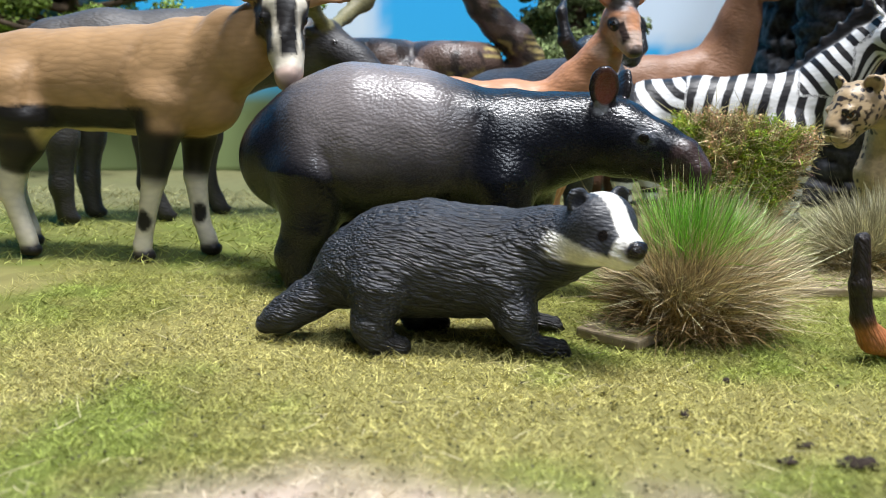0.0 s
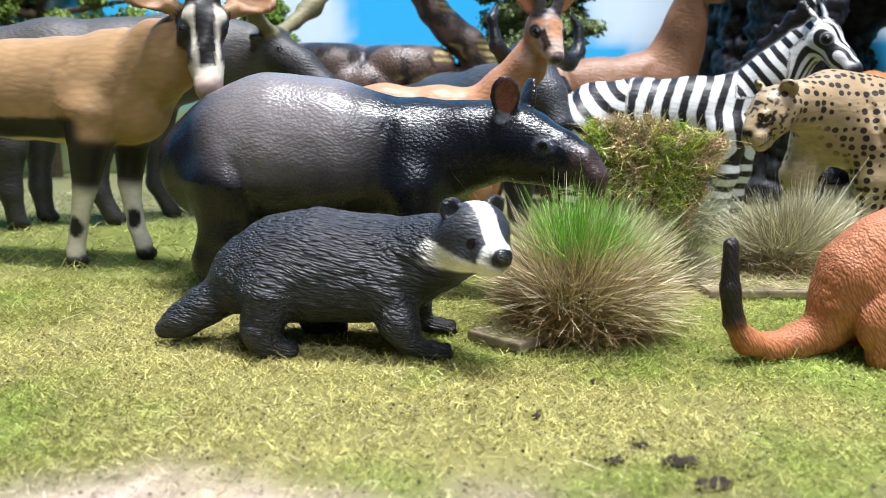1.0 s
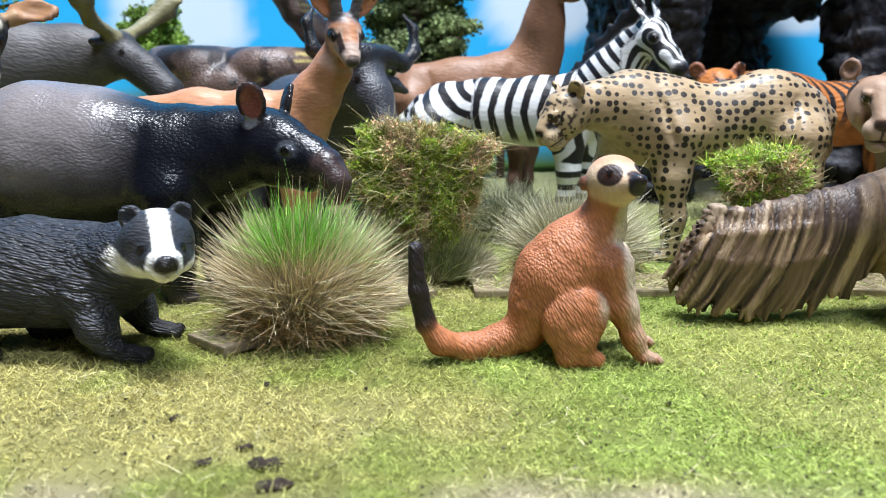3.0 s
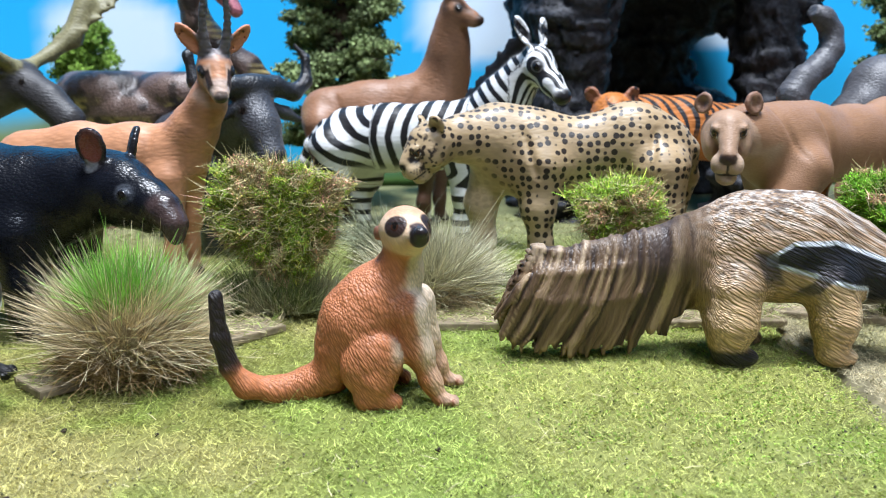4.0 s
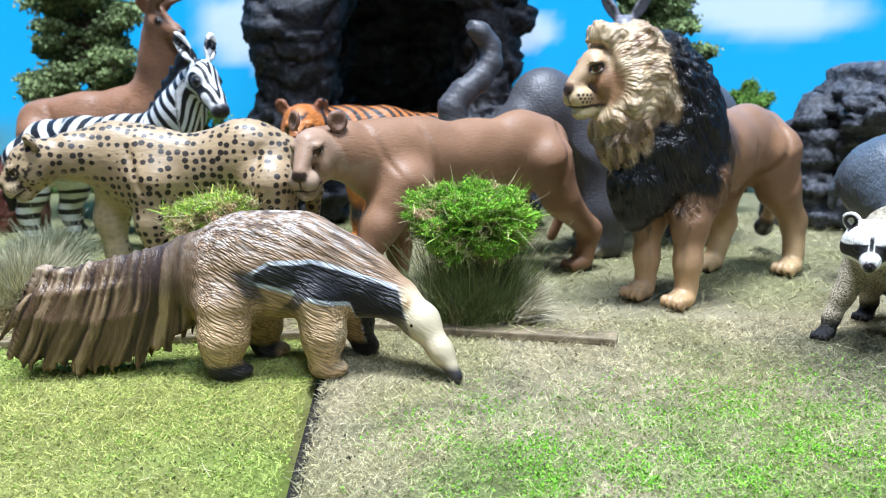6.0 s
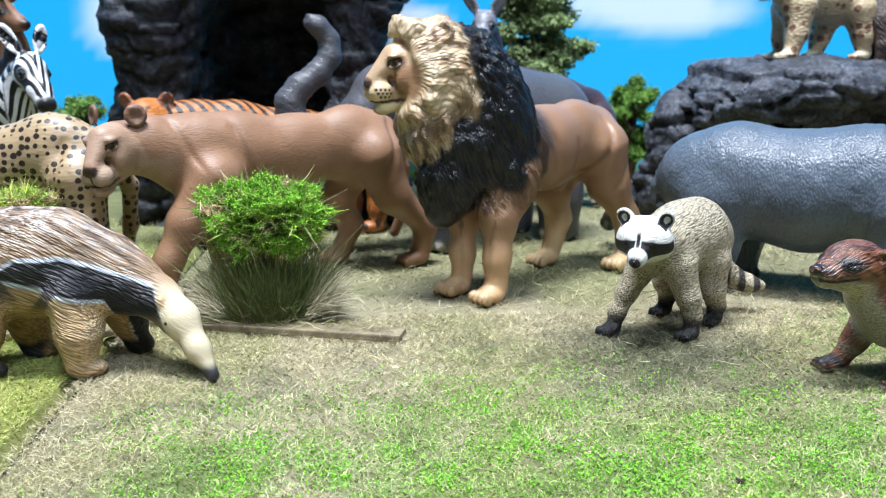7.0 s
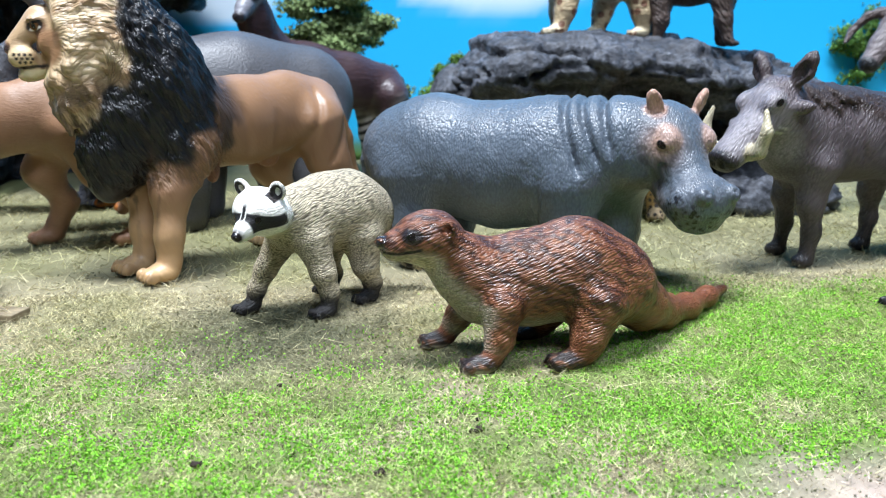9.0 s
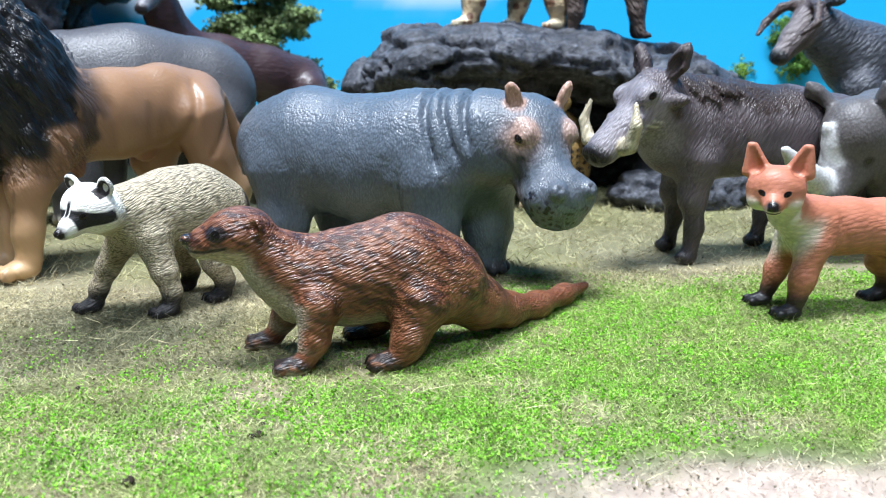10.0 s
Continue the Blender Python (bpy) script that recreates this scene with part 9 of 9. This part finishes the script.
        coat = blend(coat, span * step(low - 1.1, low - 0.7, z) * step(top + 1.0, top + 0.6, z), w_)
        coat = blend(coat, span * step(0.4, 1.4, x) * step(low - 0.15, low + 0.2, z) * step(top + 0.1, top - 0.25, z), k_)
        fray = 1.2 * (fnoise(np.stack([x / 1.2, y / 1.2, z / 4], 1), 2, 51) - 0.5)
        band = np.maximum(step(1.1, -0.2, np.abs(x + 0.2 + 0.43 * (z - 21) + fray) - 1.5) * step(25, 23, z) * step(15.5, 19, z), step(1.1, -0.2, np.abs(x - 9.5 - 0.9 * (z - 17.5) + fray) - 1.2) * step(21, 19.5, z) * step(13, 16, z))
        coat = blend(coat, band * (y < 0) * 0.85, (0.055, 0.045, 0.055))
        coat = blend(coat, step(16, 18, x) * step(14, 11.5, z) * (y < -3) * step(2.0, 3.0, z) * 0.5, (0.5, 0.42, 0.28))
        sock = step(5.0, 3.4, z + 0.6 * (fnoise(V / 2, 2, 3) - 0.5)) * (np.maximum(step(-14, -12, x) * step(4, 2, x), (y > 2) * step(14, 17, x)))
        coat = blend(coat, sock, (0.02, 0.018, 0.02))
        return blend(coat, step(4.6, 2.6, z) * step(37.6, 39.6, x), (0.03, 0.028, 0.03))
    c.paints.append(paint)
    c.fine.append(((14, -7, 21), 9.0, 1))
    c.fine.append(((25, -5, 18), 8.0, 1))
    c.fine.append(((4, -7, 22), 7.0, 1))
    gaze(c, Aim((35.2, -7.0, 12.0), -33, -50), 0, 3.4, 0, 0.36, 90)
    c.fine.append(((-24, -4, 12), 12.0, 1))
    c.fine.append(((-38, -4, 12), 11.0, 1))

    def flow(V):
        x, y, z = V.T
        t = step(-10, -18, x)
        a, b_ = x * 0.88 - z * 0.47, z * 0.88 + x * 0.47
        return np.stack([a * (1 - t) + (z * 0.9 + x * 0.3) * t, y, b_ * (1 - t) + (x * 0.95 - z * 0.25) * t], 1)
    c.flow = flow

    def comb(V, N):
        x, y, z = V.T
        tail = step(-11, -15, x)
        q = np.stack([(x + 0.25 * z) / 1.35, y / 3, (z + 0.2 * x) / 13], 1)
        fur = vnoise(np.stack([(x - 0.4 * z) / 5.0, y / 0.9, (z + 0.55 * x) / 0.9], 1), 4) - 0.5
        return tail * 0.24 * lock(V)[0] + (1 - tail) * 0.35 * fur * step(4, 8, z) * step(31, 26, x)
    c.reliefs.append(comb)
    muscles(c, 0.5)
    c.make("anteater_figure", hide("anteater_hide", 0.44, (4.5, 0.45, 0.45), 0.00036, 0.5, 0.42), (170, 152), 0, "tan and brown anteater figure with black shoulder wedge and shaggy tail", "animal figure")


anteater()


# meerkat
def meerkat():
    c = Clay(0.42)
    c.flow = -60
    o, b, k_ = (0.47, 0.17, 0.07), (0.66, 0.47, 0.31), (0.018, 0.013, 0.013)
    c.shag = lambda V: 0.35 + 0.65 * step(27, 23, V[:, 2])
    c.chain(o, (-9.4, 0, 9.5, 6.0), (-6.6, 0, 14.2, 7.2), (-3.4, 0, 18.8, 6.0), (0, 0, 23, 4.2), w=0.9, k=3)
    c.chain(o, (0.4, -0.6, 24, 3.9), (1.0, -2.0, 28, 3.4), k=2)
    F = Aim((1.5, -3.0, 31.4), -66, 6)
    c.egg(b, F.pt(0, 0, 0.2), (4.8, 4.5, 4.2), F.turn, k=1.2)
    c.chain(b, F.pt(2.4, 0, -0.6, 3.0), F.pt(5.6, 0, -0.6, 2.0), k=1.4)
    c.egg(k_, F.pt(7.2, 0, 0.1), (1.1, 1.25, 1.05), F.turn, k=0.4, wet=0.4)
    for s in (1, -1):
        c.egg((0.20, 0.08, 0.045), F.pt(-2.6, 4.2 * s, -0.2), (1.1, 0.6, 1.3), F.turn, k=0.5)
    c.fine.append((F.pt(3, 0, 0), 6.5, 1))
    gaze(c, F, 3.2, 3.0, 1.1, 0.75, 55, (0.035, 0.018, 0.015), wide=1.25, rim_size=2.35, iris=(0.05, 0.022, 0.014))
    for s, d in ((-1, 0), (1, 1.0)):
        c.egg(o, (-4.6 + d, 6.0 * s, 8.2), (5.4, 2.8, 6.2), (0, 24, 0), k=0.45)
        c.chain(o, (-4.0 + d, 6.0 * s, 4.6, 3.0), (-5.6 + d, 6.2 * s, 1.9, 1.9), (-0.6 + d, 6.2 * s, 1.3, 1.5), k=1.4)
        c.chain(o, (2.0 + d, 3.6 * s, 17, 3.6), (3.8 + d, 4.4 * s, 10, 2.4), (5.8 + d, 4.7 * s, 4.6, 1.7), (7.2 + d, 4.9 * s, 1.8, 1.4), k=1.8)
        paws(c, (0.30, 0.12, 0.06), 8.2 + d, 5.0 * s, 1.2, 1.35)
        for i in (-0.6, -0.2, 0.2, 0.6):
            c.egg(k_, (10.2 + d, 5.0 * s + i * 1.5, 0.9), (0.8, 0.25, 0.4), k=0.2, wet=0.5)
    c.chain(o, (-12.6, 0, 4.4, 3.8), (-17, 0, 2.4, 2.8), (-22.5, -2, 2.0, 2.2), (-27.2, -4, 3.6, 1.9), (-29.6, -4.6, 7.0, 1.75), k=2)
    c.chain(k_, (-29.8, -4.7, 7.6, 1.75), (-31.0, -5, 13, 1.6), (-31.4, -5, 20.4, 1.2), k=0.8)

    def paint(V, N, coat):
        x, y, z = V.T
        f, s, u = F.co(V)
        near = step(9, 8, np.linalg.norm(V - F.o, axis=1))
        bridge = near * step(1.5, 1.1, np.abs(s)) * step(4.6, 5.6, f) * step(-1.9, -1.2, u)
        coat = blend(coat, bridge, (0.05, 0.025, 0.02))
        coat = blend(coat, near * step(2.2, 3.6, u) * 0.6, o)
        coat = blend(coat, near * step(6.0, 6.6, f) * step(2.0, 1.6, np.abs(s)), k_)
        coat = blend(coat, near * step(-0.5, -2.5, f) * step(0, -2, u) * 0.5, o)
        chest = step(0.15, 0.55, N[:, 0]) * step(-2, 1, x) * step(7, 11, z) * step(29, 27, z)
        coat = blend(coat, chest * 0.95, (0.70, 0.55, 0.40))
        coat = blend(coat, step(1.0, 3.0, x + 0.3 * N[:, 0]) * step(16, 11, z) * step(-0.3, 0.4, N[:, 0]) * 0.55, (0.66, 0.48, 0.34))
        return coat
    c.paints.append(paint)
    c.reliefs.append(lambda V, N: 0.26 * (vnoise(np.stack([(V[:, 0] + 0.4 * V[:, 2]) / 1.1, V[:, 1] / 1.2, (V[:, 2] - 0.3 * V[:, 0]) / 1.9], 1), 3) - 0.5) * step(3, 6, V[:, 2]) * step(25, 21, V[:, 2]))
    c.make("meerkat_figure", hide("meerkat_hide", 0.46, (1.5, 0.42, 0.42), 0.0002, 0.34, 0.45), (98, 130), 0, "orange-brown meerkat figure sitting with black tail tip", "animal figure")


meerkat()
